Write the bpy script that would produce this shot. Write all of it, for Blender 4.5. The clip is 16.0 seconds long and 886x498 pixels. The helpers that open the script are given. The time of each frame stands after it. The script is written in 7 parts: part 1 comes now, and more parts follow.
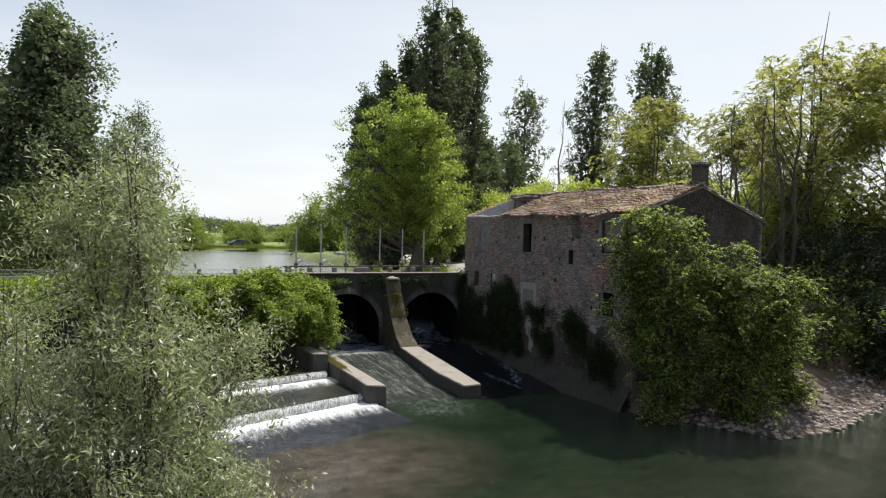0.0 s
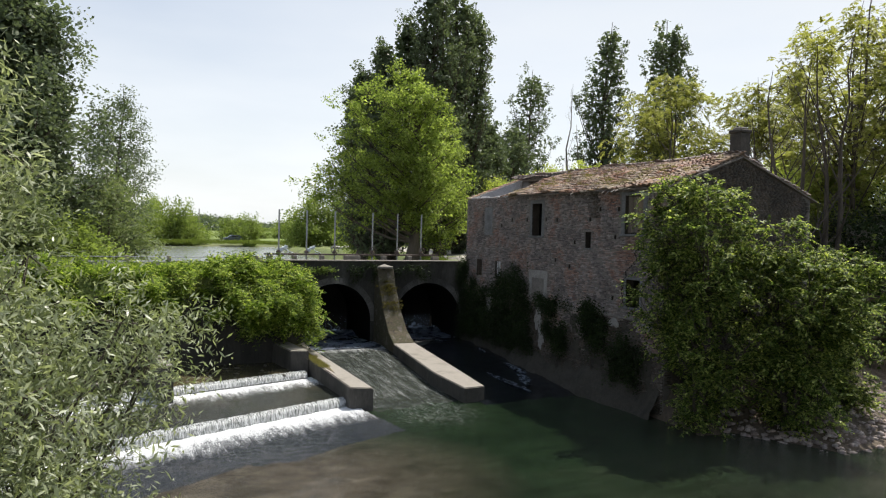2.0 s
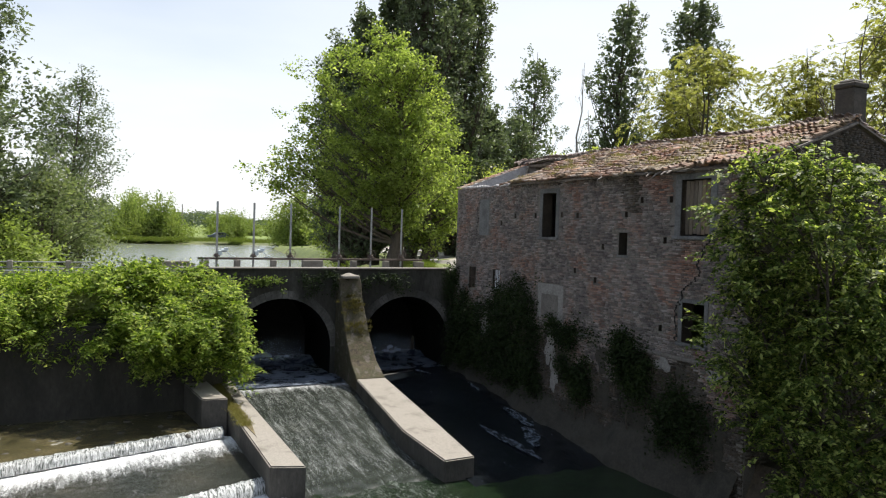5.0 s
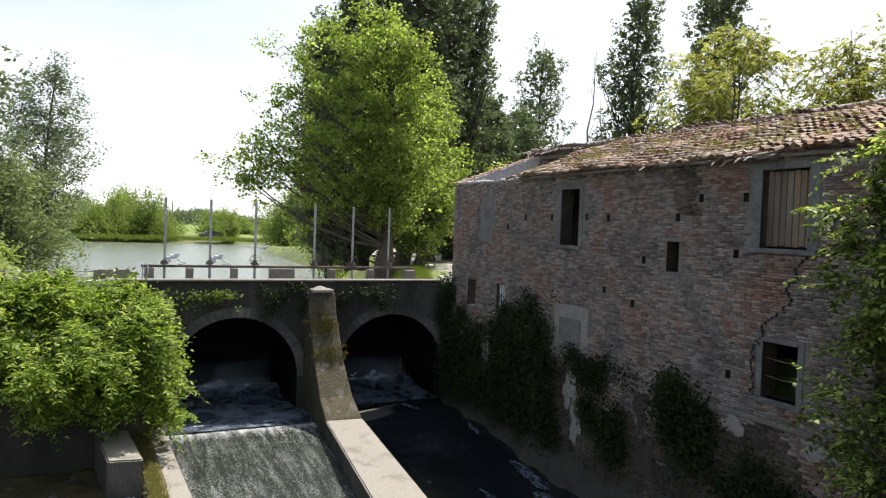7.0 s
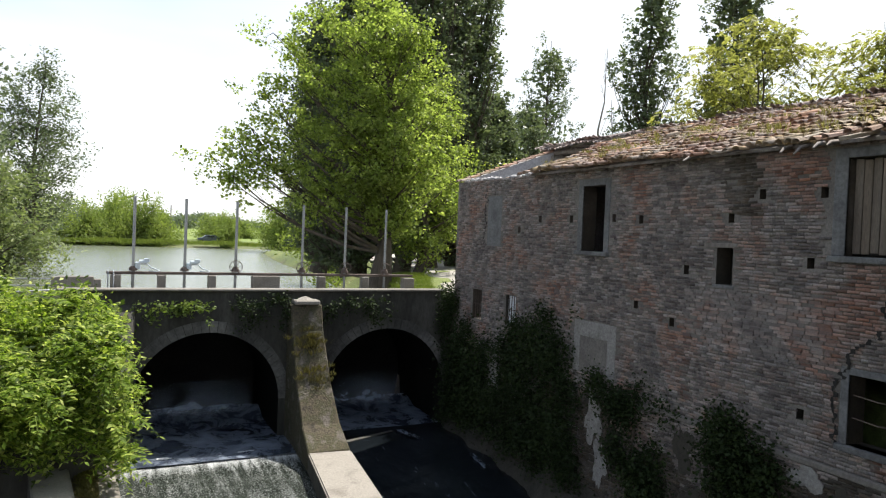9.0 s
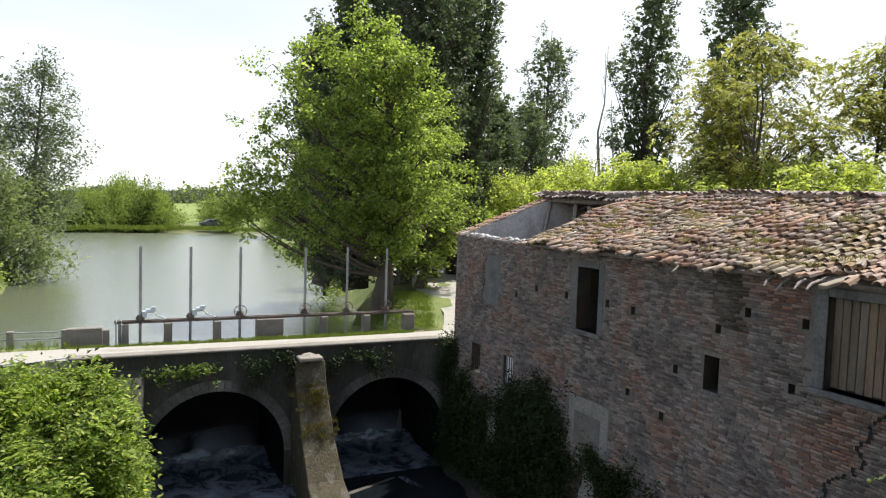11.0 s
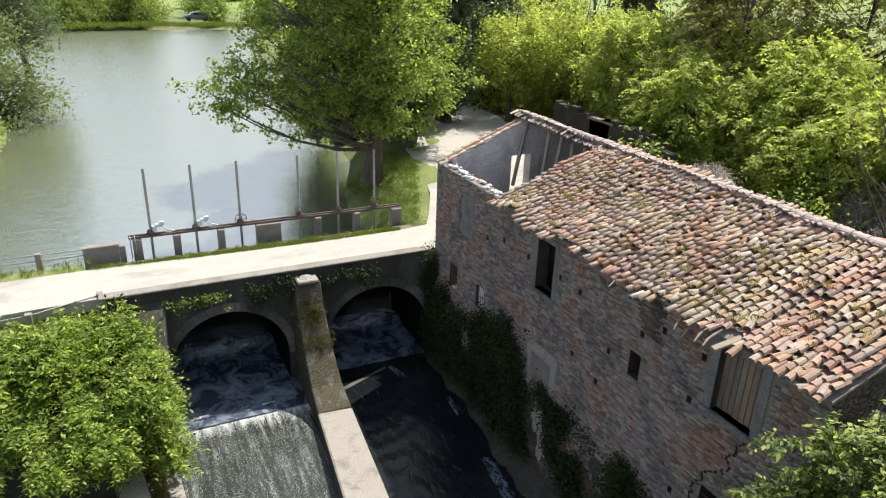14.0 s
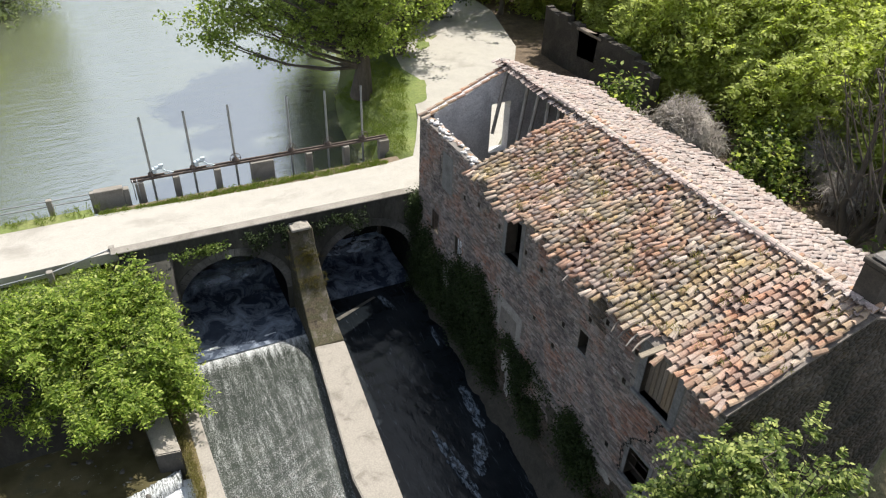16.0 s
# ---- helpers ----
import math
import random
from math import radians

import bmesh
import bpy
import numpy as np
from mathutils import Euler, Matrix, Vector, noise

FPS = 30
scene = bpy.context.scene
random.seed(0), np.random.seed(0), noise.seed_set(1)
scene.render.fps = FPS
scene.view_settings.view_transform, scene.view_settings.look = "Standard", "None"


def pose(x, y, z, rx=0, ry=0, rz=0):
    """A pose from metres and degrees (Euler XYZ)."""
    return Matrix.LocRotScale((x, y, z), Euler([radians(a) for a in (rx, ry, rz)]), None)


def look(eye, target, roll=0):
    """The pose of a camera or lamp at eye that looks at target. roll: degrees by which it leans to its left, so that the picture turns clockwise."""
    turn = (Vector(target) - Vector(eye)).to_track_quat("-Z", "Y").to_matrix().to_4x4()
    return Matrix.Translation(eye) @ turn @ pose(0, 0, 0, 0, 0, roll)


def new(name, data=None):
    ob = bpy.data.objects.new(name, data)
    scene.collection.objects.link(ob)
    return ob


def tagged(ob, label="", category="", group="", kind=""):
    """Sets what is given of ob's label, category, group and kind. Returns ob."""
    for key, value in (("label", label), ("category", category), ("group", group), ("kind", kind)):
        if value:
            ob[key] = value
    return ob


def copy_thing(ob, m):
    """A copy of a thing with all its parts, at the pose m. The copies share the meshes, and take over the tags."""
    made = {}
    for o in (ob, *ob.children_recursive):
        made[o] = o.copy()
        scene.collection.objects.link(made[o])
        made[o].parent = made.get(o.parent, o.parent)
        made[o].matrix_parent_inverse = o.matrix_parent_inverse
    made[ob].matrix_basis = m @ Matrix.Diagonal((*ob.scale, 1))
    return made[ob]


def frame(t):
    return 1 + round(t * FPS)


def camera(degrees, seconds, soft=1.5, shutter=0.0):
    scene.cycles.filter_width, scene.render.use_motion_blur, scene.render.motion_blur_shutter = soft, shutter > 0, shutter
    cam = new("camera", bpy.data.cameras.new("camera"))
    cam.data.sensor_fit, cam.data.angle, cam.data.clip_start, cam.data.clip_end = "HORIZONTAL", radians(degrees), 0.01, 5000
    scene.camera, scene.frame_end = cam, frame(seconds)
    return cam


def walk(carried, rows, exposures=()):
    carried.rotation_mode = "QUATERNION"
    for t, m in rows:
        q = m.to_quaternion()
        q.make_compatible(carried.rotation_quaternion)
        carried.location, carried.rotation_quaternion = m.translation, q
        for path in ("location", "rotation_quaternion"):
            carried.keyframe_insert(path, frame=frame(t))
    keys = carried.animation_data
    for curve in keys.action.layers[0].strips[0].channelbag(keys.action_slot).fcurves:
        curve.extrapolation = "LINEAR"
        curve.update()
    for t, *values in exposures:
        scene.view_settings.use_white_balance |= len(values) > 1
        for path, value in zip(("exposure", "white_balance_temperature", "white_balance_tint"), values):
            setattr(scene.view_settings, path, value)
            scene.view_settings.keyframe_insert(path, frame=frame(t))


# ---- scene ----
cam = camera(64.3, 16.0, 1.2)
PATH = [
    (0, (-0.147, 0.289, 6.982), (0.743, 2.08, 6.935), 1.4),
    (0.5, (0.282, 1.182, 6.838), (1.171, 2.973, 6.79), 1.4),
    (1, (0.76, 2.029, 6.664), (1.647, 3.822, 6.617), 1.4),
    (1.5, (1.296, 2.9, 6.432), (2.179, 4.694, 6.385), 1.4),
    (2, (1.878, 3.887, 6.186), (2.761, 5.681, 6.137), 1.5),
    (2.5, (2.492, 4.928, 6.223), (3.374, 6.723, 6.173), 1.5),
    (3, (3.182, 6.032, 6.201), (4.062, 7.828, 6.151), 1.5),
    (3.5, (3.831, 7.109, 6.231), (4.709, 8.905, 6.18), 1.5),
    (4, (4.596, 8.335, 6.223), (5.476, 10.131, 6.171), 1.5),
    (6.5, (7.999, 14.127, 6.387), (8.873, 15.925, 6.328), 2.1),
    (7, (8.503, 15.099, 6.42), (9.377, 16.896, 6.362), 2.1),
    (7.5, (8.98, 15.977, 6.341), (9.85, 17.777, 6.285), 2.1),
    (8, (9.352, 16.787, 6.269), (10.221, 18.587, 6.212), 2.1),
    (8.5, (9.516, 17.148, 6.3), (10.385, 18.948, 6.246), 2.1),
    (9, (9.695, 17.434, 6.373), (10.56, 19.237, 6.329), 2.3),
    (11.5, (9.458, 16.958, 9.665), (10.318, 18.751, 9.452), 1.9),
    (12, (9.402, 16.755, 10.428), (10.259, 18.532, 10.1), 1.9),
    (12.5, (9.398, 16.559, 11.197), (10.248, 18.314, 10.755), 1.8),
    (13, (9.397, 16.394, 12.102), (10.24, 18.122, 11.55), 1.8),
    (13.5, (9.451, 16.253, 12.99), (10.283, 17.95, 12.335), 1.9),
    (14, (9.539, 16.164, 13.931), (10.358, 17.823, 13.171), 1.9),
    (14.5, (9.691, 16.11, 14.884), (10.493, 17.727, 14.022), 2.0),
    (15, (9.861, 16.092, 15.884), (10.641, 17.661, 14.92), 2.0),
    (15.5, (9.964, 16.045, 16.855), (10.723, 17.565, 15.801), 2.1),
    (16, (10.016, 15.94, 17.791), (10.753, 17.407, 16.647), 2.2),
]
walk(cam, [(t, look(eye, target, roll)) for t, eye, target, roll in PATH], [(0, 0.4), (3, 0.46), (9, 0.86), (11.5, 0.68), (13, 0.86), (14, 0.88), (16, 0.82)])

# ---- sky and sun ----
SUN_TO = Vector((0.50, 0.23, 1.0)).normalized()
world = bpy.data.worlds.new("sky")
scene.world = world
world.use_nodes = True
wn, wl = world.node_tree.nodes, world.node_tree.links
background = wn["Background"]
sky = wn.new("ShaderNodeTexSky")
sky.sky_type = 'NISHITA'
sky.sun_disc = False
sky.sun_elevation = math.asin(SUN_TO.z)
sky.sun_rotation = math.atan2(SUN_TO.x, SUN_TO.y)
sky.air_density, sky.dust_density, sky.ozone_density = 1.0, 2.0, 1.0
# thin summer haze: whitest low in the sky, thinning upward, with faint streaks
coord = wn.new("ShaderNodeTexCoord")
split = wn.new("ShaderNodeSeparateXYZ")
wl.new(coord.outputs["Generated"], split.inputs[0])
low = wn.new("ShaderNodeMapRange")
low.inputs[1].default_value, low.inputs[2].default_value, low.inputs[3].default_value, low.inputs[4].default_value = 0.0, 0.75, 0.92, 0.12
wl.new(split.outputs[2], low.inputs[0])
streak_map = wn.new("ShaderNodeMapping")
streak_map.inputs["Scale"].default_value = (1.0, 1.0, 4.0)
wl.new(coord.outputs["Generated"], streak_map.inputs[0])
streak = wn.new("ShaderNodeTexNoise")
streak.inputs["Scale"].default_value, streak.inputs["Detail"].default_value = 2.4, 5.0
wl.new(streak_map.outputs[0], streak.inputs["Vector"])
thick = wn.new("ShaderNodeMath")
thick.operation = 'MULTIPLY_ADD'
thick.inputs[1].default_value, thick.inputs[2].default_value = 0.9, 0.5
wl.new(streak.outputs["Fac"], thick.inputs[0])
cover = wn.new("ShaderNodeMath")
cover.operation, cover.use_clamp = 'MULTIPLY', True
wl.new(low.outputs[0], cover.inputs[0])
wl.new(thick.outputs[0], cover.inputs[1])
veil = wn.new("ShaderNodeMix")
veil.data_type = 'RGBA'
haze = wn.new("ShaderNodeMapRange")
haze.inputs[1].default_value, haze.inputs[2].default_value = 0.03, 0.4
wl.new(split.outputs[2], haze.inputs[0])
haze_colour = wn.new("ShaderNodeMix")
haze_colour.data_type = 'RGBA'
haze_colour.inputs[6].default_value, haze_colour.inputs[7].default_value = (8.2, 8.45, 8.6, 1), (5.6, 6.05, 6.7, 1)
wl.new(haze.outputs[0], haze_colour.inputs[0])
wl.new(haze_colour.outputs[2], veil.inputs[7])
toward = wn.new("ShaderNodeVectorMath")
toward.operation = 'DOT_PRODUCT'
toward.inputs[1].default_value = SUN_TO
wl.new(coord.outputs["Generated"], toward.inputs[0])
glow = wn.new("ShaderNodeMapRange")
glow.inputs[1].default_value, glow.inputs[2].default_value = 0.45, 0.95
wl.new(toward.outputs["Value"], glow.inputs[0])
white = wn.new("ShaderNodeMath")
white.operation, white.use_clamp = 'MULTIPLY_ADD', True
white.inputs[1].default_value = 0.8
wl.new(glow.outputs[0], white.inputs[0])
wl.new(cover.outputs[0], white.inputs[2])
wl.new(white.outputs[0], veil.inputs[0])
wl.new(sky.outputs[0], veil.inputs[6])
wl.new(veil.outputs[2], background.inputs[0])
background.inputs[1].default_value = 0.1
sun = new("sun", bpy.data.lights.new("sun", 'SUN'))
sun.data.energy, sun.data.angle, sun.data.color = 5.0, radians(0.6), (1.0, 0.95, 0.87)
sun.matrix_world = look(SUN_TO * 200, (0, 0, 0))


# ---- materials ----
def nodes_of(name):
    m = bpy.data.materials.new(name)
    m.use_nodes = True
    nt = m.node_tree
    return m, nt.nodes, nt.links, nt.nodes["Principled BSDF"]


def ramp(nd, lk, fac, stops):
    r = nd.new("ShaderNodeValToRGB")
    els = r.color_ramp.elements
    while len(els) < len(stops):
        els.new(0.5)
    for e, (p, c) in zip(els, stops):
        e.position, e.color = p, (*c, 1)
    lk.new(fac, r.inputs[0])
    return r.outputs[0]


def noise_tex(nd, lk, scale, detail=4.0, vec=None, rough=0.6, distortion=0.0):
    n = nd.new("ShaderNodeTexNoise")
    n.inputs["Scale"].default_value = scale
    n.inputs["Detail"].default_value = detail
    n.inputs["Roughness"].default_value = rough
    n.inputs["Distortion"].default_value = distortion
    if vec is not None:
        lk.new(vec, n.inputs["Vector"])
    return n.outputs["Fac"]


def object_coords(nd, lk, stretch=None):
    out = nd.new("ShaderNodeNewGeometry").outputs["Position"]
    if stretch:
        mp = nd.new("ShaderNodeMapping")
        mp.inputs["Scale"].default_value = stretch
        lk.new(out, mp.inputs[0])
        out = mp.outputs[0]
    return out


def mix_rgb(nd, lk, fac, a, b, mode='MIX'):
    m = nd.new("ShaderNodeMix")
    m.data_type, m.blend_type = 'RGBA', mode
    for sock, v in ((m.inputs[0], fac), (m.inputs[6], a), (m.inputs[7], b)):
        if hasattr(v, "is_output"):
            lk.new(v, sock)
        elif isinstance(v, (int, float)):
            sock.default_value = v
        else:
            sock.default_value = (*v, 1)
    return m.outputs[2]


def math_node(nd, lk, op, a, b=0.5):
    m = nd.new("ShaderNodeMath")
    m.operation = op
    for sock, v in ((m.inputs[0], a), (m.inputs[1], b)):
        if hasattr(v, "is_output"):
            lk.new(v, sock)
        else:
            sock.default_value = v
    return m.outputs[0]


def bump(nd, lk, bsdf, height, strength=0.4, dist=0.02):
    b = nd.new("ShaderNodeBump")
    b.inputs["Strength"].default_value = strength
    b.inputs["Distance"].default_value = dist
    lk.new(height, b.inputs["Height"])
    lk.new(b.outputs[0], bsdf.inputs["Normal"])


def surface(name, stops, scale=1.0, fine=30.0, rough=0.85, bumps=0.4, dist=0.01, vary=0.0, island=False, stretch=None, metal=0.0, grain=0.45):
    """A weathered surface: large stains from stops, fine grain, relief, and piece-by-piece variation."""
    m, nd, lk, bsdf = nodes_of(name)
    co = object_coords(nd, lk, stretch)
    big = noise_tex(nd, lk, scale, 6, co, 0.65, 0.3)
    small = noise_tex(nd, lk, fine, 5, co, 0.7)
    col = ramp(nd, lk, big, stops)
    g = ramp(nd, lk, small, [(0.25, (1 - grain,) * 3), (0.75, (1 + grain * 0.6,) * 3)])
    col = mix_rgb(nd, lk, 1.0, col, g, 'MULTIPLY')
    if vary:
        src = nd.new("ShaderNodeNewGeometry").outputs["Random Per Island"] if island else nd.new("ShaderNodeObjectInfo").outputs["Random"]
        hs = nd.new("ShaderNodeHueSaturation")
        lk.new(math_node(nd, lk, 'ADD', math_node(nd, lk, 'MULTIPLY', src, 2 * vary), 1 - vary), hs.inputs["Value"])
        wn_ = nd.new("ShaderNodeTexWhiteNoise")
        wn_.noise_dimensions = '1D'
        lk.new(src, wn_.inputs["W"])
        lk.new(math_node(nd, lk, 'ADD', math_node(nd, lk, 'MULTIPLY', wn_.outputs["Value"], 0.6), 0.7), hs.inputs["Saturation"])
        lk.new(col, hs.inputs["Color"])
        col = hs.outputs[0]
    lk.new(col, bsdf.inputs["Base Color"])
    bsdf.inputs["Roughness"].default_value = rough
    bsdf.inputs["Metallic"].default_value = metal
    bump(nd, lk, bsdf, small, bumps, dist)
    return m


def foliage(name, dark, light, sap, gloss=0.45, trans=0.4, own=0.34, patch_scale=0.9):
    """Leaves: each leaf its own shade, light passing through from behind."""
    m, nd, lk, bsdf = nodes_of(name)
    geo = nd.new("ShaderNodeNewGeometry")
    co = object_coords(nd, lk)
    patch = noise_tex(nd, lk, patch_scale, 4, co)
    f = math_node(nd, lk, 'ADD', math_node(nd, lk, 'MULTIPLY', geo.outputs["Random Per Island"], own), math_node(nd, lk, 'MULTIPLY', patch, 1.12 - own))
    col = ramp(nd, lk, f, [(0.15, dark), (0.6, light), (1.0, sap)])
    lk.new(col, bsdf.inputs["Base Color"])
    bsdf.inputs["Roughness"].default_value = gloss
    bsdf.inputs["Specular IOR Level"].default_value = 0.2
    tr = nd.new("ShaderNodeBsdfTranslucent")
    lk.new(mix_rgb(nd, lk, 1.0, col, (1.3, 1.38, 0.75), 'MULTIPLY'), tr.inputs[0])
    ms = nd.new("ShaderNodeMixShader")
    ms.inputs[0].default_value = trans
    lk.new(bsdf.outputs[0], ms.inputs[1])
    lk.new(tr.outputs[0], ms.inputs[2])
    lk.new(ms.outputs[0], nd["Material Output"].inputs[0])
    return m


def water(name, stops, scale, ripple, ripple_scale, rough=0.06, stretch=None, foam=None, white=(0.82, 0.84, 0.84)):
    """Murky water; foam: (scale, low, high, stretch) where white water breaks the surface."""
    m, nd, lk, bsdf = nodes_of(name)
    co = object_coords(nd, lk, stretch)
    col = ramp(nd, lk, noise_tex(nd, lk, scale, 3, object_coords(nd, lk)), stops)
    bsdf.inputs["Roughness"].default_value = rough
    bsdf.inputs["IOR"].default_value = 1.33
    h = noise_tex(nd, lk, ripple_scale, 4, co, 0.6, 0.6)
    if foam:
        fs, lo, hi, fst = foam
        f = ramp(nd, lk, noise_tex(nd, lk, fs, 7, object_coords(nd, lk, fst), 0.75, 0.8), [(lo, (0, 0, 0)), (hi, (1, 1, 1))])
        col = mix_rgb(nd, lk, f, col, white)
        lk.new(math_node(nd, lk, 'ADD', math_node(nd, lk, 'MULTIPLY', f, 0.5), rough), bsdf.inputs["Roughness"])
    lk.new(col, bsdf.inputs["Base Color"])
    bump(nd, lk, bsdf, h, ripple, 0.05)
    return m


BRICK = surface("brick", [(0.34, (0.225, 0.132, 0.103)), (0.43, (0.222, 0.158, 0.134)), (0.51, (0.228, 0.198, 0.182)), (0.58, (0.125, 0.108, 0.103)), (0.66, (0.21, 0.168, 0.15)), (0.76, (0.33, 0.31, 0.295))], 0.9, 36, 0.92, 0.7, 0.01, 0.44, False)
BRICK_STUFF = surface("brick_joined", [(0.34, (0.225, 0.132, 0.103)), (0.43, (0.222, 0.158, 0.134)), (0.51, (0.228, 0.198, 0.182)), (0.58, (0.125, 0.108, 0.103)), (0.66, (0.21, 0.168, 0.15)), (0.76, (0.33, 0.31, 0.295))], 0.9, 36, 0.92, 0.7, 0.01, 0.44, True)
MORTAR = surface("mortar", [(0.3, (0.10, 0.09, 0.08)), (0.6, (0.185, 0.168, 0.152)), (0.8, (0.145, 0.132, 0.118))], 0.9, 25, 0.95, 0.6, 0.012)
PLASTER = surface("old_plaster", [(0.3, (0.38, 0.36, 0.36)), (0.55, (0.58, 0.56, 0.555)), (0.75, (0.46, 0.43, 0.41))], 1.2, 18, 0.9, 0.3, 0.006)
TILE = surface("roof_tile", [(0.28, (0.235, 0.13, 0.098)), (0.44, (0.33, 0.215, 0.162)), (0.54, (0.31, 0.235, 0.175)), (0.64, (0.30, 0.23, 0.135)), (0.78, (0.33, 0.265, 0.21))], 0.8, 28, 0.92, 0.5, 0.008, 0.27, False)
TILE_STUFF = surface("roof_tile_joined", [(0.28, (0.32, 0.185, 0.138)), (0.44, (0.45, 0.30, 0.225)), (0.54, (0.43, 0.33, 0.245)), (0.64, (0.41, 0.315, 0.19)), (0.78, (0.45, 0.365, 0.295))], 0.8, 28, 0.92, 0.5, 0.008, 0.27, True)
# ridge tiles' own pale tone; on the far slope it paints the sun's glare
TILE_PALE = surface("pale_glare_tile", [(0.3, (0.25, 0.19, 0.17)), (0.5, (0.345, 0.285, 0.26)), (0.7, (0.30, 0.255, 0.22))], 1.1, 28, 0.92, 0.4, 0.006, 0.2, True)
CONCRETE = surface("concrete", [(0.3, (0.14, 0.125, 0.105)), (0.55, (0.23, 0.21, 0.185)), (0.75, (0.18, 0.17, 0.145))], 1.2, 22, 0.9, 0.4, 0.01)
PALE_CONCRETE = surface("pale_concrete", [(0.3, (0.15, 0.132, 0.11)), (0.45, (0.255, 0.232, 0.20)), (0.58, (0.27, 0.246, 0.212)), (0.75, (0.195, 0.18, 0.15))], 1.5, 22, 0.9, 0.5, 0.012, grain=0.32)
STAINED = surface("stained_render", [(0.3, (0.016, 0.017, 0.013)), (0.5, (0.043, 0.041, 0.034)), (0.75, (0.10, 0.094, 0.083))], 0.8, 14, 0.93, 0.5, 0.015, stretch=(1, 1, 0.35))
ROAD = surface("gravel_road", [(0.3, (0.245, 0.228, 0.20)), (0.5, (0.35, 0.33, 0.295)), (0.72, (0.30, 0.285, 0.253))], 0.6, 30, 0.95, 0.5, 0.012, grain=0.35)
EARTH = surface("bank_earth", [(0.3, (0.10, 0.075, 0.05)), (0.5, (0.17, 0.13, 0.09)), (0.7, (0.08, 0.10, 0.035))], 0.35, 9, 0.95, 0.6, 0.03)
WOOD = surface("weathered_wood", [(0.3, (0.12, 0.10, 0.085)), (0.6, (0.22, 0.19, 0.165)), (0.8, (0.17, 0.14, 0.12))], 1.5, 20, 0.85, 0.5, 0.006, 0.15, stretch=(6, 6, 0.6))
PALE_WOOD = surface("split_pale_wood", [(0.3, (0.17, 0.14, 0.10)), (0.6, (0.28, 0.235, 0.175)), (0.8, (0.22, 0.18, 0.135))], 1.5, 20, 0.85, 0.5, 0.006, stretch=(0.5, 4, 4))
BOARD = surface("brown_boards", [(0.3, (0.10, 0.076, 0.056)), (0.6, (0.185, 0.148, 0.112)), (0.8, (0.14, 0.11, 0.083))], 1.5, 20, 0.85, 0.5, 0.006, 0.25, stretch=(4, 4, 0.5))
BARK = surface("bark", [(0.3, (0.05, 0.04, 0.03)), (0.6, (0.11, 0.09, 0.07)), (0.8, (0.08, 0.07, 0.05))], 1.2, 12, 0.95, 0.8, 0.02, stretch=(3, 3, 0.6))
DEAD_BARK = surface("dead_bark", [(0.3, (0.20, 0.18, 0.155)), (0.6, (0.32, 0.29, 0.255)), (0.8, (0.26, 0.235, 0.20))], 1.2, 12, 0.95, 0.6, 0.015, stretch=(3, 3, 0.6))
STEEL = surface("galvanised_steel", [(0.3, (0.22, 0.23, 0.24)), (0.6, (0.33, 0.34, 0.35)), (0.8, (0.27, 0.25, 0.23))], 2.0, 30, 0.5, 0.2, 0.003, metal=0.6)
RUST = surface("rusty_steel", [(0.3, (0.07, 0.052, 0.044)), (0.6, (0.13, 0.10, 0.086)), (0.8, (0.11, 0.10, 0.095))], 3.0, 40, 0.8, 0.4, 0.004, metal=0.3)
# near black, standing for the lack of light in rooms and gaps
DARK = surface("shade_black", [(0.3, (0.010, 0.009, 0.008)), (0.7, (0.022, 0.020, 0.018))], 1.0, 10, 0.95, 0.3)
BLUE = surface("pale_blue_paint", [(0.3, (0.40, 0.47, 0.52)), (0.7, (0.52, 0.58, 0.62))], 3.0, 30, 0.5, 0.15, 0.003)
LEAF_POPLAR = foliage("poplar_leaves", (0.062, 0.082, 0.052), (0.118, 0.148, 0.09), (0.22, 0.25, 0.155), 0.42, 0.35)
LEAF_PLANE = foliage("bright_leaves", (0.078, 0.115, 0.028), (0.23, 0.29, 0.075), (0.48, 0.53, 0.20), 0.45, 0.58, 0.5, 1.2)
LEAF_LOCUST = foliage("locust_leaves", (0.155, 0.16, 0.05), (0.30, 0.30, 0.105), (0.46, 0.44, 0.22), 0.55, 0.5)
LEAF_YOUNG = foliage("young_locust_leaves", (0.14, 0.175, 0.042), (0.385, 0.43, 0.12), (0.58, 0.61, 0.24), 0.7, 0.54, 0.5, 0.9)
LEAF_WILLOW = foliage("willow_leaves", (0.09, 0.115, 0.055), (0.25, 0.28, 0.165), (0.72, 0.74, 0.62), 0.32, 0.36, 0.5, 1.6)
LEAF_BUSH = foliage("bush_leaves", (0.016, 0.030, 0.007), (0.105, 0.155, 0.034), (0.55, 0.58, 0.20), 0.5, 0.5, 0.72, 2.2)
LEAF_BRAMBLE = foliage("bramble_leaves", (0.028, 0.055, 0.008), (0.17, 0.25, 0.034), (0.56, 0.61, 0.16), 0.62, 0.5, 0.6, 1.8)
LEAF_FAR = foliage("distant_leaves", (0.085, 0.125, 0.032), (0.20, 0.255, 0.07), (0.35, 0.40, 0.13), 0.6, 0.45, 0.4, 0.3)
LEAF_SALLOW = foliage("sallow_leaves", (0.07, 0.098, 0.045), (0.155, 0.19, 0.09), (0.29, 0.32, 0.17), 0.6, 0.4, 0.4, 0.5)
# haze of the distance is mixed into this leaf colour
LEAF_HAZY = foliage("hazy_leaves", (0.075, 0.10, 0.07), (0.12, 0.15, 0.105), (0.17, 0.20, 0.14), 0.8, 0.25, 0.3, 0.05)
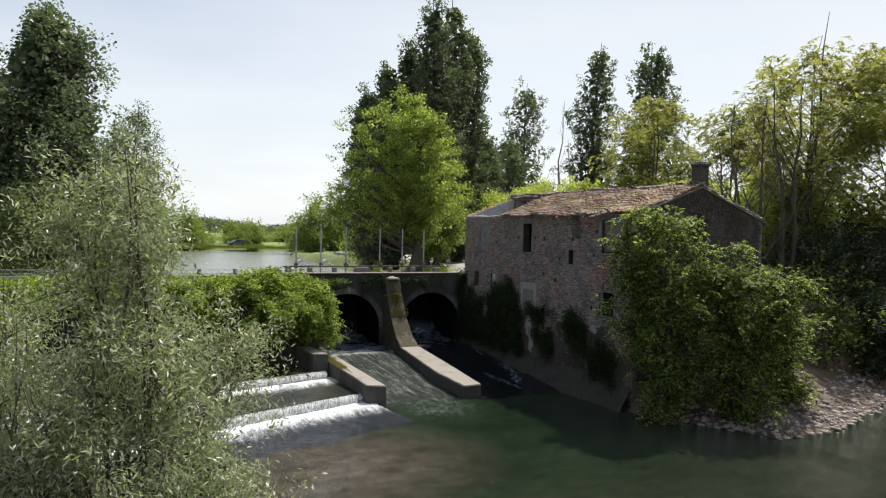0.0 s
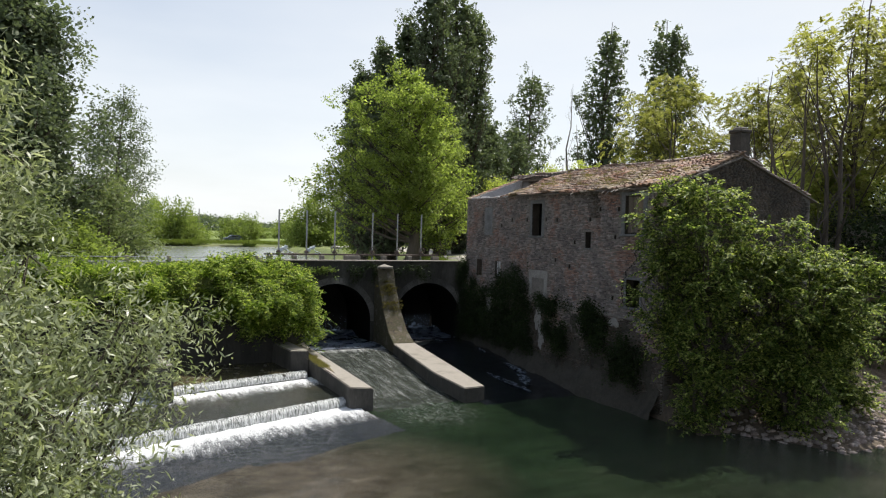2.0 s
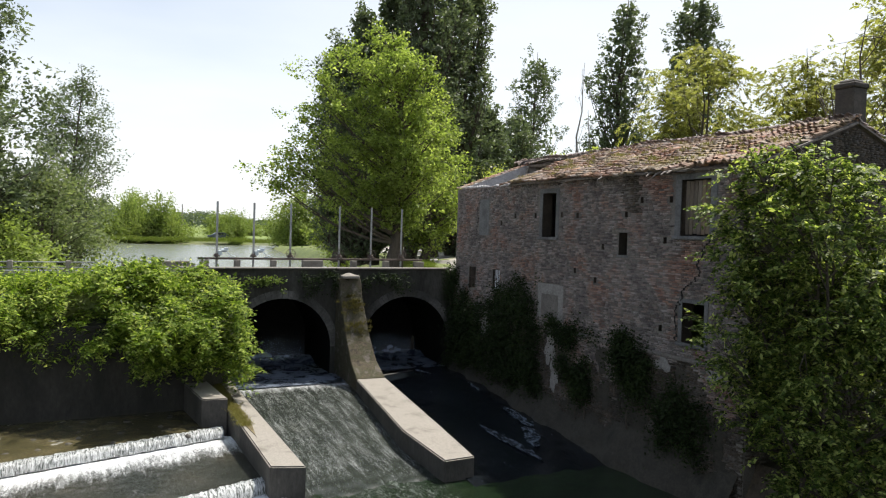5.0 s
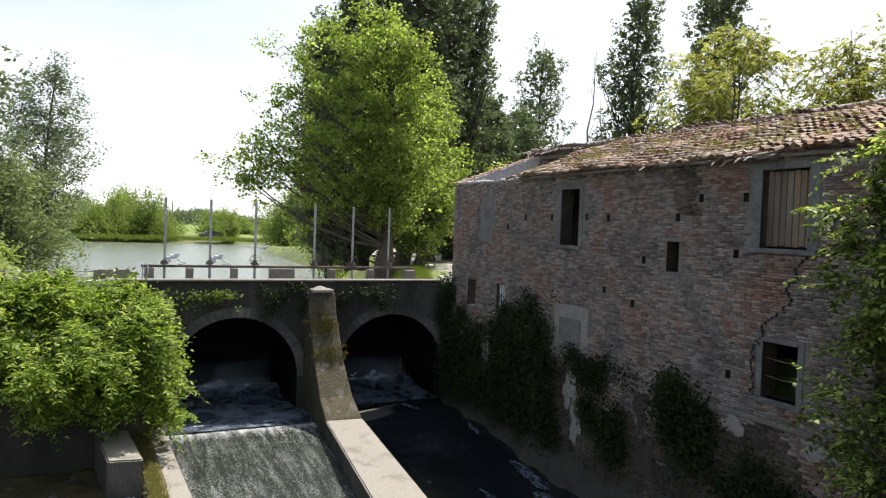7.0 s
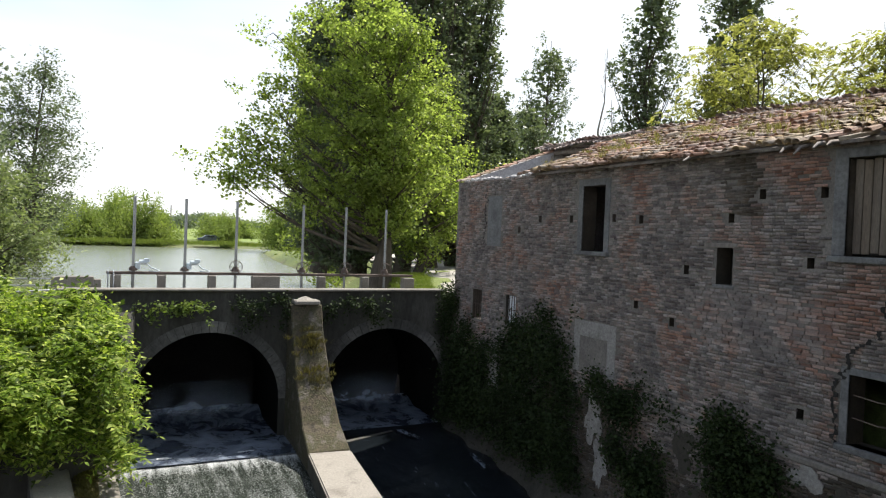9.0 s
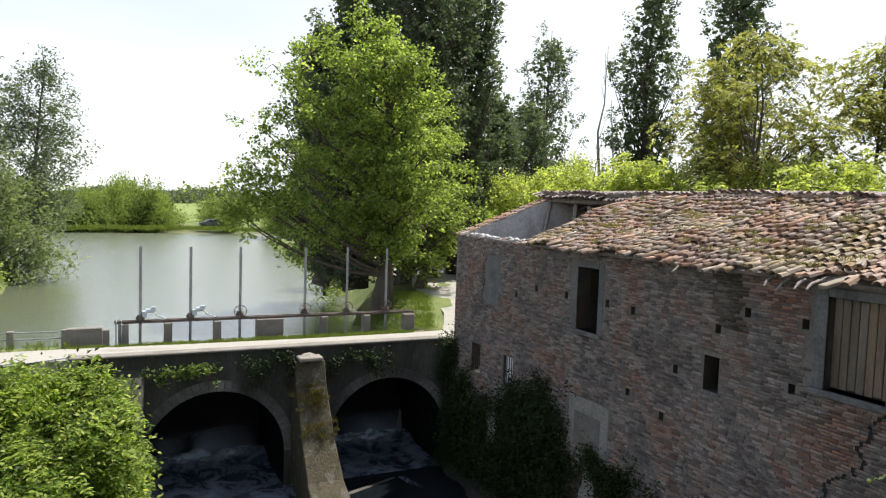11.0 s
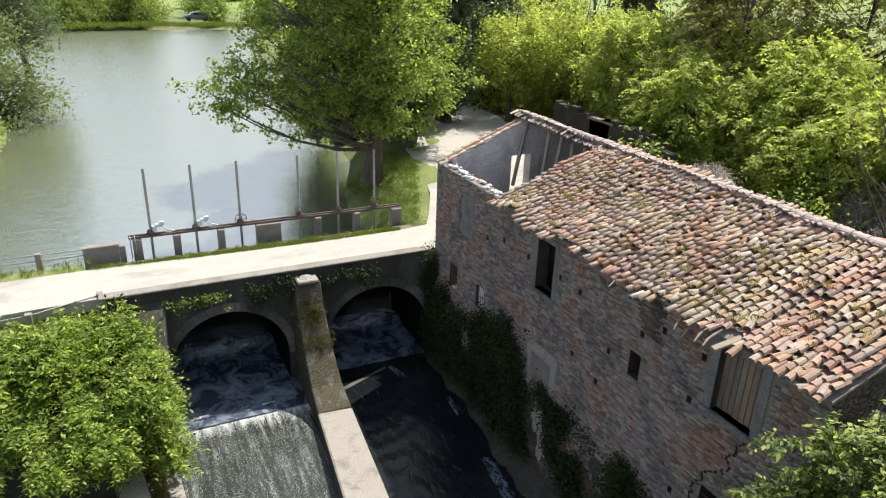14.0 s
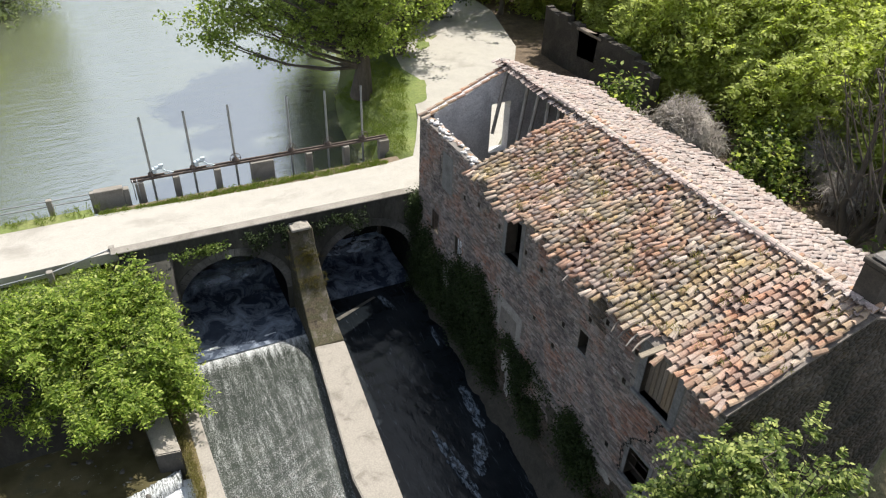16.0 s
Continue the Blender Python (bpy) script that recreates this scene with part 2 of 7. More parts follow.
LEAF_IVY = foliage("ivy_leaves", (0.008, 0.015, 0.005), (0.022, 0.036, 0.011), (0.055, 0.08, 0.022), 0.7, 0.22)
LEAF_CREEPER = foliage("creeper_leaves", (0.04, 0.065, 0.016), (0.12, 0.17, 0.04), (0.24, 0.28, 0.09), 0.5, 0.35)
GRASS = foliage("grass_blades", (0.07, 0.10, 0.018), (0.135, 0.18, 0.034), (0.25, 0.25, 0.08), 0.6, 0.4)
MOSS = foliage("brown_moss", (0.04, 0.038, 0.012), (0.11, 0.095, 0.032), (0.20, 0.17, 0.06), 0.8, 0.25)
DRY_GRASS = foliage("dry_grass", (0.09, 0.085, 0.028), (0.19, 0.17, 0.06), (0.30, 0.27, 0.11), 0.7, 0.35)
LAKE = water("lake_water", [(0.35, (0.088, 0.098, 0.052)), (0.7, (0.088, 0.106, 0.085))], 0.035, 1.0, 1.3, 0.21, (0.45, 1.7, 1))
LAKE.node_tree.nodes["Principled BSDF"].inputs["IOR"].default_value = 6.0
# near-black body and dim foam carry the mill's shade on this channel
RACE = water("shaded_race", [(0.4, (0.006, 0.008, 0.010)), (0.7, (0.015, 0.018, 0.021))], 0.6, 0.3, 4.0, 0.16, (1.3, 0.6, 1), (3.4, 0.58, 1.0, (2.0, 0.35, 1)), (0.17, 0.20, 0.24))
# arch shade and blue skylight are mixed into body and foam colours
CHURN = water("shaded_churn", [(0.4, (0.026, 0.034, 0.050)), (0.7, (0.070, 0.086, 0.118))], 0.6, 0.5, 4.0, 0.25, None, (1.1, 0.46, 0.92, (1.2, 1.0, 1)), (0.52, 0.60, 0.72))
POOL = water("shallow_pool", [(0.35, (0.05, 0.045, 0.022)), (0.6, (0.10, 0.085, 0.045)), (0.8, (0.05, 0.055, 0.04))], 0.7, 0.6, 3.0, 0.08, None, (2.2, 0.60, 0.85, (0.8, 1.2, 1)))


def racing_water():
    """Shallow fast water: long streaks down the chute broken by fine bright grain."""
    m, nd, lk, bsdf = nodes_of("racing_water")
    grain = noise_tex(nd, lk, 30, 4, object_coords(nd, lk, (1.2, 0.8, 1)), 0.6, 0.1)
    streak = noise_tex(nd, lk, 2.2, 5, object_coords(nd, lk, (2.6, 0.3, 1)), 0.65, 0.2)
    patch = noise_tex(nd, lk, 0.7, 3, object_coords(nd, lk))
    sep = nd.new("ShaderNodeSeparateXYZ")
    lk.new(object_coords(nd, lk), sep.inputs[0])
    near = nd.new("ShaderNodeMapRange")
    near.inputs[1].default_value, near.inputs[2].default_value, near.inputs[3].default_value, near.inputs[4].default_value = 34.7, 35.9, 0.0, 0.2
    lk.new(math_node(nd, lk, 'ADD', sep.outputs[1], math_node(nd, lk, 'MULTIPLY', streak, 0.7)), near.inputs[0])
    f = math_node(nd, lk, 'ADD', math_node(nd, lk, 'MULTIPLY', grain, 0.62), math_node(nd, lk, 'MULTIPLY', streak, 0.36))
    spent = nd.new("ShaderNodeMapRange")
    spent.inputs[1].default_value, spent.inputs[2].default_value, spent.inputs[3].default_value, spent.inputs[4].default_value = 25.3, 28.5, -0.14, 0.0
    lk.new(math_node(nd, lk, 'ADD', sep.outputs[1], streak), spent.inputs[0])
    fl = ramp(nd, lk, math_node(nd, lk, 'ADD', math_node(nd, lk, 'ADD', f, near.outputs[0]), spent.outputs[0]), [(0.49, (0, 0, 0)), (0.67, (1, 1, 1))])
    body = ramp(nd, lk, patch, [(0.35, (0.018, 0.022, 0.018)), (0.6, (0.026, 0.031, 0.025)), (0.8, (0.036, 0.039, 0.03))])
    lk.new(mix_rgb(nd, lk, fl, body, mix_rgb(nd, lk, math_node(nd, lk, 'MULTIPLY', near.outputs[0], 4.5), (0.29, 0.30, 0.295), (0.72, 0.74, 0.75))), bsdf.inputs["Base Color"])
    bsdf.inputs["Roughness"].default_value = 0.25
    bsdf.inputs["IOR"].default_value = 1.33
    bump(nd, lk, bsdf, f, 0.6, 0.03)
    return m


CHUTE = racing_water()
# damp concrete, darkened further for the shade on upright wall sides
DAMP_SHADED_CONCRETE = surface("damp_shaded_concrete", [(0.3, (0.03, 0.028, 0.024)), (0.55, (0.07, 0.064, 0.055)), (0.75, (0.12, 0.11, 0.095))], 1.2, 16, 0.8, 0.5, 0.012, stretch=(1, 1, 0.4))
# near black: the darkness inside the arches is painted into this colour
BARREL = surface("wet_shaded_vault", [(0.3, (0.005, 0.005, 0.005)), (0.6, (0.012, 0.011, 0.010)), (0.8, (0.022, 0.02, 0.018))], 1.0, 12, 0.7, 0.5, 0.015)
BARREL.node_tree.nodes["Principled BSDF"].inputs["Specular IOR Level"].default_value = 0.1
# the shadow under the brambles is painted into this wall colour
SHADED_WALL = surface("shaded_bank_wall", [(0.3, (0.010, 0.010, 0.008)), (0.5, (0.024, 0.022, 0.017)), (0.75, (0.055, 0.05, 0.042))], 0.9, 14, 0.85, 0.6, 0.02, stretch=(1, 1, 0.4))
MOSSY = surface("mossy_ledge", [(0.3, (0.05, 0.045, 0.018)), (0.5, (0.13, 0.10, 0.045)), (0.75, (0.20, 0.165, 0.09))], 2.2, 22, 0.95, 0.8, 0.02)
GLASS_DARK = surface("car_glass", [(0.3, (0.02, 0.025, 0.03)), (0.7, (0.03, 0.035, 0.04))], 1, 10, 0.08, 0.0)
CAR_PAINT = surface("car_paint", [(0.3, (0.16, 0.19, 0.23)), (0.7, (0.20, 0.23, 0.27))], 1, 10, 0.25, 0.0, metal=0.4)
# real damp near the water; shade of recesses and south gable is painted in
DAMP_SHADED_BRICK = surface("damp_shaded_brick", [(0.32, (0.022, 0.021, 0.015)), (0.5, (0.055, 0.043, 0.032)), (0.68, (0.12, 0.10, 0.083))], 0.8, 30, 0.85, 0.5, 0.01, 0.35, True)
RUBBER = surface("rubber", [(0.3, (0.02, 0.02, 0.02)), (0.7, (0.03, 0.03, 0.03))], 1, 30, 0.85, 0.2)
# plain white standing for the brightness seen in one barred window
BRIGHT_PANE = surface("bright_pane_white", [(0.3, (0.72, 0.76, 0.80)), (0.7, (0.84, 0.87, 0.90))], 2.0, 12, 0.15, 0.1, 0.002, grain=0.1)


# ---- building helpers ----
def attach(ob, parent):
    if parent is not None:
        ob.parent = parent
        ob.matrix_parent_inverse = parent.matrix_basis.inverted()
    return ob


def thing(name, at, label, category, group="", kind=""):
    ob = new(name)
    ob.empty_display_size = 0.2
    ob.location = at
    ob.matrix_basis = Matrix.Translation(at)
    return tagged(ob, label, category, group, kind)


def part(name, bm, material, parent=None, label="", smooth=False):
    me = bpy.data.meshes.new(name)
    bm.normal_update()
    bm.to_mesh(me)
    bm.free()
    if smooth:
        me.polygons.foreach_set("use_smooth", [True] * len(me.polygons))
    me.materials.append(material)
    return tagged(attach(new(name, me), parent), label)


def sheet(name, verts, faces, material, parent=None, label="", smooth=False):
    """One mesh from arrays; faces all with the same number of corners."""
    verts, faces = np.asarray(verts, np.float32), np.asarray(faces, np.int32)
    me = bpy.data.meshes.new(name)
    n = faces.shape[1]
    me.vertices.add(len(verts))
    me.vertices.foreach_set("co", verts.ravel())
    me.loops.add(faces.size)
    me.loops.foreach_set("vertex_index", faces.ravel())
    me.polygons.add(len(faces))
    me.polygons.foreach_set("loop_start", np.arange(0, faces.size, n, dtype=np.int32))
    me.polygons.foreach_set("loop_total", np.full(len(faces), n, np.int32))
    if smooth:
        me.polygons.foreach_set("use_smooth", np.ones(len(faces), bool))
    me.update(calc_edges=True)
    me.validate()
    me.materials.append(material)
    return tagged(attach(new(name, me), parent), label)


def add_box(bm, x0, x1, y0, y1, z0, z1, m=None):
    vs = [bm.verts.new((x, y, z)) for z in (z0, z1) for y in (y0, y1) for x in (x0, x1)]
    if m is not None:
        for v in vs:
            v.co = m @ v.co
    for f in ((0, 2, 3, 1), (4, 5, 7, 6), (0, 1, 5, 4), (2, 6, 7, 3), (0, 4, 6, 2), (1, 3, 7, 5)):
        bm.faces.new([vs[i] for i in f])
    return vs


def soften(bm, width=0.015, segments=1):
    bmesh.ops.recalc_face_normals(bm, faces=bm.faces[:])
    bmesh.ops.bevel(bm, geom=[e for e in bm.edges if e.is_manifold and e.calc_face_angle(0) > 0.6], offset=width, segments=segments, affect='EDGES', clamp_overlap=True)
    return bm


def boxes(*spans, bevel=0.0):
    bm = bmesh.new()
    for s in spans:
        add_box(bm, *s)
    return soften(bm, bevel) if bevel else bm


def tube_arrays(points, radii, sides=6, seed=0, rough=0.0):
    """A tapered tube along points, as vertices and quads."""
    points, rng = np.asarray(points, float), np.random.default_rng(seed)
    n = len(points)
    d = np.gradient(points, axis=0)
    d /= np.linalg.norm(d, axis=1, keepdims=True) + 1e-9
    ref = np.where(np.abs(d[:, 2:3]) > 0.9, np.array([[1.0, 0, 0]]), np.array([[0, 0, 1.0]]))
    u = np.cross(d, ref)
    u /= np.linalg.norm(u, axis=1, keepdims=True) + 1e-9
    w = np.cross(d, u)
    a = np.arange(sides) * 2 * np.pi / sides
    r = np.asarray(radii, float)[:, None] * (1 + rough * rng.normal(size=(n, sides)))
    v = points[:, None] + r[..., None] * (np.cos(a)[None, :, None] * u[:, None] + np.sin(a)[None, :, None] * w[:, None])
    i, j = np.meshgrid(np.arange(n - 1), np.arange(sides), indexing="ij")
    k = (j + 1) % sides
    f = np.stack([i * sides + j, i * sides + k, (i + 1) * sides + k, (i + 1) * sides + j], -1).reshape(-1, 4)
    return v.reshape(-1, 3), f


def merged(pieces):
    vs, fs, n = [], [], 0
    for v, f in pieces:
        vs.append(v)
        fs.append(np.asarray(f) + n)
        n += len(v)
    return np.concatenate(vs), np.concatenate(fs)


def tube(name, points, radii, material, parent=None, sides=8, label="", smooth=True):
    v, f = tube_arrays(points, radii, sides)
    return sheet(name, v, f, material, parent, label, smooth)


def leaf_arrays(rng, centres, spread, count, size, aspect=0.55, up=0.5, hang=0.0, vary=0.35):
    """count leaves round every centre: folded diamond blades."""
    c = np.repeat(np.asarray(centres, float), count, axis=0)
    n = len(c)
    p = c + rng.normal(size=(n, 3)) * np.asarray(spread)
    a = rng.normal(size=(n, 3))
    a[:, 2] = a[:, 2] * 0.6 - hang
    a /= np.linalg.norm(a, axis=1, keepdims=True)
    nn = rng.normal(size=(n, 3))
    nn[:, 2] += up * 2
    nn -= a * (nn * a).sum(1, keepdims=True)
    nn /= np.linalg.norm(nn, axis=1, keepdims=True) + 1e-9
    b = np.cross(nn, a)
    l = size * (1 + vary * rng.uniform(-1, 1, (n, 1)))
    w = l * aspect
    v = np.stack([p - a * l / 2, p + b * w / 2 + nn * w * 0.18, p + a * l / 2, p - b * w / 2 + nn * w * 0.18], 1)
    return v.reshape(-1, 3), np.arange(4 * n).reshape(-1, 4)


def spray_arrays(rng, base, way, length, pairs, leaf, aspect=0.42, droop=0.4):
    """Arching sprays of paired leaflets on a thin stalk."""
    n = len(base)
    up = np.array([0.0, 0.0, 1.0])
    l0 = length * rng.uniform(0.55, 1.3, (n, 1))
    side = np.cross(way, up) + rng.normal(size=(n, 3)) * 0.25
    side /= np.linalg.norm(side, axis=1, keepdims=True)
    along = lambda t: base + way * l0 * t - up * droop * l0 * t * t
    quads = []
    for k in range(pairs):
        t = 0.2 + 0.8 * k / (pairs - 1)
        for sgn in (-1, 1):
            a = side * sgn * 0.85 + way * 0.5 - up * 0.25 + rng.normal(size=(n, 3)) * 0.16
            a /= np.linalg.norm(a, axis=1, keepdims=True)
            nn = up + rng.normal(size=(n, 3)) * 0.35
            b = np.cross(nn, a)
            b /= np.linalg.norm(b, axis=1, keepdims=True)
            l = leaf * (1.15 - 0.7 * abs(t - 0.5)) * rng.uniform(0.75, 1.25, (n, 1))
            p = along(t)
            quads.append(np.stack([p, p + a * l * 0.45 + b * l * aspect / 2, p + a * l - up * l * 0.12, p + a * l * 0.45 - b * l * aspect / 2], 1))
    for t0, t1 in ((0, 0.5), (0.5, 1.0)):
        quads.append(np.stack([along(t0) - side * 0.004, along(t0) + side * 0.004, along(t1) + side * 0.003, along(t1) - side * 0.003], 1))
    v = np.concatenate(quads).reshape(-1, 3)
    return v, np.arange(len(v)).reshape(-1, 4)


def tree(name, at, height, trunk_r, profile, boughs, clumps, leaves, leaf, leaf_mat, label, category="tree", bark=BARK, seed=1, upsweep=0.6,
         bough=1.0, clump=0.35, aspect=0.6, up=0.5, hang=0.0, lean=(0, 0), base=0.15, outer=0.5, extra=(), group="", stems=1, flat=0.8, twigs=True, core=0, core_leaf=0.5, spray=None):
    """A tree with a tapered trunk, limbs to each bough, twigs, and leaves in clumps. profile: (share of height, crown radius) pairs."""
    rng = np.random.default_rng(seed)
    at = np.asarray(at, float)
    ph, pr = np.array(profile).T
    wood, fine = [], []
    hs = np.linspace(0, 1, 9)
    axes = []
    for s in range(stems):
        off = rng.normal(size=2) * (0.0 if stems == 1 else 0.05 * height)
        wob = np.cumsum(rng.normal(size=(9, 2)) * 0.012 * height, 0) * (hs[:, None] > 0.1)
        ax = np.c_[at[0] + lean[0] * hs**1.5 + off[0] * hs + wob[:, 0], at[1] + lean[1] * hs**1.5 + off[1] * hs + wob[:, 1], at[2] - 0.3 + hs * (height * 0.96 + 0.3)]
        axes.append(ax)
        rr = trunk_r / stems**0.5 * (1 - 0.93 * hs**0.8)
        rr[0] *= 1.35
        wood.append(tube_arrays(ax, rr, 9, seed + s, 0.05))
    hgrid = np.linspace(base, 1, 60)
    wgt = np.interp(hgrid, ph, pr) + 0.05
    hb = rng.choice(hgrid, boughs, p=wgt / wgt.sum()) + rng.uniform(-0.01, 0.01, boughs)
    ang = rng.uniform(0, 2 * np.pi, boughs)
    rad = np.interp(hb, ph, pr) * (outer + (1 - outer) * rng.uniform(0, 1, boughs) ** 0.6) * (1 + 0.15 * rng.normal(size=boughs))
    tips = []
    for i in range(boughs):
        ax = axes[i % stems]
        heart = np.array([np.interp(hb[i], hs, ax[:, k]) for k in range(3)])
        tips.append((heart + [rad[i] * np.cos(ang[i]), rad[i] * np.sin(ang[i]), 0], ax))
    tips += [(np.asarray(e, float), axes[0]) for e in extra]
    cl = []
    for tip, ax in tips:
        r = np.hypot(*(tip - at)[:2])
        h0 = np.clip((tip[2] - at[2] - upsweep * r) / height, base * 0.5, 0.93)
        root = np.array([np.interp(h0, hs, ax[:, k]) for k in range(3)])
        mid = (root + tip) / 2 + rng.normal(size=3) * 0.06 * np.linalg.norm(tip - root) - [0, 0, 0.08 * r]
        t = np.linspace(0, 1, 5)[:, None]
        pts = (1 - t) ** 2 * root + 2 * t * (1 - t) * mid + t**2 * tip
        thick = max(0.02, trunk_r * 0.26 * (1 - h0) ** 0.8)
        wood.append(tube_arrays(pts, np.linspace(thick, 0.012, 5), 5))
        way = (tip - root) / (np.linalg.norm(tip - root) + 1e-6)
        cs = tip + rng.normal(size=(clumps, 3)) * bough * [1, 1, flat] - way * np.abs(rng.normal(size=(clumps, 1))) * bough * 1.1
        third = clumps // 3
        if third:
            on = rng.uniform(0.4, 1.0, (third, 1))
            cs[:third] = (1 - on) ** 2 * root + 2 * on * (1 - on) * mid + on**2 * tip + rng.normal(size=(third, 3)) * bough * 0.6 * [1, 1, flat]
        cl.append(cs)
        for q in cs[:: max(1, clumps // 5)] if twigs else ():
            s0 = pts[rng.integers(2, 5)]
            fine.append(tube_arrays([s0, (s0 + q) / 2 + rng.normal(size=3) * 0.08, q], [0.014, 0.009, 0.004], 3))
    t = thing(name, at, label, category, group)
    for w in wood[:stems]:
        sheet("trunk" if stems == 1 else "stem", *w, bark, t, "", True)
    tagged(sheet("branchwork", *merged(wood[stems:]), bark, t, "", True), kind="stuff")
    if fine:
        tagged(sheet("twig_net", *merged(fine), bark, t), kind="stuff")
    if leaves:
        centres = np.concatenate(cl)
        if spray:
            length, pairs, droop = spray
            roots = np.repeat(centres, leaves, axis=0)
            heart = np.stack([np.interp((roots[:, 2] - at[2]) / height, hs, axes[0][:, k]) for k in range(3)], 1)
            way = (roots - heart) * [1, 1, 0]
            way /= np.linalg.norm(way, axis=1, keepdims=True) + 0.3
            way += rng.normal(size=way.shape) * 0.6 + [0, 0, 0.3]
            way /= np.linalg.norm(way, axis=1, keepdims=True)
            crown = [spray_arrays(rng, roots + rng.normal(size=roots.shape) * np.asarray(clump), way, length, pairs, leaf, aspect, droop)]
        else:
            crown = [leaf_arrays(rng, centres, clump, leaves, leaf, aspect, up, hang)]
        if core:
            hc = rng.uniform(base, 0.95, core)
            rc, ac = np.interp(hc, ph, pr) * 0.6 * rng.uniform(0, 1, core) ** 0.5, rng.uniform(0, 2 * np.pi, core)
            ax = axes[0]
            mid = np.stack([np.interp(hc, hs, ax[:, k]) for k in range(3)], 1) + np.c_[rc * np.cos(ac), rc * np.sin(ac), np.zeros(core)]
            crown.append(leaf_arrays(rng, mid, 0.1, 1, core_leaf, 0.7, up, hang))
        sheet("crown", *merged(crown), leaf_mat, t)
    return t


def leafy_mass(name, sampler, n, per, spread, size, mat, label, category, at, seed, aspect=0.65, kind="", up=0.5, hang=0.0, stalks=0, stalk_base=None):
    """A shrub or creeper whose clumps follow sampler(rng, n)."""
    rng = np.random.default_rng(seed)
    t = thing(name, at, label, category, "", kind)
    cs = sampler(rng, n)
    sheet("leaves", *leaf_arrays(rng, cs, spread, per, size, aspect, up, hang), mat, t)
    if stalks:
        ps = []
        for c in cs[rng.choice(len(cs), stalks, replace=False)]:
            b = stalk_base(c) if stalk_base else np.array([at[0], at[1], at[2]])
            mid = (b + c) / 2 + rng.normal(size=3) * 0.1
            ps.append(tube_arrays([b, mid, c], [0.035, 0.02, 0.006], 4))
        tagged(sheet("stemwork", *merged(ps), BARK, t), kind="stuff")
    return t


# ---- ground and water ----
RIVER_Z, LAKE_Z, LAND_Z = 0.05, 2.4, 4.2
RIVER_EDGE = [(-60, 33.2), (19.4, 33.2), (19.3, 20.3), (20.2, 18.6), (21.2, 16.6), (24.5, 16.4), (28.4, 17.6), (33, 19.6), (60, 24), (120, 30), (120, -60), (9, -60), (4, -12), (3.0, 4), (2.0, 13), (2.6, 19), (0.5, 22.0), (-8, 23.0), (-60, 22)]
LAKE_EDGE = [(-60, 41.3), (8.3, 41.3), (8.6, 40.4), (19.2, 40.4), (19.6, 41.3), (19.7, 43.5), (19.4, 46), (20.2, 50), (22.4, 55.5), (25, 70), (27, 95), (30, 118), (36, 134), (18, 137), (-2, 134), (-8, 120), (-3, 95), (3.5, 78), (4.0, 66), (-4, 58), (-60, 55)]
MILLPOOL = [(8.9, 33), (20.0, 33), (20.0, 40), (19.4, 40), (19.4, 41.4), (8.9, 41.4)]


def edge_distance(px, py, poly):
    """Distance to a closed outline, negative inside."""
    poly = np.array(poly, float)
    best, inside = np.full(px.shape, 1e9), np.zeros(px.shape, bool)
    for (ax, ay), (bx, by) in zip(poly, np.roll(poly, -1, 0)):
        ex, ey = bx - ax, by - ay
        t = np.clip(((px - ax) * ex + (py - ay) * ey) / (ex * ex + ey * ey + 1e-9), 0, 1)
        best = np.minimum(best, np.hypot(px - ax - t * ex, py - ay - t * ey))
        cross = ((ay > py) != (by > py)) & (px < ex * (py - ay) / (ey + 1e-12) + ax)
        inside ^= cross
    return np.where(inside, -best, best)


def ground_height(px, py):
    r, l, m = (edge_distance(px, py, e) for e in (RIVER_EDGE, LAKE_EDGE, MILLPOOL))
    wob = 0.12 * np.sin(px * 0.7 + 1.3) * np.cos(py * 0.6) + 0.06 * np.sin(px * 2.1) * np.sin(py * 1.9 + 0.5)
    land = np.full(px.shape, LAND_Z) + np.where(py > 60, -1.2 * np.clip((py - 60) / 60, 0, 1), 0)
    gentle = np.clip((px - 19.0) / 1.5, 0, 1) * (py < 22.5) + (py < 24.5) * (px < 4.5)
    steep = np.where(gentle > 0.5, 0.42, 9.0)
    near = np.where(gentle > 0.5, -0.12 + np.maximum(r, 0) * steep, -0.5 + np.maximum(r, 0) * steep)
    near = np.where((px < 4.5) & (py < 24.5), np.minimum(near, 1.1), near)
    z = np.where(r < 0, -0.12 - np.minimum(-r * 0.5, 1.1), np.minimum(land, near))
    zl = np.where(l < 0, LAKE_Z - 0.15 - np.minimum(-l * 0.5, 1.2), np.minimum(land, LAKE_Z - 0.15 + np.maximum(l, 0) * np.where(py < 43, 9.0, 0.9)))
    z = np.minimum(z, zl)
    z = np.where(m < 0, np.minimum(z, -0.6), z)
    return z + wob * np.clip(np.abs(r) / 2, 0, 1) * np.clip(np.abs(l) / 2, 0, 1) * (m > 0.5) * ~((py > 33) & (py < 43) & (px < 24))


def spaced(lo, fine_lo, fine_hi, hi, step, n):
    inner = np.arange(fine_lo, fine_hi + 1e-6, step)
    u = np.linspace(0, 1, n + 1)[1:] ** 2.6
    return np.concatenate([(fine_lo - u * (fine_lo - lo))[::-1], inner, fine_hi + u * (hi - fine_hi)])


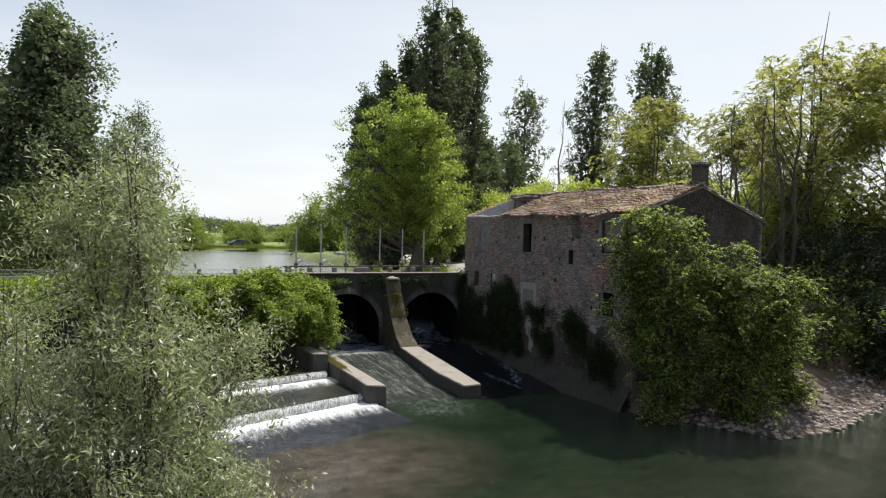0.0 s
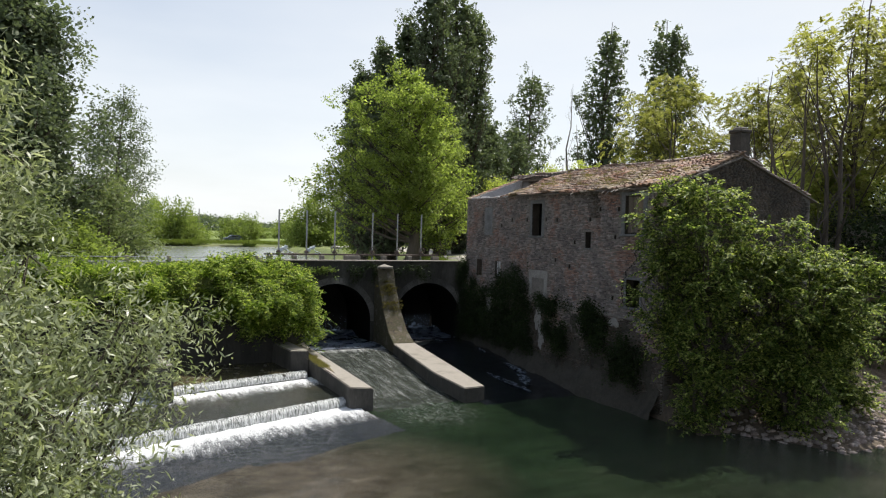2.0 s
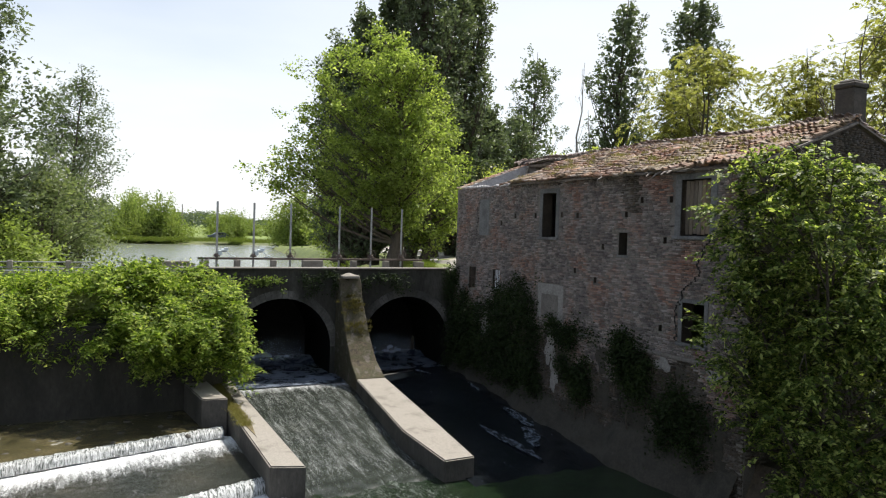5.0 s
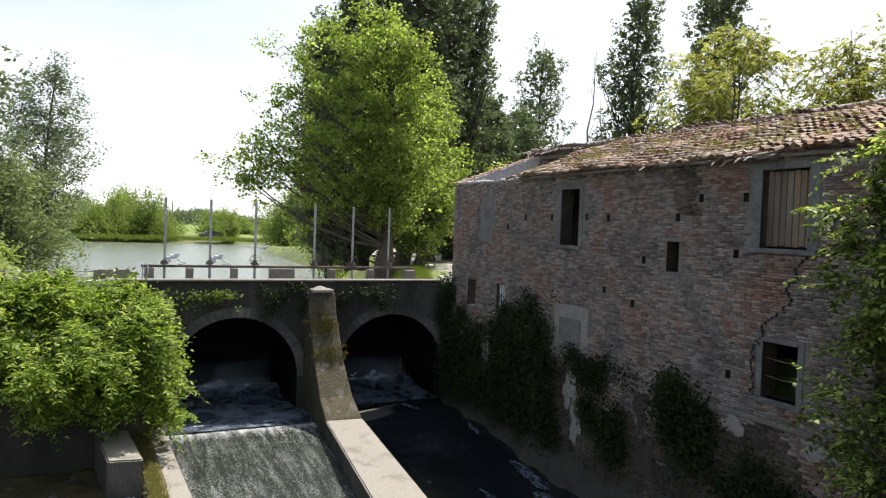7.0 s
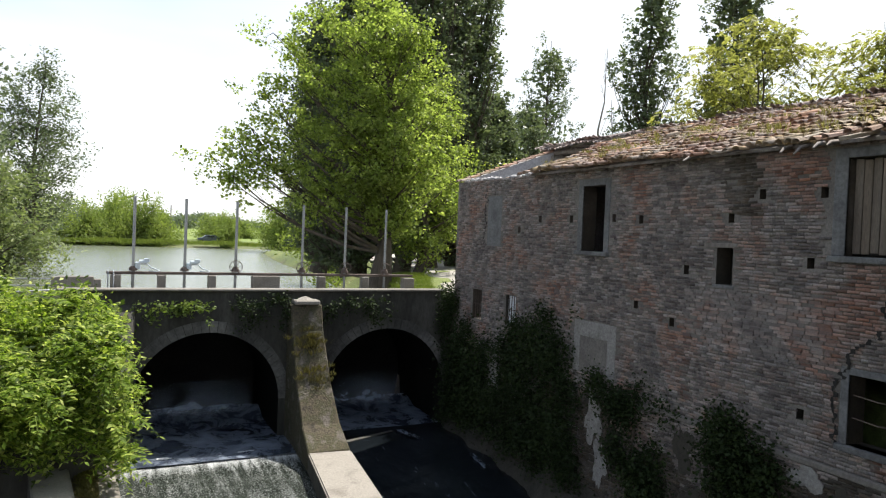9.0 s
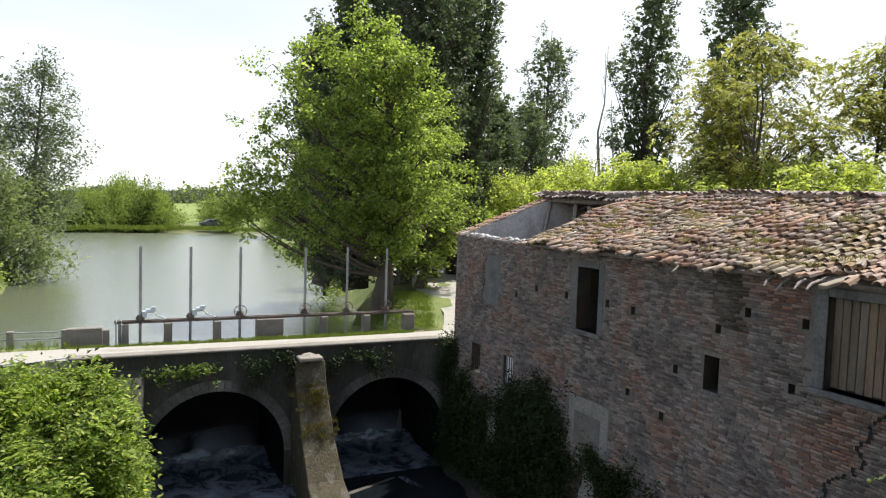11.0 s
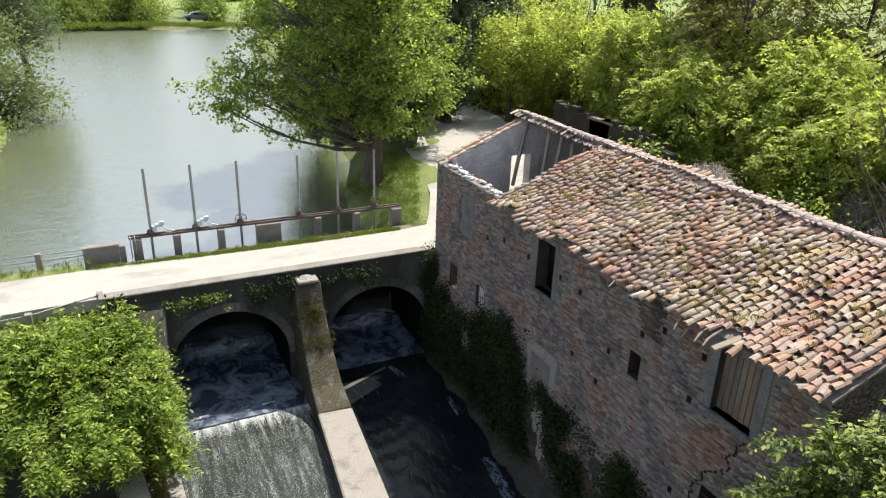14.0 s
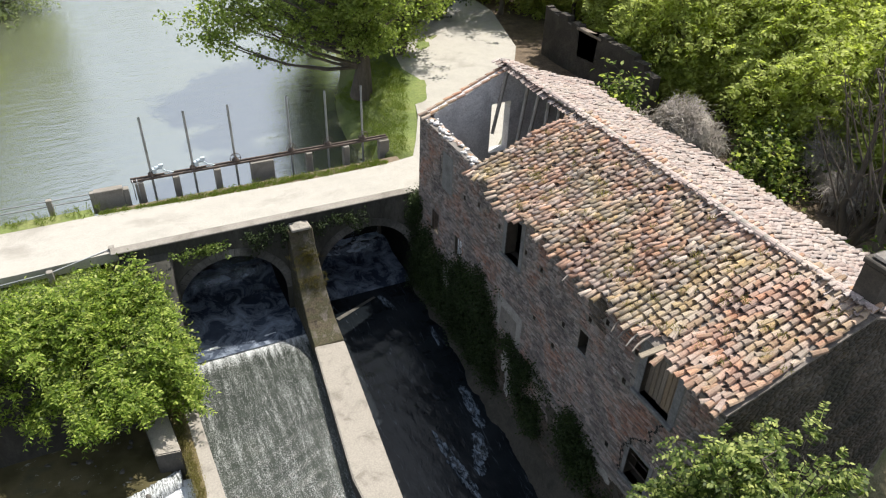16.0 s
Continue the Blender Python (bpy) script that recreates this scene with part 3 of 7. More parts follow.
def build_ground():
    xs, ys = spaced(-2600, -30, 70, 2600, 0.75, 26), spaced(-900, -12, 82, 3200, 0.75, 34)
    gx, gy = np.meshgrid(xs, ys)
    v = np.stack([gx, gy, ground_height(gx, gy)], -1).reshape(-1, 3)
    w = len(xs)
    i, j = np.meshgrid(np.arange(len(ys) - 1), np.arange(w - 1), indexing="ij")
    k = i * w + j
    f = np.stack([k, k + 1, k + w + 1, k + w], -1).reshape(-1, 4)
    g = sheet("ground", v, f, GROUND, None, "", True)
    tagged(g, "earth and meadow banks round the river and pond", "ground", "", "structure")


def make_ground_material():
    m, nd, lk, bsdf = nodes_of("ground_cover")
    co = object_coords(nd, lk)
    grass = ramp(nd, lk, noise_tex(nd, lk, 0.25, 5, co), [(0.3, (0.08, 0.11, 0.03)), (0.55, (0.135, 0.17, 0.045)), (0.75, (0.20, 0.20, 0.075))])
    soil = ramp(nd, lk, noise_tex(nd, lk, 0.9, 6, co, 0.7), [(0.3, (0.05, 0.037, 0.026)), (0.55, (0.12, 0.092, 0.066)), (0.75, (0.22, 0.18, 0.14))])
    sep = nd.new("ShaderNodeSeparateXYZ")
    lk.new(co, sep.inputs[0])
    patch = noise_tex(nd, lk, 0.5, 4, co)
    high = math_node(nd, lk, 'ADD', sep.outputs[2], math_node(nd, lk, 'MULTIPLY', patch, 1.6))
    cover = nd.new("ShaderNodeMapRange")
    cover.inputs[1].default_value, cover.inputs[2].default_value = 2.2, 3.6
    lk.new(high, cover.inputs[0])
    col = mix_rgb(nd, lk, cover.outputs[0], soil, grass)
    litter = ramp(nd, lk, noise_tex(nd, lk, 1.6, 6, co, 0.75), [(0.3, (0.05, 0.035, 0.022)), (0.55, (0.12, 0.085, 0.055)), (0.75, (0.20, 0.15, 0.10))])
    east = nd.new("ShaderNodeMapRange")
    east.inputs[1].default_value, east.inputs[2].default_value = 27.5, 30.0
    lk.new(math_node(nd, lk, 'ADD', sep.outputs[0], math_node(nd, lk, 'MULTIPLY', patch, 2.0)), east.inputs[0])
    near = nd.new("ShaderNodeMapRange")
    near.inputs[1].default_value, near.inputs[2].default_value, near.inputs[3].default_value, near.inputs[4].default_value = 66.0, 72.0, 1.0, 0.0
    lk.new(sep.outputs[1], near.inputs[0])
    col = mix_rgb(nd, lk, math_node(nd, lk, 'MULTIPLY', east.outputs[0], near.outputs[0]), col, litter)
    crop = ramp(nd, lk, noise_tex(nd, lk, 0.05, 4, object_coords(nd, lk, (0.3, 1, 1))), [(0.35, (0.13, 0.185, 0.036)), (0.65, (0.19, 0.24, 0.055))])
    field = nd.new("ShaderNodeMapRange")
    field.inputs[1].default_value, field.inputs[2].default_value = 168.0, 176.0
    lk.new(math_node(nd, lk, 'ADD', sep.outputs[1], math_node(nd, lk, 'MULTIPLY', patch, 4.0)), field.inputs[0])
    col = mix_rgb(nd, lk, field.outputs[0], col, crop)
    fine = noise_tex(nd, lk, 9, 6, co, 0.75)
    col = mix_rgb(nd, lk, 1.0, col, ramp(nd, lk, fine, [(0.3, (0.55,) * 3), (0.7, (1.3,) * 3)]), 'MULTIPLY')
    lk.new(col, bsdf.inputs["Base Color"])
    bsdf.inputs["Roughness"].default_value = 0.95
    bump(nd, lk, bsdf, fine, 0.7, 0.06)
    return m


GROUND = make_ground_material()
build_ground()


def water_sheet(name, x0, x1, y0, y1, step, height, mat, label, category="water", kind="structure", mask=None):
    """A rippled sheet of water; height(x, y) gives its level."""
    xs, ys = np.linspace(x0, x1, max(2, int((x1 - x0) / step) + 1)), np.linspace(y0, y1, max(2, int((y1 - y0) / step) + 1))
    gx, gy = np.meshgrid(xs, ys)
    gz = height(gx, gy)
    w = len(xs)
    i, j = np.meshgrid(np.arange(len(ys) - 1), np.arange(w - 1), indexing="ij")
    k = (i * w + j).ravel()
    f = np.stack([k, k + 1, k + w + 1, k + w], -1)
    if mask is not None:
        f = f[mask(gx, gy).ravel()[k]]
    return tagged(sheet(name, np.stack([gx, gy, gz], -1).reshape(-1, 3), f, mat, None, "", True), label, category, "", kind)


def wavelets(x, y, a, s):
    return a * (np.sin(s * (x * 0.9 + y * 0.5) + 2 * np.sin(0.31 * s * y)) + np.sin(s * (1.7 * y - 0.6 * x) + 1.3 * np.sin(0.4 * s * x)) + 0.6 * np.sin(s * 2.3 * (x + 0.3 * y)))


def lip_line(x, ends):
    """y of a weir's lip at x."""
    (xa, ya), (xb, yb) = ends
    return ya + (x - xa) * (yb - ya) / (xb - xa)


LIP_LOW = ((9.75, 26.9), (2.26, 24.3))
LIP_HIGH = ((8.5, 30.3), (1.6, 28.45))


def river_level(x, y):
    foam = np.clip(1 - np.hypot((x - 12.3) / 3.0, (y - 26.5) / 3.0), 0, 1) + np.clip(1 - np.abs(y - lip_line(x, LIP_LOW) + 1.4) / 2.2, 0, 1) * (x < 10.2)
    return RIVER_Z + wavelets(x, y, 0.006, 2.6) + foam * wavelets(x, y, 0.02, 6.0)


def river_water():
    """Murky green river, with streaks of spent foam under the chute."""
    m, nd, lk, bsdf = nodes_of("river_water")
    co = object_coords(nd, lk)
    body = ramp(nd, lk, noise_tex(nd, lk, 0.3, 4, co), [(0.35, (0.012, 0.026, 0.010)), (0.55, (0.021, 0.041, 0.017)), (0.75, (0.034, 0.048, 0.024))])
    shoal = noise_tex(nd, lk, 1.1, 5, co, 0.65)
    sep = nd.new("ShaderNodeSeparateXYZ")
    lk.new(co, sep.inputs[0])
    dx = math_node(nd, lk, 'DIVIDE', math_node(nd, lk, 'SUBTRACT', sep.outputs[0], 12.2), 2.4)
    dy = math_node(nd, lk, 'DIVIDE', math_node(nd, lk, 'SUBTRACT', sep.outputs[1], 25.6), 3.2)
    r2 = math_node(nd, lk, 'ADD', math_node(nd, lk, 'MULTIPLY', dx, dx), math_node(nd, lk, 'MULTIPLY', dy, dy))
    near = nd.new("ShaderNodeMapRange")
    near.inputs[1].default_value, near.inputs[2].default_value, near.inputs[3].default_value, near.inputs[4].default_value = 0.1, 1.9, 0.04, -0.4
    lk.new(r2, near.inputs[0])
    sx = math_node(nd, lk, 'DIVIDE', math_node(nd, lk, 'SUBTRACT', sep.outputs[0], 4.0), 6.6)
    sy = math_node(nd, lk, 'DIVIDE', math_node(nd, lk, 'SUBTRACT', sep.outputs[1], 20.2), 4.4)
    s2 = math_node(nd, lk, 'ADD', math_node(nd, lk, 'ADD', math_node(nd, lk, 'MULTIPLY', sx, sx), math_node(nd, lk, 'MULTIPLY', sy, sy)), math_node(nd, lk, 'MULTIPLY', shoal, 0.8))
    shallow = nd.new("ShaderNodeMapRange")
    shallow.inputs[1].default_value, shallow.inputs[2].default_value, shallow.inputs[3].default_value, shallow.inputs[4].default_value = 0.7, 1.9, 1.0, 0.0
    lk.new(s2, shallow.inputs[0])
    reach = nd.new("ShaderNodeMapRange")
    reach.inputs[1].default_value, reach.inputs[2].default_value, reach.inputs[3].default_value, reach.inputs[4].default_value = 20.5, 13.5, 0.0, 0.22
    lk.new(math_node(nd, lk, 'ADD', sep.outputs[1], math_node(nd, lk, 'MULTIPLY', shoal, 3.0)), reach.inputs[0])
    bed = math_node(nd, lk, 'MAXIMUM', shallow.outputs[0], reach.outputs[0])
    body = mix_rgb(nd, lk, bed, body, ramp(nd, lk, shoal, [(0.35, (0.06, 0.052, 0.034)), (0.55, (0.135, 0.112, 0.08)), (0.75, (0.20, 0.17, 0.125))]))
    fo = ramp(nd, lk, math_node(nd, lk, 'ADD', noise_tex(nd, lk, 7.0, 6, object_coords(nd, lk, (1.5, 0.6, 1)), 0.75, 0.8), near.outputs[0]), [(0.50, (0, 0, 0)), (0.86, (0.7, 0.7, 0.7))])
    lk.new(mix_rgb(nd, lk, fo, body, (0.55, 0.58, 0.56)), bsdf.inputs["Base Color"])
    bsdf.inputs["Roughness"].default_value = 0.06
    bsdf.inputs["IOR"].default_value = 1.33
    bump(nd, lk, bsdf, noise_tex(nd, lk, 1.8, 9, object_coords(nd, lk, (0.7, 1.4, 1)), 0.78, 0.8), 1.0, 0.4)
    return m


RIVER = river_water()
water_sheet("river", -70, 130, -62, 34, 1.5, river_level, RIVER, "murky green river with small ripples below the weir")
water_sheet("pond", -62, 40, 40.36, 138, 0.9, lambda x, y: LAKE_Z + wavelets(x, y, 0.006, 1.9), LAKE, "wide calm grey-green pond above the dam")


# ---- weirs, chute and their walls ----
def weir_drop(name, ends, top, bottom, x0, x1, label):
    """A thin sheet of water falling over a lip, with teeth of white water."""
    xs = np.arange(x0, x1, 0.05)
    fall = bottom - top
    prof = [(-0.30, 0.02), (-0.12, 0.015), (0.0, 0.0), (0.05, 0.12 * fall), (0.09, 0.4 * fall), (0.12, 0.7 * fall), (0.16, fall)]
    rng = np.random.default_rng(3)
    jit = rng.normal(size=(len(xs), len(prof))) * 0.012
    v = np.array([[(x, lip_line(x, ends) - d + jit[i, k], top + dz + jit[i, k] * 0.5) for k, (d, dz) in enumerate(prof)] for i, x in enumerate(xs)])
    n = len(prof)
    i, k = np.meshgrid(np.arange(len(xs) - 1), np.arange(n - 1), indexing="ij")
    q = i * n + k
    f = np.stack([q, q + 1, q + n + 1, q + n], -1).reshape(-1, 4)
    return tagged(sheet(name, v.reshape(-1, 3), f, FALL, None, "", True), label, "water", "", "structure")


FALL = water("falling_water", [(0.4, (0.05, 0.056, 0.05)), (0.7, (0.12, 0.13, 0.12))], 1.0, 0.8, 12.0, 0.15, (3, 1, 0.4), (15.0, 0.42, 0.66, (2.0, 0.3, 0.3)), (0.8, 0.82, 0.83))
weir_drop("weir_fall", LIP_LOW, 0.37, 0.15, -3.0, 9.95, "thin curtain of water over the lower weir")
weir_drop("weir_fall", LIP_HIGH, 0.62, 0.44, -3.0, 9.3, "thin curtain of water over the upper weir")
water_sheet("upper_pool", -20, 9.0, 27, 33.4, 0.12, lambda x, y: 0.61 + wavelets(x, y, 0.006, 5), POOL, "shallow brown pool above the upper weir", mask=lambda x, y: y > lip_line(x, LIP_HIGH) + 0.05)

def foam_band(name, ends, base, white, reach, scale):
    """Water that is white close under a weir's lip and breaks up into flecks further down."""
    (xa, ya), (xb, yb) = ends
    k = (yb - ya) / (xb - xa)
    m, nd, lk, bsdf = nodes_of(name)
    co = object_coords(nd, lk)
    sep = nd.new("ShaderNodeSeparateXYZ")
    lk.new(co, sep.inputs[0])
    d = math_node(nd, lk, 'SUBTRACT', math_node(nd, lk, 'ADD', math_node(nd, lk, 'MULTIPLY', sep.outputs[0], k), ya - k * xa), sep.outputs[1])
    fade = nd.new("ShaderNodeMapRange")
    fade.inputs[1].default_value, fade.inputs[2].default_value, fade.inputs[3].default_value, fade.inputs[4].default_value = white, reach, 0.40, -0.10
    lk.new(math_node(nd, lk, 'ADD', d, math_node(nd, lk, 'MULTIPLY', noise_tex(nd, lk, 1.3, 3, co), 0.9)), fade.inputs[0])
    streaky = object_coords(nd, lk, (1.9, 0.5, 1))
    long = noise_tex(nd, lk, 2.6, 5, object_coords(nd, lk, (2.6, 0.4, 1)), 0.65, 0.4)
    mixed = math_node(nd, lk, 'ADD', math_node(nd, lk, 'MULTIPLY', noise_tex(nd, lk, scale, 6, streaky, 0.75, 0.5), 0.55), math_node(nd, lk, 'MULTIPLY', long, 0.45))
    f = math_node(nd, lk, 'ADD', mixed, fade.outputs[0])
    fo = ramp(nd, lk, f, [(0.47, (0, 0, 0)), (0.60, (0.28, 0.29, 0.31)), (0.78, (1, 1, 1))])
    body = ramp(nd, lk, noise_tex(nd, lk, 0.5, 3, co), base)
    lk.new(mix_rgb(nd, lk, fo, body, (0.84, 0.86, 0.88)), bsdf.inputs["Base Color"])
    lk.new(math_node(nd, lk, 'ADD', math_node(nd, lk, 'MULTIPLY', fo, 0.5), 0.1), bsdf.inputs["Roughness"])
    bsdf.inputs["IOR"].default_value = 1.33
    bump(nd, lk, bsdf, f, 1.0, 0.09)
    return m


FOAM_HIGH = foam_band("upper_white_water", LIP_HIGH, [(0.35, (0.022, 0.026, 0.022)), (0.6, (0.04, 0.04, 0.03)), (0.8, (0.075, 0.062, 0.038))], 0.25, 2.2, 17.0)
FOAM_LOW = foam_band("lower_white_water", LIP_LOW, [(0.35, (0.020, 0.024, 0.030)), (0.6, (0.034, 0.037, 0.043)), (0.8, (0.06, 0.054, 0.046))], 0.3, 2.6, 17.0)
water_sheet("middle_pool", -20, 10.0, 22.5, 31.2, 0.07, lambda x, y: 0.36 + 0.04 * np.clip(1 - (lip_line(x, LIP_HIGH) - y) / 2.2, 0, 1) + 0.008 * np.abs(wavelets(x, y, 1.0, 9)) * np.clip(1.3 - 0.6 * (lip_line(x, LIP_HIGH) - y), 0.15, 1), FOAM_HIGH,
            "foaming pool between the two weirs", mask=lambda x, y: (y > lip_line(x, LIP_LOW) + 0.05) & (y < lip_line(x, LIP_HIGH) + 0.02))
water_sheet("lower_foam", -20, 10.9, 18, 27.2, 0.07, lambda x, y: 0.075 + 0.06 * np.clip(1 - (lip_line(x, LIP_LOW) - y) / 3.2, 0, 1) + 0.014 * np.abs(wavelets(x, y, 1.0, 8)) * np.clip(1.4 - 0.45 * (lip_line(x, LIP_LOW) - y), 0.08, 1) - 0.03 * np.clip(lip_line(x, LIP_LOW) - 2.6 - y, 0, 3), FOAM_LOW,
            "white broken water racing below the lower weir", mask=lambda x, y: (y < lip_line(x, LIP_LOW) - 0.12) & (y > lip_line(x, LIP_LOW) - 4.3 - 0.4 * np.sin(x * 0.9)) & (x < 9.85 + 0.20 * (26.6 - y)))


def wedge_wall(bm, plan, tops, foot):
    """An upright wall from a four-cornered plan, each corner with its own top."""
    lo = [bm.verts.new((x, y, foot)) for x, y in plan]
    hi = [bm.verts.new((x, y, z)) for (x, y), z in zip(plan, tops)]
    n = len(plan)
    bm.faces.new(lo[::-1])
    bm.faces.new(hi)
    for i in range(n):
        bm.faces.new((lo[i], lo[(i + 1) % n], hi[(i + 1) % n], hi[i]))
    return bm


def dam_wall(name, plan, tops, foot, mat, label, bevel=0.03):
    bm = wedge_wall(bmesh.new(), plan, tops, foot)
    soften(bm, bevel, 2)
    bm.normal_update()
    # upright faces take the second colour, with damp and their shade painted in
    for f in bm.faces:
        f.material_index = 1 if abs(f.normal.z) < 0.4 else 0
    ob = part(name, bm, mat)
    ob.data.materials.append(SHADED_WALL if mat is SHADED_WALL else DAMP_SHADED_CONCRETE)
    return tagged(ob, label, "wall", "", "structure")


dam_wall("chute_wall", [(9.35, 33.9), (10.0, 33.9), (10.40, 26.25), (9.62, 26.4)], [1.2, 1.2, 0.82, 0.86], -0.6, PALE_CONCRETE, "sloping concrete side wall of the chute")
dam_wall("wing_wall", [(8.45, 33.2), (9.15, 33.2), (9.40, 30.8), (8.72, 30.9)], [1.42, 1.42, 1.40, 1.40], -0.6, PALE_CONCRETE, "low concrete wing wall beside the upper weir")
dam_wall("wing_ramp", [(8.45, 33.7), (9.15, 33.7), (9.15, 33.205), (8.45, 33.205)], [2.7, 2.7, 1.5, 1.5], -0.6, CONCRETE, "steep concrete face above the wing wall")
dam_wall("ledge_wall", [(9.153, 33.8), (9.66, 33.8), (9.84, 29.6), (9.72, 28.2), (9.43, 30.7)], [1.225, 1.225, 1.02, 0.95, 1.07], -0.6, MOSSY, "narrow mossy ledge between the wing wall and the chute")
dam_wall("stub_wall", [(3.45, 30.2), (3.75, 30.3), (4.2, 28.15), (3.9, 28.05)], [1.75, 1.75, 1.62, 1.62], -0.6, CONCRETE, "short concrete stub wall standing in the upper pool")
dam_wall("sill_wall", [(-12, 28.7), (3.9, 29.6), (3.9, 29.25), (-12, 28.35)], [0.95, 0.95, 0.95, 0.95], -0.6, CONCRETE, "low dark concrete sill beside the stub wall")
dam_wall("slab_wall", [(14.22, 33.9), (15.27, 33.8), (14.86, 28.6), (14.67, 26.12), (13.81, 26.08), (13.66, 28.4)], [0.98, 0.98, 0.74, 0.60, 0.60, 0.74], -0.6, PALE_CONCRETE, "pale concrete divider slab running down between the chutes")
dam_wall("retaining_wall", [(-40, 33.6), (8.9, 33.6), (8.9, 33.0), (-40, 32.4)], [3.4, 3.4, 3.2, 3.2], -0.8, SHADED_WALL, "retaining wall under the brambles, its shade put into the colour")
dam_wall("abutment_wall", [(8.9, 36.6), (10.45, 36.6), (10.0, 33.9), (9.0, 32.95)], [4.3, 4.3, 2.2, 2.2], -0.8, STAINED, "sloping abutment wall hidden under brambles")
dam_wall("channel_sill", [(15.4, 35.32), (17.2, 36.05), (17.3, 35.92), (15.5, 35.12)], [0.735, 0.705, 0.705, 0.735], -0.4, DAMP_SHADED_CONCRETE, "thin mossy sill crossing the right-hand channel")


def chute_level(x, y):
    t = np.clip((y - 26.0) / 9.9, 0, 1)
    return 0.06 + 0.62 * t**1.15 - 0.07 * np.clip(26.7 - y, 0, 2) + wavelets(x, y, 0.004, 7) * (1 + 2.5 * np.clip(27.5 - y, 0, 1)) + 0.02 * np.exp(-((y - 35.9) / 0.35) ** 2)


# light sheet stops at the bridge's shadow edge; dark churn colour paints the shade
water_sheet("chute_water", 9.6, 14.4, 25.4, 36.3, 0.07, chute_level, CHUTE, "shallow water racing down the sunlit chute", mask=lambda x, y: (x > 9.7 + 0.02 * (34 - y)) & (y < 35.45 + 0.12 * np.sin(3 * x) - 0.06 * np.abs(x - 11.5)))
water_sheet("side_channel_water", 14.4, 19.3, 25.4, 36.4, 0.09, lambda x, y: 0.04 + 0.66 * np.clip((y - 25.5) / 9.5, 0, 1) + wavelets(x, y, 0.003, 6), RACE, "water running past the mill wall, coloured for the mill's shade")
water_sheet("mill_race_water", 9.9, 19.0, 35.0, 41.0, 0.06, lambda x, y: 0.66 + 0.015 * wavelets(x, y, 1.0, 4.5) * np.clip((y - 36.8) / 2, 0.2, 1) + 0.25 * np.exp(-((y - 39.3) / 0.5) ** 2), CHURN, "churning water under the bridge arches, coloured for their shade")
WISP = water("wisp_of_foam", [(0.4, (0.006, 0.009, 0.012)), (0.7, (0.012, 0.015, 0.019))], 0.6, 0.8, 5.0, 0.2, None, (9.0, 0.45, 0.95, (1.3, 0.45, 1)), (0.40, 0.50, 0.62))


def wisp(x0, y0, x1, y1, width):
    """A spindle of broken white water lying along the current."""
    level = lambda x, y: 0.075 + 0.66 * np.clip((y - 25.5) / 9.5, 0, 1) + wavelets(x, y, 0.012, 9)
    mx, my, half = (x0 + x1) / 2, (y0 + y1) / 2, abs(y1 - y0) / 2
    lean = (x1 - x0) / (y1 - y0)
    water_sheet("wall_foam", min(x0, x1) - 0.5, max(x0, x1) + 0.5, min(y0, y1) - 0.2, max(y0, y1) + 0.2, 0.05, level, WISP, "white wisp of foam beside the mill wall",
                mask=lambda x, y: ((x - mx - lean * (y - my)) / width) ** 2 + ((y - my) / half) ** 2 + 0.45 * np.sin(9 * x + 5 * y) * np.sin(4 * y - 3 * x) < 1)


wisp(18.35, 30.8, 18.05, 28.6, 0.2)
wisp(18.0, 28.9, 17.3, 27.3, 0.24)
wisp(18.5, 33.6, 18.35, 32.6, 0.09)
wisp(16.6, 29.2, 16.9, 26.6, 0.16)
wisp(17.35, 35.9, 17.6, 34.9, 0.14)


# ---- bridge ----
FACE_Y, BACK_Y = 36.62, 40.22
ARCHES = ((12.22, 1.86), (17.2, 1.86))
SPRING = 1.68


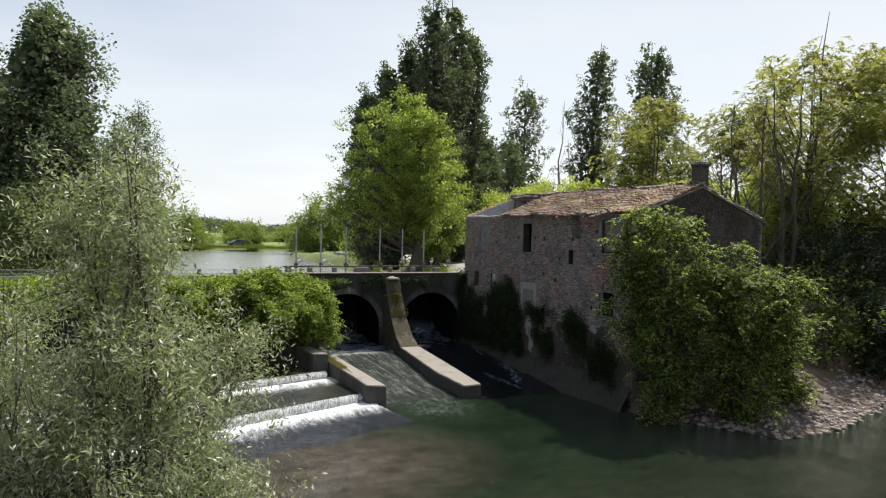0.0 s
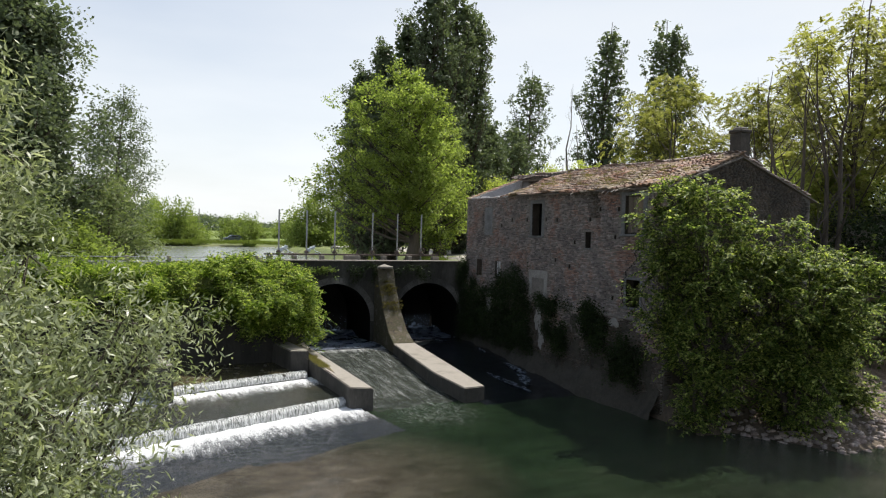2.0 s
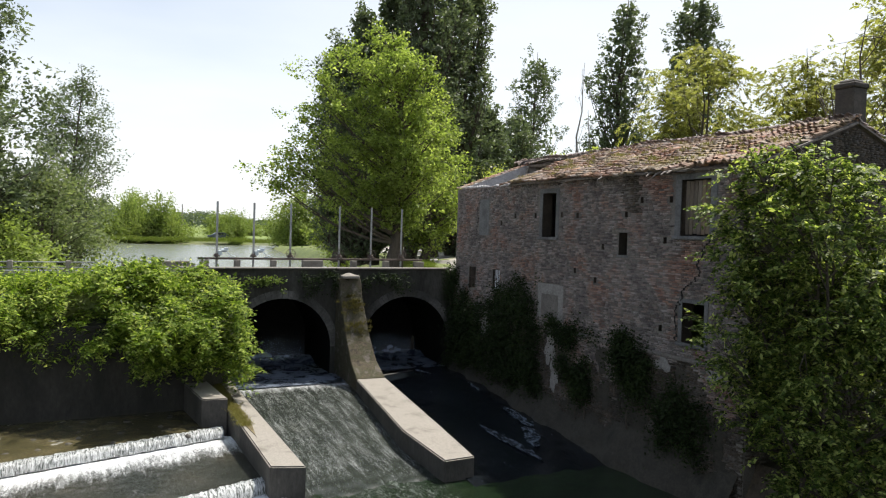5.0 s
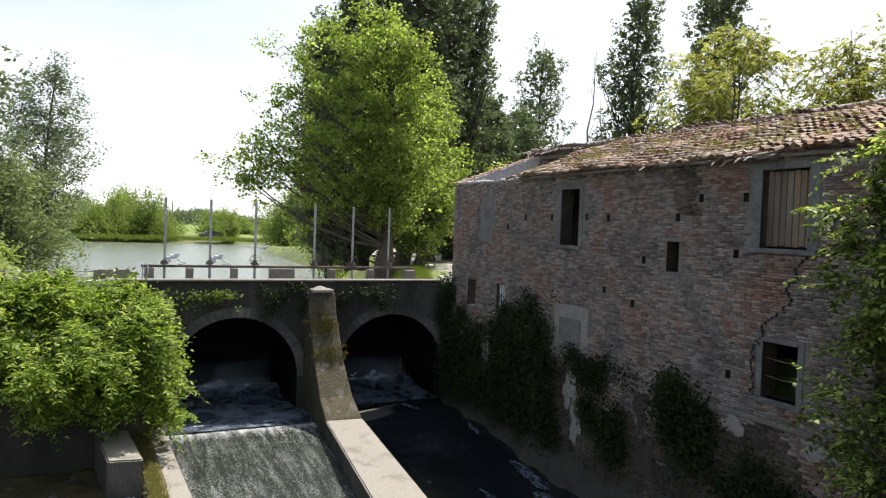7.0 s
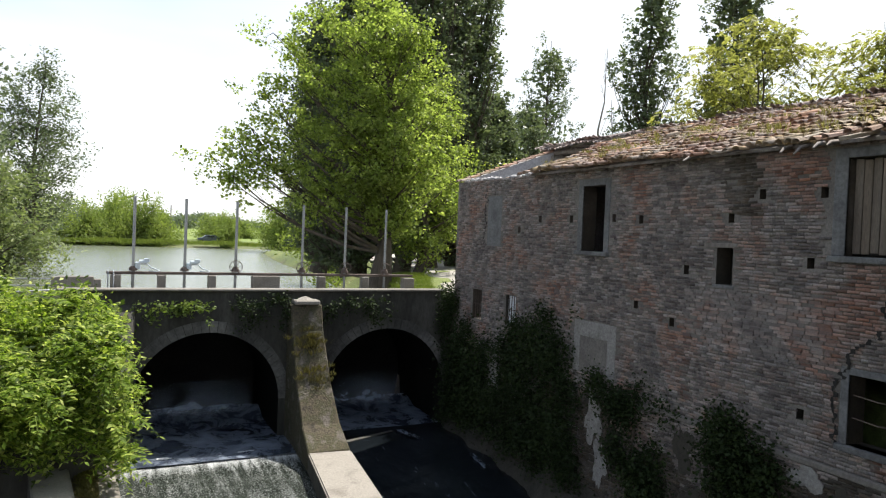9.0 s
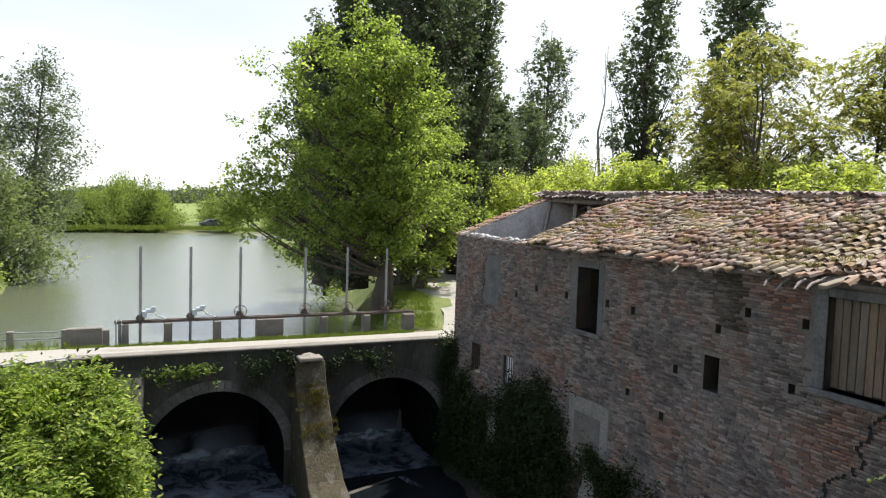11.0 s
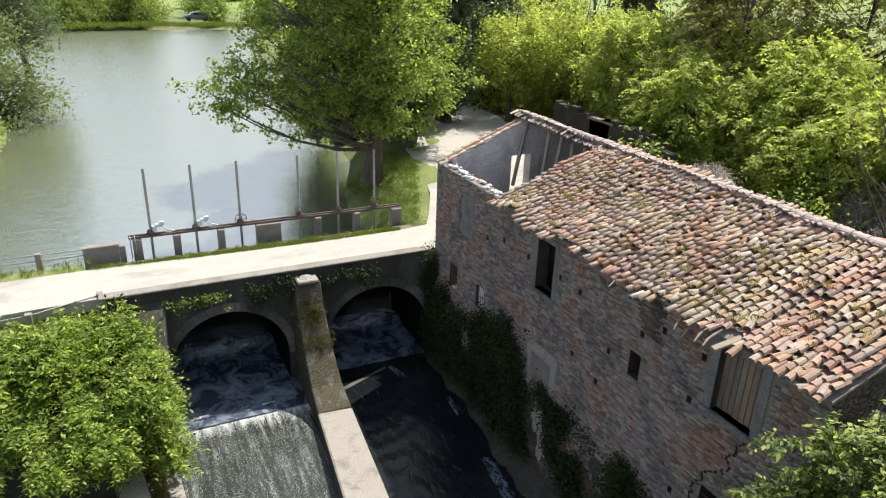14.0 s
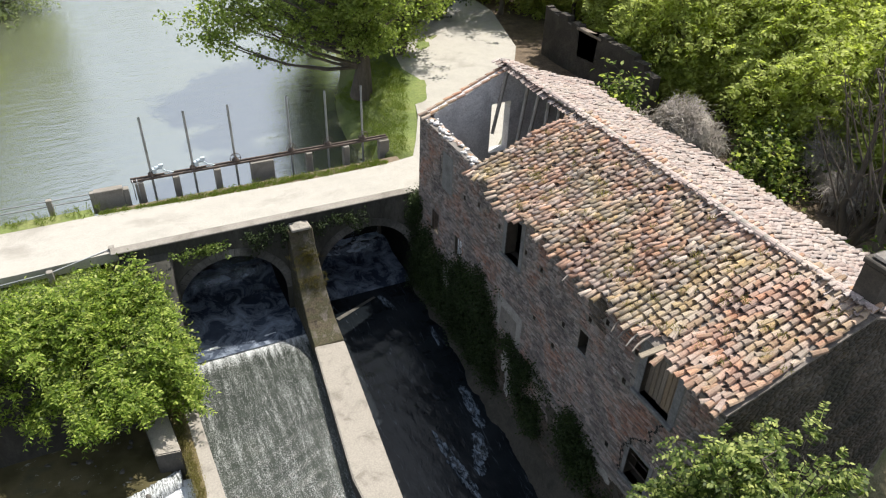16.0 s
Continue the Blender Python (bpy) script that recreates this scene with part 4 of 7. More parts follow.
def bridge_body():
    """The masonry of the bridge: a front face with two round arches that run through to the gates."""
    bm = bmesh.new()
    x0, x1, top, foot = 8.9, 19.06, 4.62, -0.7
    cols = []
    xs = [x0]
    for c, r in ARCHES:
        xs += [c + r * math.cos(math.pi - math.pi * k / 28) for k in range(29)]
    xs.append(x1)
    for x in xs:
        z = None
        for c, r in ARCHES:
            if abs(x - c) <= r + 1e-6:
                z = SPRING + math.sqrt(max(0, r * r - (x - c) ** 2))
        cols.append((x, z))
    for y, flip in ((FACE_Y, False), (BACK_Y, True)):
        head = 4.1 if flip else top
        for (xa, za), (xb, zb) in zip(cols, cols[1:]):
            inside = za is not None and zb is not None and any(abs((xa + xb) / 2 - c) < r for c, r in ARCHES)
            lo_a, lo_b = (za, zb) if inside else (foot, foot)
            q = [bm.verts.new(p) for p in ((xa, y, lo_a), (xb, y, lo_b), (xb, y, head), (xa, y, head))]
            bm.faces.new(q if not flip else q[::-1])
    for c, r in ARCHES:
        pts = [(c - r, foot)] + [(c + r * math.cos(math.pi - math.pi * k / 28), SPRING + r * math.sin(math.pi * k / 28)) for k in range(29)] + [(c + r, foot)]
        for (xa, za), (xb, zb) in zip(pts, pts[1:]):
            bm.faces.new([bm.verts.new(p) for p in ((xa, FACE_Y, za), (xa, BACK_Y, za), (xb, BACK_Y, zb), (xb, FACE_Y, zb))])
    add_box(bm, x0, x1, FACE_Y + 0.01, FACE_Y + 1.4, 4.0, 4.24)
    add_box(bm, x0, x1, FACE_Y + 1.4, BACK_Y - 0.01, 3.8, 4.1)
    bmesh.ops.remove_doubles(bm, verts=bm.verts[:], dist=0.001)
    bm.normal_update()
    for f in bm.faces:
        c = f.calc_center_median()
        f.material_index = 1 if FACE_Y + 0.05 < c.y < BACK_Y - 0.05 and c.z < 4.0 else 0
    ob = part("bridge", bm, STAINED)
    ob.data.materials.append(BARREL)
    return ob


bridge = tagged(bridge_body(), "dark stained masonry bridge with two round arches", "bridge", "", "structure")


def arch_rings():
    for c, r in ARCHES:
        bm = bmesh.new()
        n = 30
        for k in range(n):
            a0, a1 = math.pi * k / n + 0.004, math.pi * (k + 1) / n - 0.004
            lo, hi = r - 0.0, r + 0.30
            vs = []
            for y in (FACE_Y - 0.025, FACE_Y + 0.02):
                for a, rr in ((a0, lo), (a1, lo), (a1, hi), (a0, hi)):
                    vs.append(bm.verts.new((c - rr * math.cos(a), y, SPRING + rr * math.sin(a))))
            for f in ((0, 1, 2, 3), (7, 6, 5, 4), (0, 4, 5, 1), (1, 5, 6, 2), (2, 6, 7, 3), (3, 7, 4, 0)):
                bm.faces.new([vs[i] for i in f])
        bmesh.ops.recalc_face_normals(bm, faces=bm.faces[:])
        part("arch_ring", bm, RENDERED, bridge, "pale rendered arch ring")


RENDERED = surface("arch_render", [(0.35, (0.028, 0.027, 0.024)), (0.5, (0.075, 0.072, 0.066)), (0.72, (0.19, 0.182, 0.168))], 0.55, 12, 0.92, 0.4, 0.01)
arch_rings()


def road_deck():
    """The gravel road: over the bridge, along the bank to the west, and round behind the mill."""
    mid = [(-70, 38.2, 3.6, 3.2), (-20, 38.3, 3.6, 3.2), (0, 38.2, 3.2, 3.2), (6, 38.2, 3.2, 3.0), (9, 38.3, 3.1, 3.0), (12, 38.2, 2.9, 3.0), (16, 38.15, 2.8, 3.0), (19.0, 38.15, 2.9, 3.0)]
    bm = bmesh.new()
    rows = []
    for x, y, w, _ in mid:
        rows.append([bm.verts.new((x, y - w / 2 + w * k / 6, 4.60 - 0.34 * (k / 6) + (0.02 if k in (2, 4) else 0.0))) for k in range(7)])
    curve = [((20.6, 37.0), (20.5, 39.9)), ((22.0, 37.6), (21.2, 41.2)), ((24.0, 39.0), (22.3, 43.5)), ((26.2, 41.5), (23.3, 46.5)), ((28.5, 45.5), (24.2, 50.5)), ((31, 49.5), (25.2, 54.5)), ((33, 56), (26.0, 60)), ((34, 70), (29, 72)), ((36, 100), (31.5, 100))]
    for (ax, ay), (bx, by) in curve:
        rows.append([bm.verts.new((ax + (bx - ax) * k / 6, ay + (by - ay) * k / 6, 4.5 - 0.27 * k / 6 - (0.0 if ay < 60 else 0.5 * min(1, (ay - 56) / 40)))) for k in range(7)])
    for a, b in zip(rows, rows[1:]):
        for k in range(6):
            bm.faces.new((a[k], b[k], b[k + 1], a[k + 1]))
    ext = bmesh.ops.extrude_face_region(bm, geom=bm.faces[:])
    for v in [g for g in ext["geom"] if isinstance(g, bmesh.types.BMVert)]:
        v.co.z -= 0.35
    bmesh.ops.recalc_face_normals(bm, faces=bm.faces[:])
    return tagged(part("road", bm, ROAD, None, "", False), "pale dusty gravel road crossing the bridge", "road", "", "structure")


road_deck()
verge = part("verge", boxes((8.91, 19.9, 39.45, 40.22, 3.9, 4.2), bevel=0.02), EARTH)
tagged(verge, "narrow grassy verge between the road and the sluice", "verge", "", "structure")
kerb = part("kerb", boxes((8.7, 19.05, 36.5, 36.88, 4.625, 4.69), bevel=0.02), CONCRETE)
tagged(kerb, "pale concrete edge slab along the bridge", "kerb", "", "structure")


def buttress():
    """The sloping cutwater between the arches, with its pointed cap."""
    t = thing("buttress", (14.75, 35.5, 0), "sloping brick buttress between the arches with mossy pockets", "buttress")
    prof = [(36.62, 4.30), (36.2, 4.30), (36.0, 3.6), (35.3, 2.3), (34.6, 1.45), (33.85, 0.98)]
    bm = bmesh.new()
    rows = []
    for y, z in prof:
        w = 0.40 + 0.13 * (36.62 - y) / 2.8
        c = 14.68 + 0.065 * (36.2 - y) / 2.4
        rows.append([bm.verts.new((c - w, y, -0.5)), bm.verts.new((c - w, y, z)), bm.verts.new((c + w, y, z)), bm.verts.new((c + w, y, -0.5))])
    for a, b in zip(rows, rows[1:]):
        for k in range(3):
            bm.faces.new((a[k], b[k], b[k + 1], a[k + 1]))
    bm.faces.new(rows[-1])
    bmesh.ops.recalc_face_normals(bm, faces=bm.faces[:])
    part("body", soften(bm, 0.03, 1), BUTTRESS, t)
    bm = boxes((14.34, 15.02, 36.08, 36.58, 4.30, 4.42))
    bmesh.ops.create_cone(bm, cap_ends=True, segments=5, radius1=0.30, radius2=0.06, depth=0.09, matrix=pose(14.66, 36.33, 4.455, 4, -5, 38))
    part("cap", soften(bm, 0.03), PALE_CONCRETE, t, "worn broken stone cap")


BUTTRESS = surface("buttress_masonry", [(0.3, (0.026, 0.023, 0.014)), (0.42, (0.085, 0.068, 0.044)), (0.52, (0.055, 0.052, 0.022)), (0.62, (0.125, 0.108, 0.09)), (0.76, (0.18, 0.162, 0.14))], 2.8, 18, 0.95, 0.9, 0.035)
buttress()


# ---- mill house ----
FX, EX, RX, BX = 19.08, 18.62, 22.37, 26.1
Y0, YR, Y1 = 21.75, 31.9, 36.4
YW = 36.08
EAVE, RIDGE = 7.86, 9.2
SLOPE = (RIDGE - EAVE) / (RX - EX)
OPEN_WEST = [(29.25, 30.0, 6.12, 7.52), (25.88, 26.22, 5.70, 6.32), (23.0, 23.93, 6.28, 7.66), (23.06, 23.76, 3.66, 4.64), (32.62, 33.10, 4.12, 4.86), (34.40, 34.92, 4.05, 4.86)]
PUTLOGS = [(31.67, 6.81), (30.42, 6.81), (28.95, 6.83), (28.14, 6.80), (25.95, 6.82), (25.35, 7.2), (24.28, 7.19), (24.45, 6.15), (28.18, 5.14), (27.2, 4.92), (32.6, 6.55), (26.9, 5.9), (24.5, 3.9)]
OPEN_WEST += [(y - 0.06, y + 0.06, z - 0.08, z + 0.08) for y, z in PUTLOGS]


def pierced_wall(bm, at, thick, lo, hi, bottom, top, holes):
    """A wall facing -x, of thickness thick, cut by openings (lo, hi, bottom, top)."""
    us = sorted({lo, hi, *(h[0] for h in holes), *(h[1] for h in holes)})
    zs = sorted({bottom, top, *(h[2] for h in holes), *(h[3] for h in holes)})
    verts = {}

    def vert(i, k, back):
        if (i, k, back) not in verts:
            verts[i, k, back] = bm.verts.new((at + thick * back, us[i], zs[k]))
        return verts[i, k, back]

    def solid(i, k):
        if not (0 <= i < len(us) - 1 and 0 <= k < len(zs) - 1):
            return False
        u, z = (us[i] + us[i + 1]) / 2, (zs[k] + zs[k + 1]) / 2
        return not any(h[0] < u < h[1] and h[2] < z < h[3] for h in holes)

    for i in range(len(us) - 1):
        for k in range(len(zs) - 1):
            if not solid(i, k):
                continue
            for back in (0, 1):
                bm.faces.new([vert(*c, back) for c in ((i, k), (i + 1, k), (i + 1, k + 1), (i, k + 1))])
            for di, dk, a, b in ((-1, 0, (i, k), (i, k + 1)), (1, 0, (i + 1, k), (i + 1, k + 1)), (0, -1, (i, k), (i + 1, k)), (0, 1, (i, k + 1), (i + 1, k + 1))):
                if not solid(i + di, k + dk):
                    side = bm.faces.new((vert(*a, 0), vert(*b, 0), vert(*b, 1), vert(*a, 1)))
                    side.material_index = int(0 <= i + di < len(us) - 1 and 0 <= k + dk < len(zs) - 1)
    bmesh.ops.recalc_face_normals(bm, faces=bm.faces[:])
    return bm


def gable(bm, y, thick, bottom, x0=FX, x1=BX):
    """A gable wall across the house, its top following the roof."""
    t0 = RIDGE - 0.12 - SLOPE * (RX - x0)
    prof = [(x0, bottom), (x1, bottom), (x1, t0), (RX, RIDGE - 0.12), (x0, t0)]
    a = [bm.verts.new((x, y, z)) for x, z in prof]
    b = [bm.verts.new((x, y + thick, z)) for x, z in prof]
    bm.faces.new(a)
    bm.faces.new(b[::-1])
    for i in range(5):
        bm.faces.new((a[i], b[i], b[(i + 1) % 5], a[(i + 1) % 5]))
    bmesh.ops.recalc_face_normals(bm, faces=bm.faces[:])
    return bm


mill = thing("mill_house", (22.5, 29, 0), "abandoned brick water mill with a sagging tiled roof", "house")
WALL_TOP = RIDGE - 0.14 - SLOPE * (RX - FX)
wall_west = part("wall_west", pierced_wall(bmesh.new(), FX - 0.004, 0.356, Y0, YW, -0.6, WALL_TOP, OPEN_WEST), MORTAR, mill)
# opening sides get this dark colour for the shade inside the recess
wall_west.data.materials.append(DAMP_SHADED_BRICK)
wall_east = part("wall_east", boxes((BX - 0.45, BX, Y0, Y1, -0.6, WALL_TOP)), MORTAR, mill)
# gable faces away from the sun; that shade is put into its brick colour
wall_south = part("wall_south", gable(bmesh.new(), Y0, 0.45, -0.6, FX + 0.36, BX - 0.46), DAMP_SHADED_BRICK, mill)


def north_gable():
    bm = bmesh.new()
    door = (21.75, 22.55, 6.0, 7.9)
    x0, x1, y, th = FX + 0.36, BX - 0.46, Y1 - 0.42, 0.4
    top = lambda x: RIDGE - 0.12 - SLOPE * abs(RX - x)
    # lower opening at x 20.7 is unseen, added to show daylight behind the bars
    for xa, xb, za, zb in ((x0, 20.7, -0.6, None), (20.7, 21.5, -0.6, 4.25), (20.7, 21.5, 5.8, None), (21.5, door[0], -0.6, None), (door[1], x1, -0.6, None), (door[0], door[1], -0.6, door[2]), (door[0], door[1], door[3], None)):
        cuts = [xa] + ([RX] if xa < RX < xb else []) + [xb]
        for a, b in zip(cuts, cuts[1:]):
            ta, tb = (zb, zb) if zb is not None else (top(a), top(b))
            vs = [bm.verts.new(p) for p in ((a, y, za), (b, y, za), (b, y, tb), (a, y, ta), (a, y + th, za), (b, y + th, za), (b, y + th, tb), (a, y + th, ta))]
            for f in ((0, 1, 2, 3), (5, 4, 7, 6), (0, 4, 5, 1), (1, 5, 6, 2), (2, 6, 7, 3), (3, 7, 4, 0)):
                bm.faces.new([vs[i] for i in f])
    bmesh.ops.remove_doubles(bm, verts=bm.verts[:], dist=0.001)
    for v in bm.verts:
        v.co.y -= max(0, (Y1 - YW) * (RX - v.co.x) / (RX - FX))
    bmesh.ops.recalc_face_normals(bm, faces=bm.faces[:])
    return part("wall_north", bm, PLASTER, mill, "grey plastered inner gable open to the sky")


north_gable()
part("return_wall", boxes((FX - 0.002, FX + 0.5, YW + 0.002, 36.7, -0.6, 4.5)), STAINED, mill, "dark stained return wall meeting the bridge")
part("floor", boxes((FX + 0.36, BX - 0.46, Y0 + 0.46, YR - 0.31, 5.0, 5.15)), DARK, mill, "upper floor, the unlit room's darkness put into its colour")
# unseen partition up to the roof, added to keep daylight out of the rooms
part("light_block_partition", gable(bmesh.new(), YR - 0.3, 0.2, 3.5, FX + 0.36, BX - 0.46), PLASTER, mill, "unseen plastered partition added to block light from the open end")
def roof_plane(name, xa, xb, ya, yb):
    """Boards under the tiles, following the slope."""
    bm = bmesh.new()
    z = lambda x: RIDGE - 0.07 - SLOPE * abs(RX - x)
    vs = [bm.verts.new((x, y, z(x) - d)) for d in (0.05, 0.0) for x, y in ((xa, ya), (xb, ya), (xb, yb), (xa, yb))]
    for f in ((3, 2, 1, 0), (4, 5, 6, 7), (0, 1, 5, 4), (1, 2, 6, 5), (2, 3, 7, 6), (3, 0, 4, 7)):
        bm.faces.new([vs[i] for i in f])
    bmesh.ops.recalc_face_normals(bm, faces=bm.faces[:])
    return part(name, bm, WOOD, mill, "grey weathered roof boards")


roof_west = roof_plane("roof_west", EX + 0.3, RX - 0.01, Y0 - 0.1, YR)
roof_east = roof_plane("roof_east", RX + 0.01, BX + 0.3, Y0 - 0.1, Y1)

# plaster surrounds, sills, lintels; each stands a little proud of the bricks
PALE_RENDER = surface("pale_render", [(0.3, (0.15, 0.14, 0.125)), (0.5, (0.26, 0.25, 0.235)), (0.72, (0.20, 0.185, 0.17))], 2.6, 20, 0.92, 0.8, 0.02)
SURROUND = surface("grey_surround", [(0.3, (0.085, 0.085, 0.085)), (0.55, (0.16, 0.16, 0.16)), (0.75, (0.12, 0.117, 0.113))], 1.8, 16, 0.92, 0.7, 0.02)


def surround(y0, y1, z0, z1, w, top=0.14, sill=True, reveal=True):
    p = FX - 0.022
    part("surround", boxes((p, FX + 0.03, y0 - w, y0, z0, z1 + top), (p, FX + 0.03, y1, y1 + w, z0, z1 + top), (p - 0.004, FX + 0.03, y0, y1, z1, z1 + top), bevel=0.008), SURROUND, mill, "grey rendered window surround")
    if sill:
        part("sill", boxes((p - 0.07, FX + 0.2, y0 - w - 0.02, y1 + w + 0.02, z0 - 0.09, z0), bevel=0.012), SURROUND, mill, "worn stone sill")


surround(29.25, 30.0, 6.12, 7.52, 0.16)
surround(23.0, 23.93, 6.28, 7.66, 0.2)
surround(23.06, 23.76, 3.66, 4.64, 0.12, 0.10)
part("lintel", boxes((FX - 0.03, FX + 0.2, 25.78, 26.5, 6.325, 6.40), bevel=0.01), WOOD, mill, "worn wooden lintel")
part("sill", boxes((FX - 0.03, FX + 0.2, 25.82, 26.28, 5.64, 5.698), bevel=0.01), SURROUND, mill, "worn stone sill")
part("surround", boxes((FX - 0.02, FX + 0.03, 28.72, 30.12, 4.29, 4.62), (FX - 0.02, FX + 0.03, 28.72, 28.98, 3.5, 4.288), (FX - 0.02, FX + 0.03, 29.9, 30.12, 3.5, 4.288), bevel=0.01), PALE_RENDER, mill, "grey rendered surround of a blocked window")
part("blocking", boxes((FX - 0.012, FX + 0.03, 28.98, 29.9, 3.5, 4.285)), MORTAR, mill, "grey blocking of a walled-up window")
part("blocking", boxes((FX - 0.012, FX + 0.03, 33.5, 34.22, 6.1, 7.42)), SURROUND, mill, "grey blocking of a walled-up window")
part("lower_wall", boxes((FX - 0.042, FX + 0.010, Y0 + 0.02, 29.4, -0.6, 3.2)), MORTAR, mill)
part("string_course", boxes((FX - 0.10, FX + 0.02, Y0 + 0.05, 29.4, 3.20, 3.30), bevel=0.02), MORTAR, mill, "crumbling brick ledge")


def plinth():
    """The battered, crumbling foot of the river wall, running out under the water."""
    rng = np.random.default_rng(44)
    ys, zs = np.arange(Y0 + 0.1, Y1 + 0.01, 0.14), np.linspace(-0.6, 1.15, 13)
    gy, gz = np.meshgrid(ys, zs)
    head = 0.95 + 0.16 * np.sin(gy * 1.3) + 0.1 * np.sin(gy * 3.7 + 1)
    out = 0.055 + 0.52 * np.clip((head - gz) / 0.95, 0, 1.3) ** 0.8
    gx = FX - out + 0.05 * np.sin(gy * 4.3 + gz * 5) * np.sin(gz * 7 - gy) + rng.normal(size=gy.shape) * 0.018
    w = len(ys)
    i, j = np.meshgrid(np.arange(len(zs) - 1), np.arange(w - 1), indexing="ij")
    q = (i * w + j).ravel()
    part_ = sheet("plinth", np.stack([gx, gy, gz], -1).reshape(-1, 3), np.stack([q, q + w, q + w + 1, q + 1], -1), OLD_RENDER, mill, "battered crumbling plinth at the water line")
    return part_


def plaster_patch(y, z, ry, rz, mat, seed, at=0.062):
    """A ragged remnant of render still clinging to the bricks."""
    rng = np.random.default_rng(seed)
    n = 34
    a = np.linspace(0, 2 * math.pi, n, endpoint=False)
    r = 1 + 0.22 * np.sin(3 * a + seed) + 0.16 * np.sin(5 * a + 2 * seed) + 0.09 * rng.normal(size=n)
    bm = bmesh.new()
    ring = [bm.verts.new((FX - at, y + ry * q * math.cos(t), z + rz * q * math.sin(t))) for q, t in zip(r, a)]
    face = bm.faces.new(ring)
    ext = bmesh.ops.extrude_face_region(bm, geom=[face])
    for v in ext["geom"]:
        if isinstance(v, bmesh.types.BMVert):
            v.co.x -= 0.016
    bmesh.ops.recalc_face_normals(bm, faces=bm.faces[:])
    part("plaster_patch", bm, mat, mill, "ragged remnant of pale render")


# darkened for damp and for the shade at the wall's foot
OLD_RENDER = surface("crumbling_shaded_render", [(0.3, (0.018, 0.018, 0.012)), (0.48, (0.048, 0.042, 0.032)), (0.62, (0.030, 0.027, 0.019)), (0.78, (0.095, 0.084, 0.07))], 1.6, 16, 0.9, 0.8, 0.025)
plinth()
for k, (y, z, ry, rz, pale) in enumerate(((33.45, 2.8, 0.26, 0.42, 1), (29.25, 2.6, 0.26, 0.5, 1), (29.0, 1.75, 0.2, 0.45, 1), (28.6, 2.3, 0.16, 0.35, 0), (26.7, 2.7, 0.22, 0.4, 0), (26.55, 1.7, 0.3, 0.35, 0), (24.3, 3.0, 0.3, 0.16, 1), (23.7, 2.9, 0.2, 0.12, 0), (22.6, 3.0, 0.3, 0.14, 1), (27.9, 1.0, 0.4, 0.25, 0), (25.2, 1.3, 0.4, 0.3, 0), (22.5, 1.5, 0.25, 0.5, 0))):
    plaster_patch(y, z, ry, rz, PALE_RENDER if pale else OLD_RENDER, 600 + k)


def shutter():
    # near-black backing paints the shade in the gaps between planks
    sh = part("shutter", boxes((FX + 0.152, FX + 0.18, 23.01, 23.92, 6.3, 7.64), bevel=0.004), DARK, mill, "closed brown plank shutter")
    for k in range(7):
        y = 23.01 + k * 0.13
        part("plank", boxes((FX + 0.118, FX + 0.148, y + 0.006, y + 0.122, 6.315 + 0.02 * (k % 3 == 1), 7.65 - 0.015 * (k % 2)), bevel=0.005), BOARD, sh)


shutter()
# white pane added to make this window opening look bright
part("brightness_pane", boxes((FX + 0.07, FX + 0.08, 32.64, 33.08, 4.14, 4.84)), BRIGHT_PANE, mill, "white pane added for the brightness behind iron bars")
for z in (4.0, 4.32):
    tube("window_bar", [(FX + 0.1, 23.0, z + 0.02), (FX + 0.1, 23.4, z), (FX + 0.1, 23.8, z + 0.03)], [0.012] * 3, RUST, mill, 6, "rusty iron window bar")
for y0, y1, z0, z1 in ((32.62, 33.10, 4.12, 4.86), (34.40, 34.92, 4.05, 4.86)):
    for k in range(3):
        y = y0 + (y1 - y0) * (k + 1) / 4
        tube("window_bar", [(FX + 0.03, y, z0), (FX + 0.03, y, z1)], [0.012, 0.012], RUST, mill, 6, "rusty iron window bar")
    tube("window_bar", [(FX + 0.045, y0, (z0 + z1) / 2), (FX + 0.045, y1, (z0 + z1) / 2)], [0.012, 0.012], RUST, mill, 6, "rusty iron window bar")


def crack(points, width, seed):
    """Dark strip painted for the shadow where bricks have parted in a stepped crack."""
    rng = np.random.default_rng(seed)
    bm = bmesh.new()
    pts = []
    for (ya, za), (yb, zb) in zip(points, points[1:]):
        n = max(2, int(math.hypot(yb - ya, zb - za) / 0.07))
        for i in range(n):
            jog = rng.normal() * 0.045
            pts += [(ya + (yb - ya) * i / n + jog, za + (zb - za) * i / n), (ya + (yb - ya) * i / n + jog, za + (zb - za) * (i + 0.75) / n)]
    prev = None
    for y, z in pts:
        w = width * rng.uniform(0.3, 1.2)
        cur = (bm.verts.new((FX - 0.031, y - w, z)), bm.verts.new((FX - 0.031, y + w, z)))
        if prev:
            bm.faces.new((prev[0], prev[1], cur[1], cur[0]))
        prev = cur
    part("crack", bm, DARK, mill, "stepped crack in the brickwork, its shadow a dark strip")


crack([(23.0, 6.25), (23.25, 5.7), (23.3, 5.3), (23.75, 5.0), (23.8, 4.7), (24.0, 4.5), (23.95, 3.6)], 0.035, 5)
crack([(34.3, 7.5), (34.32, 6.1)], 0.02, 6)


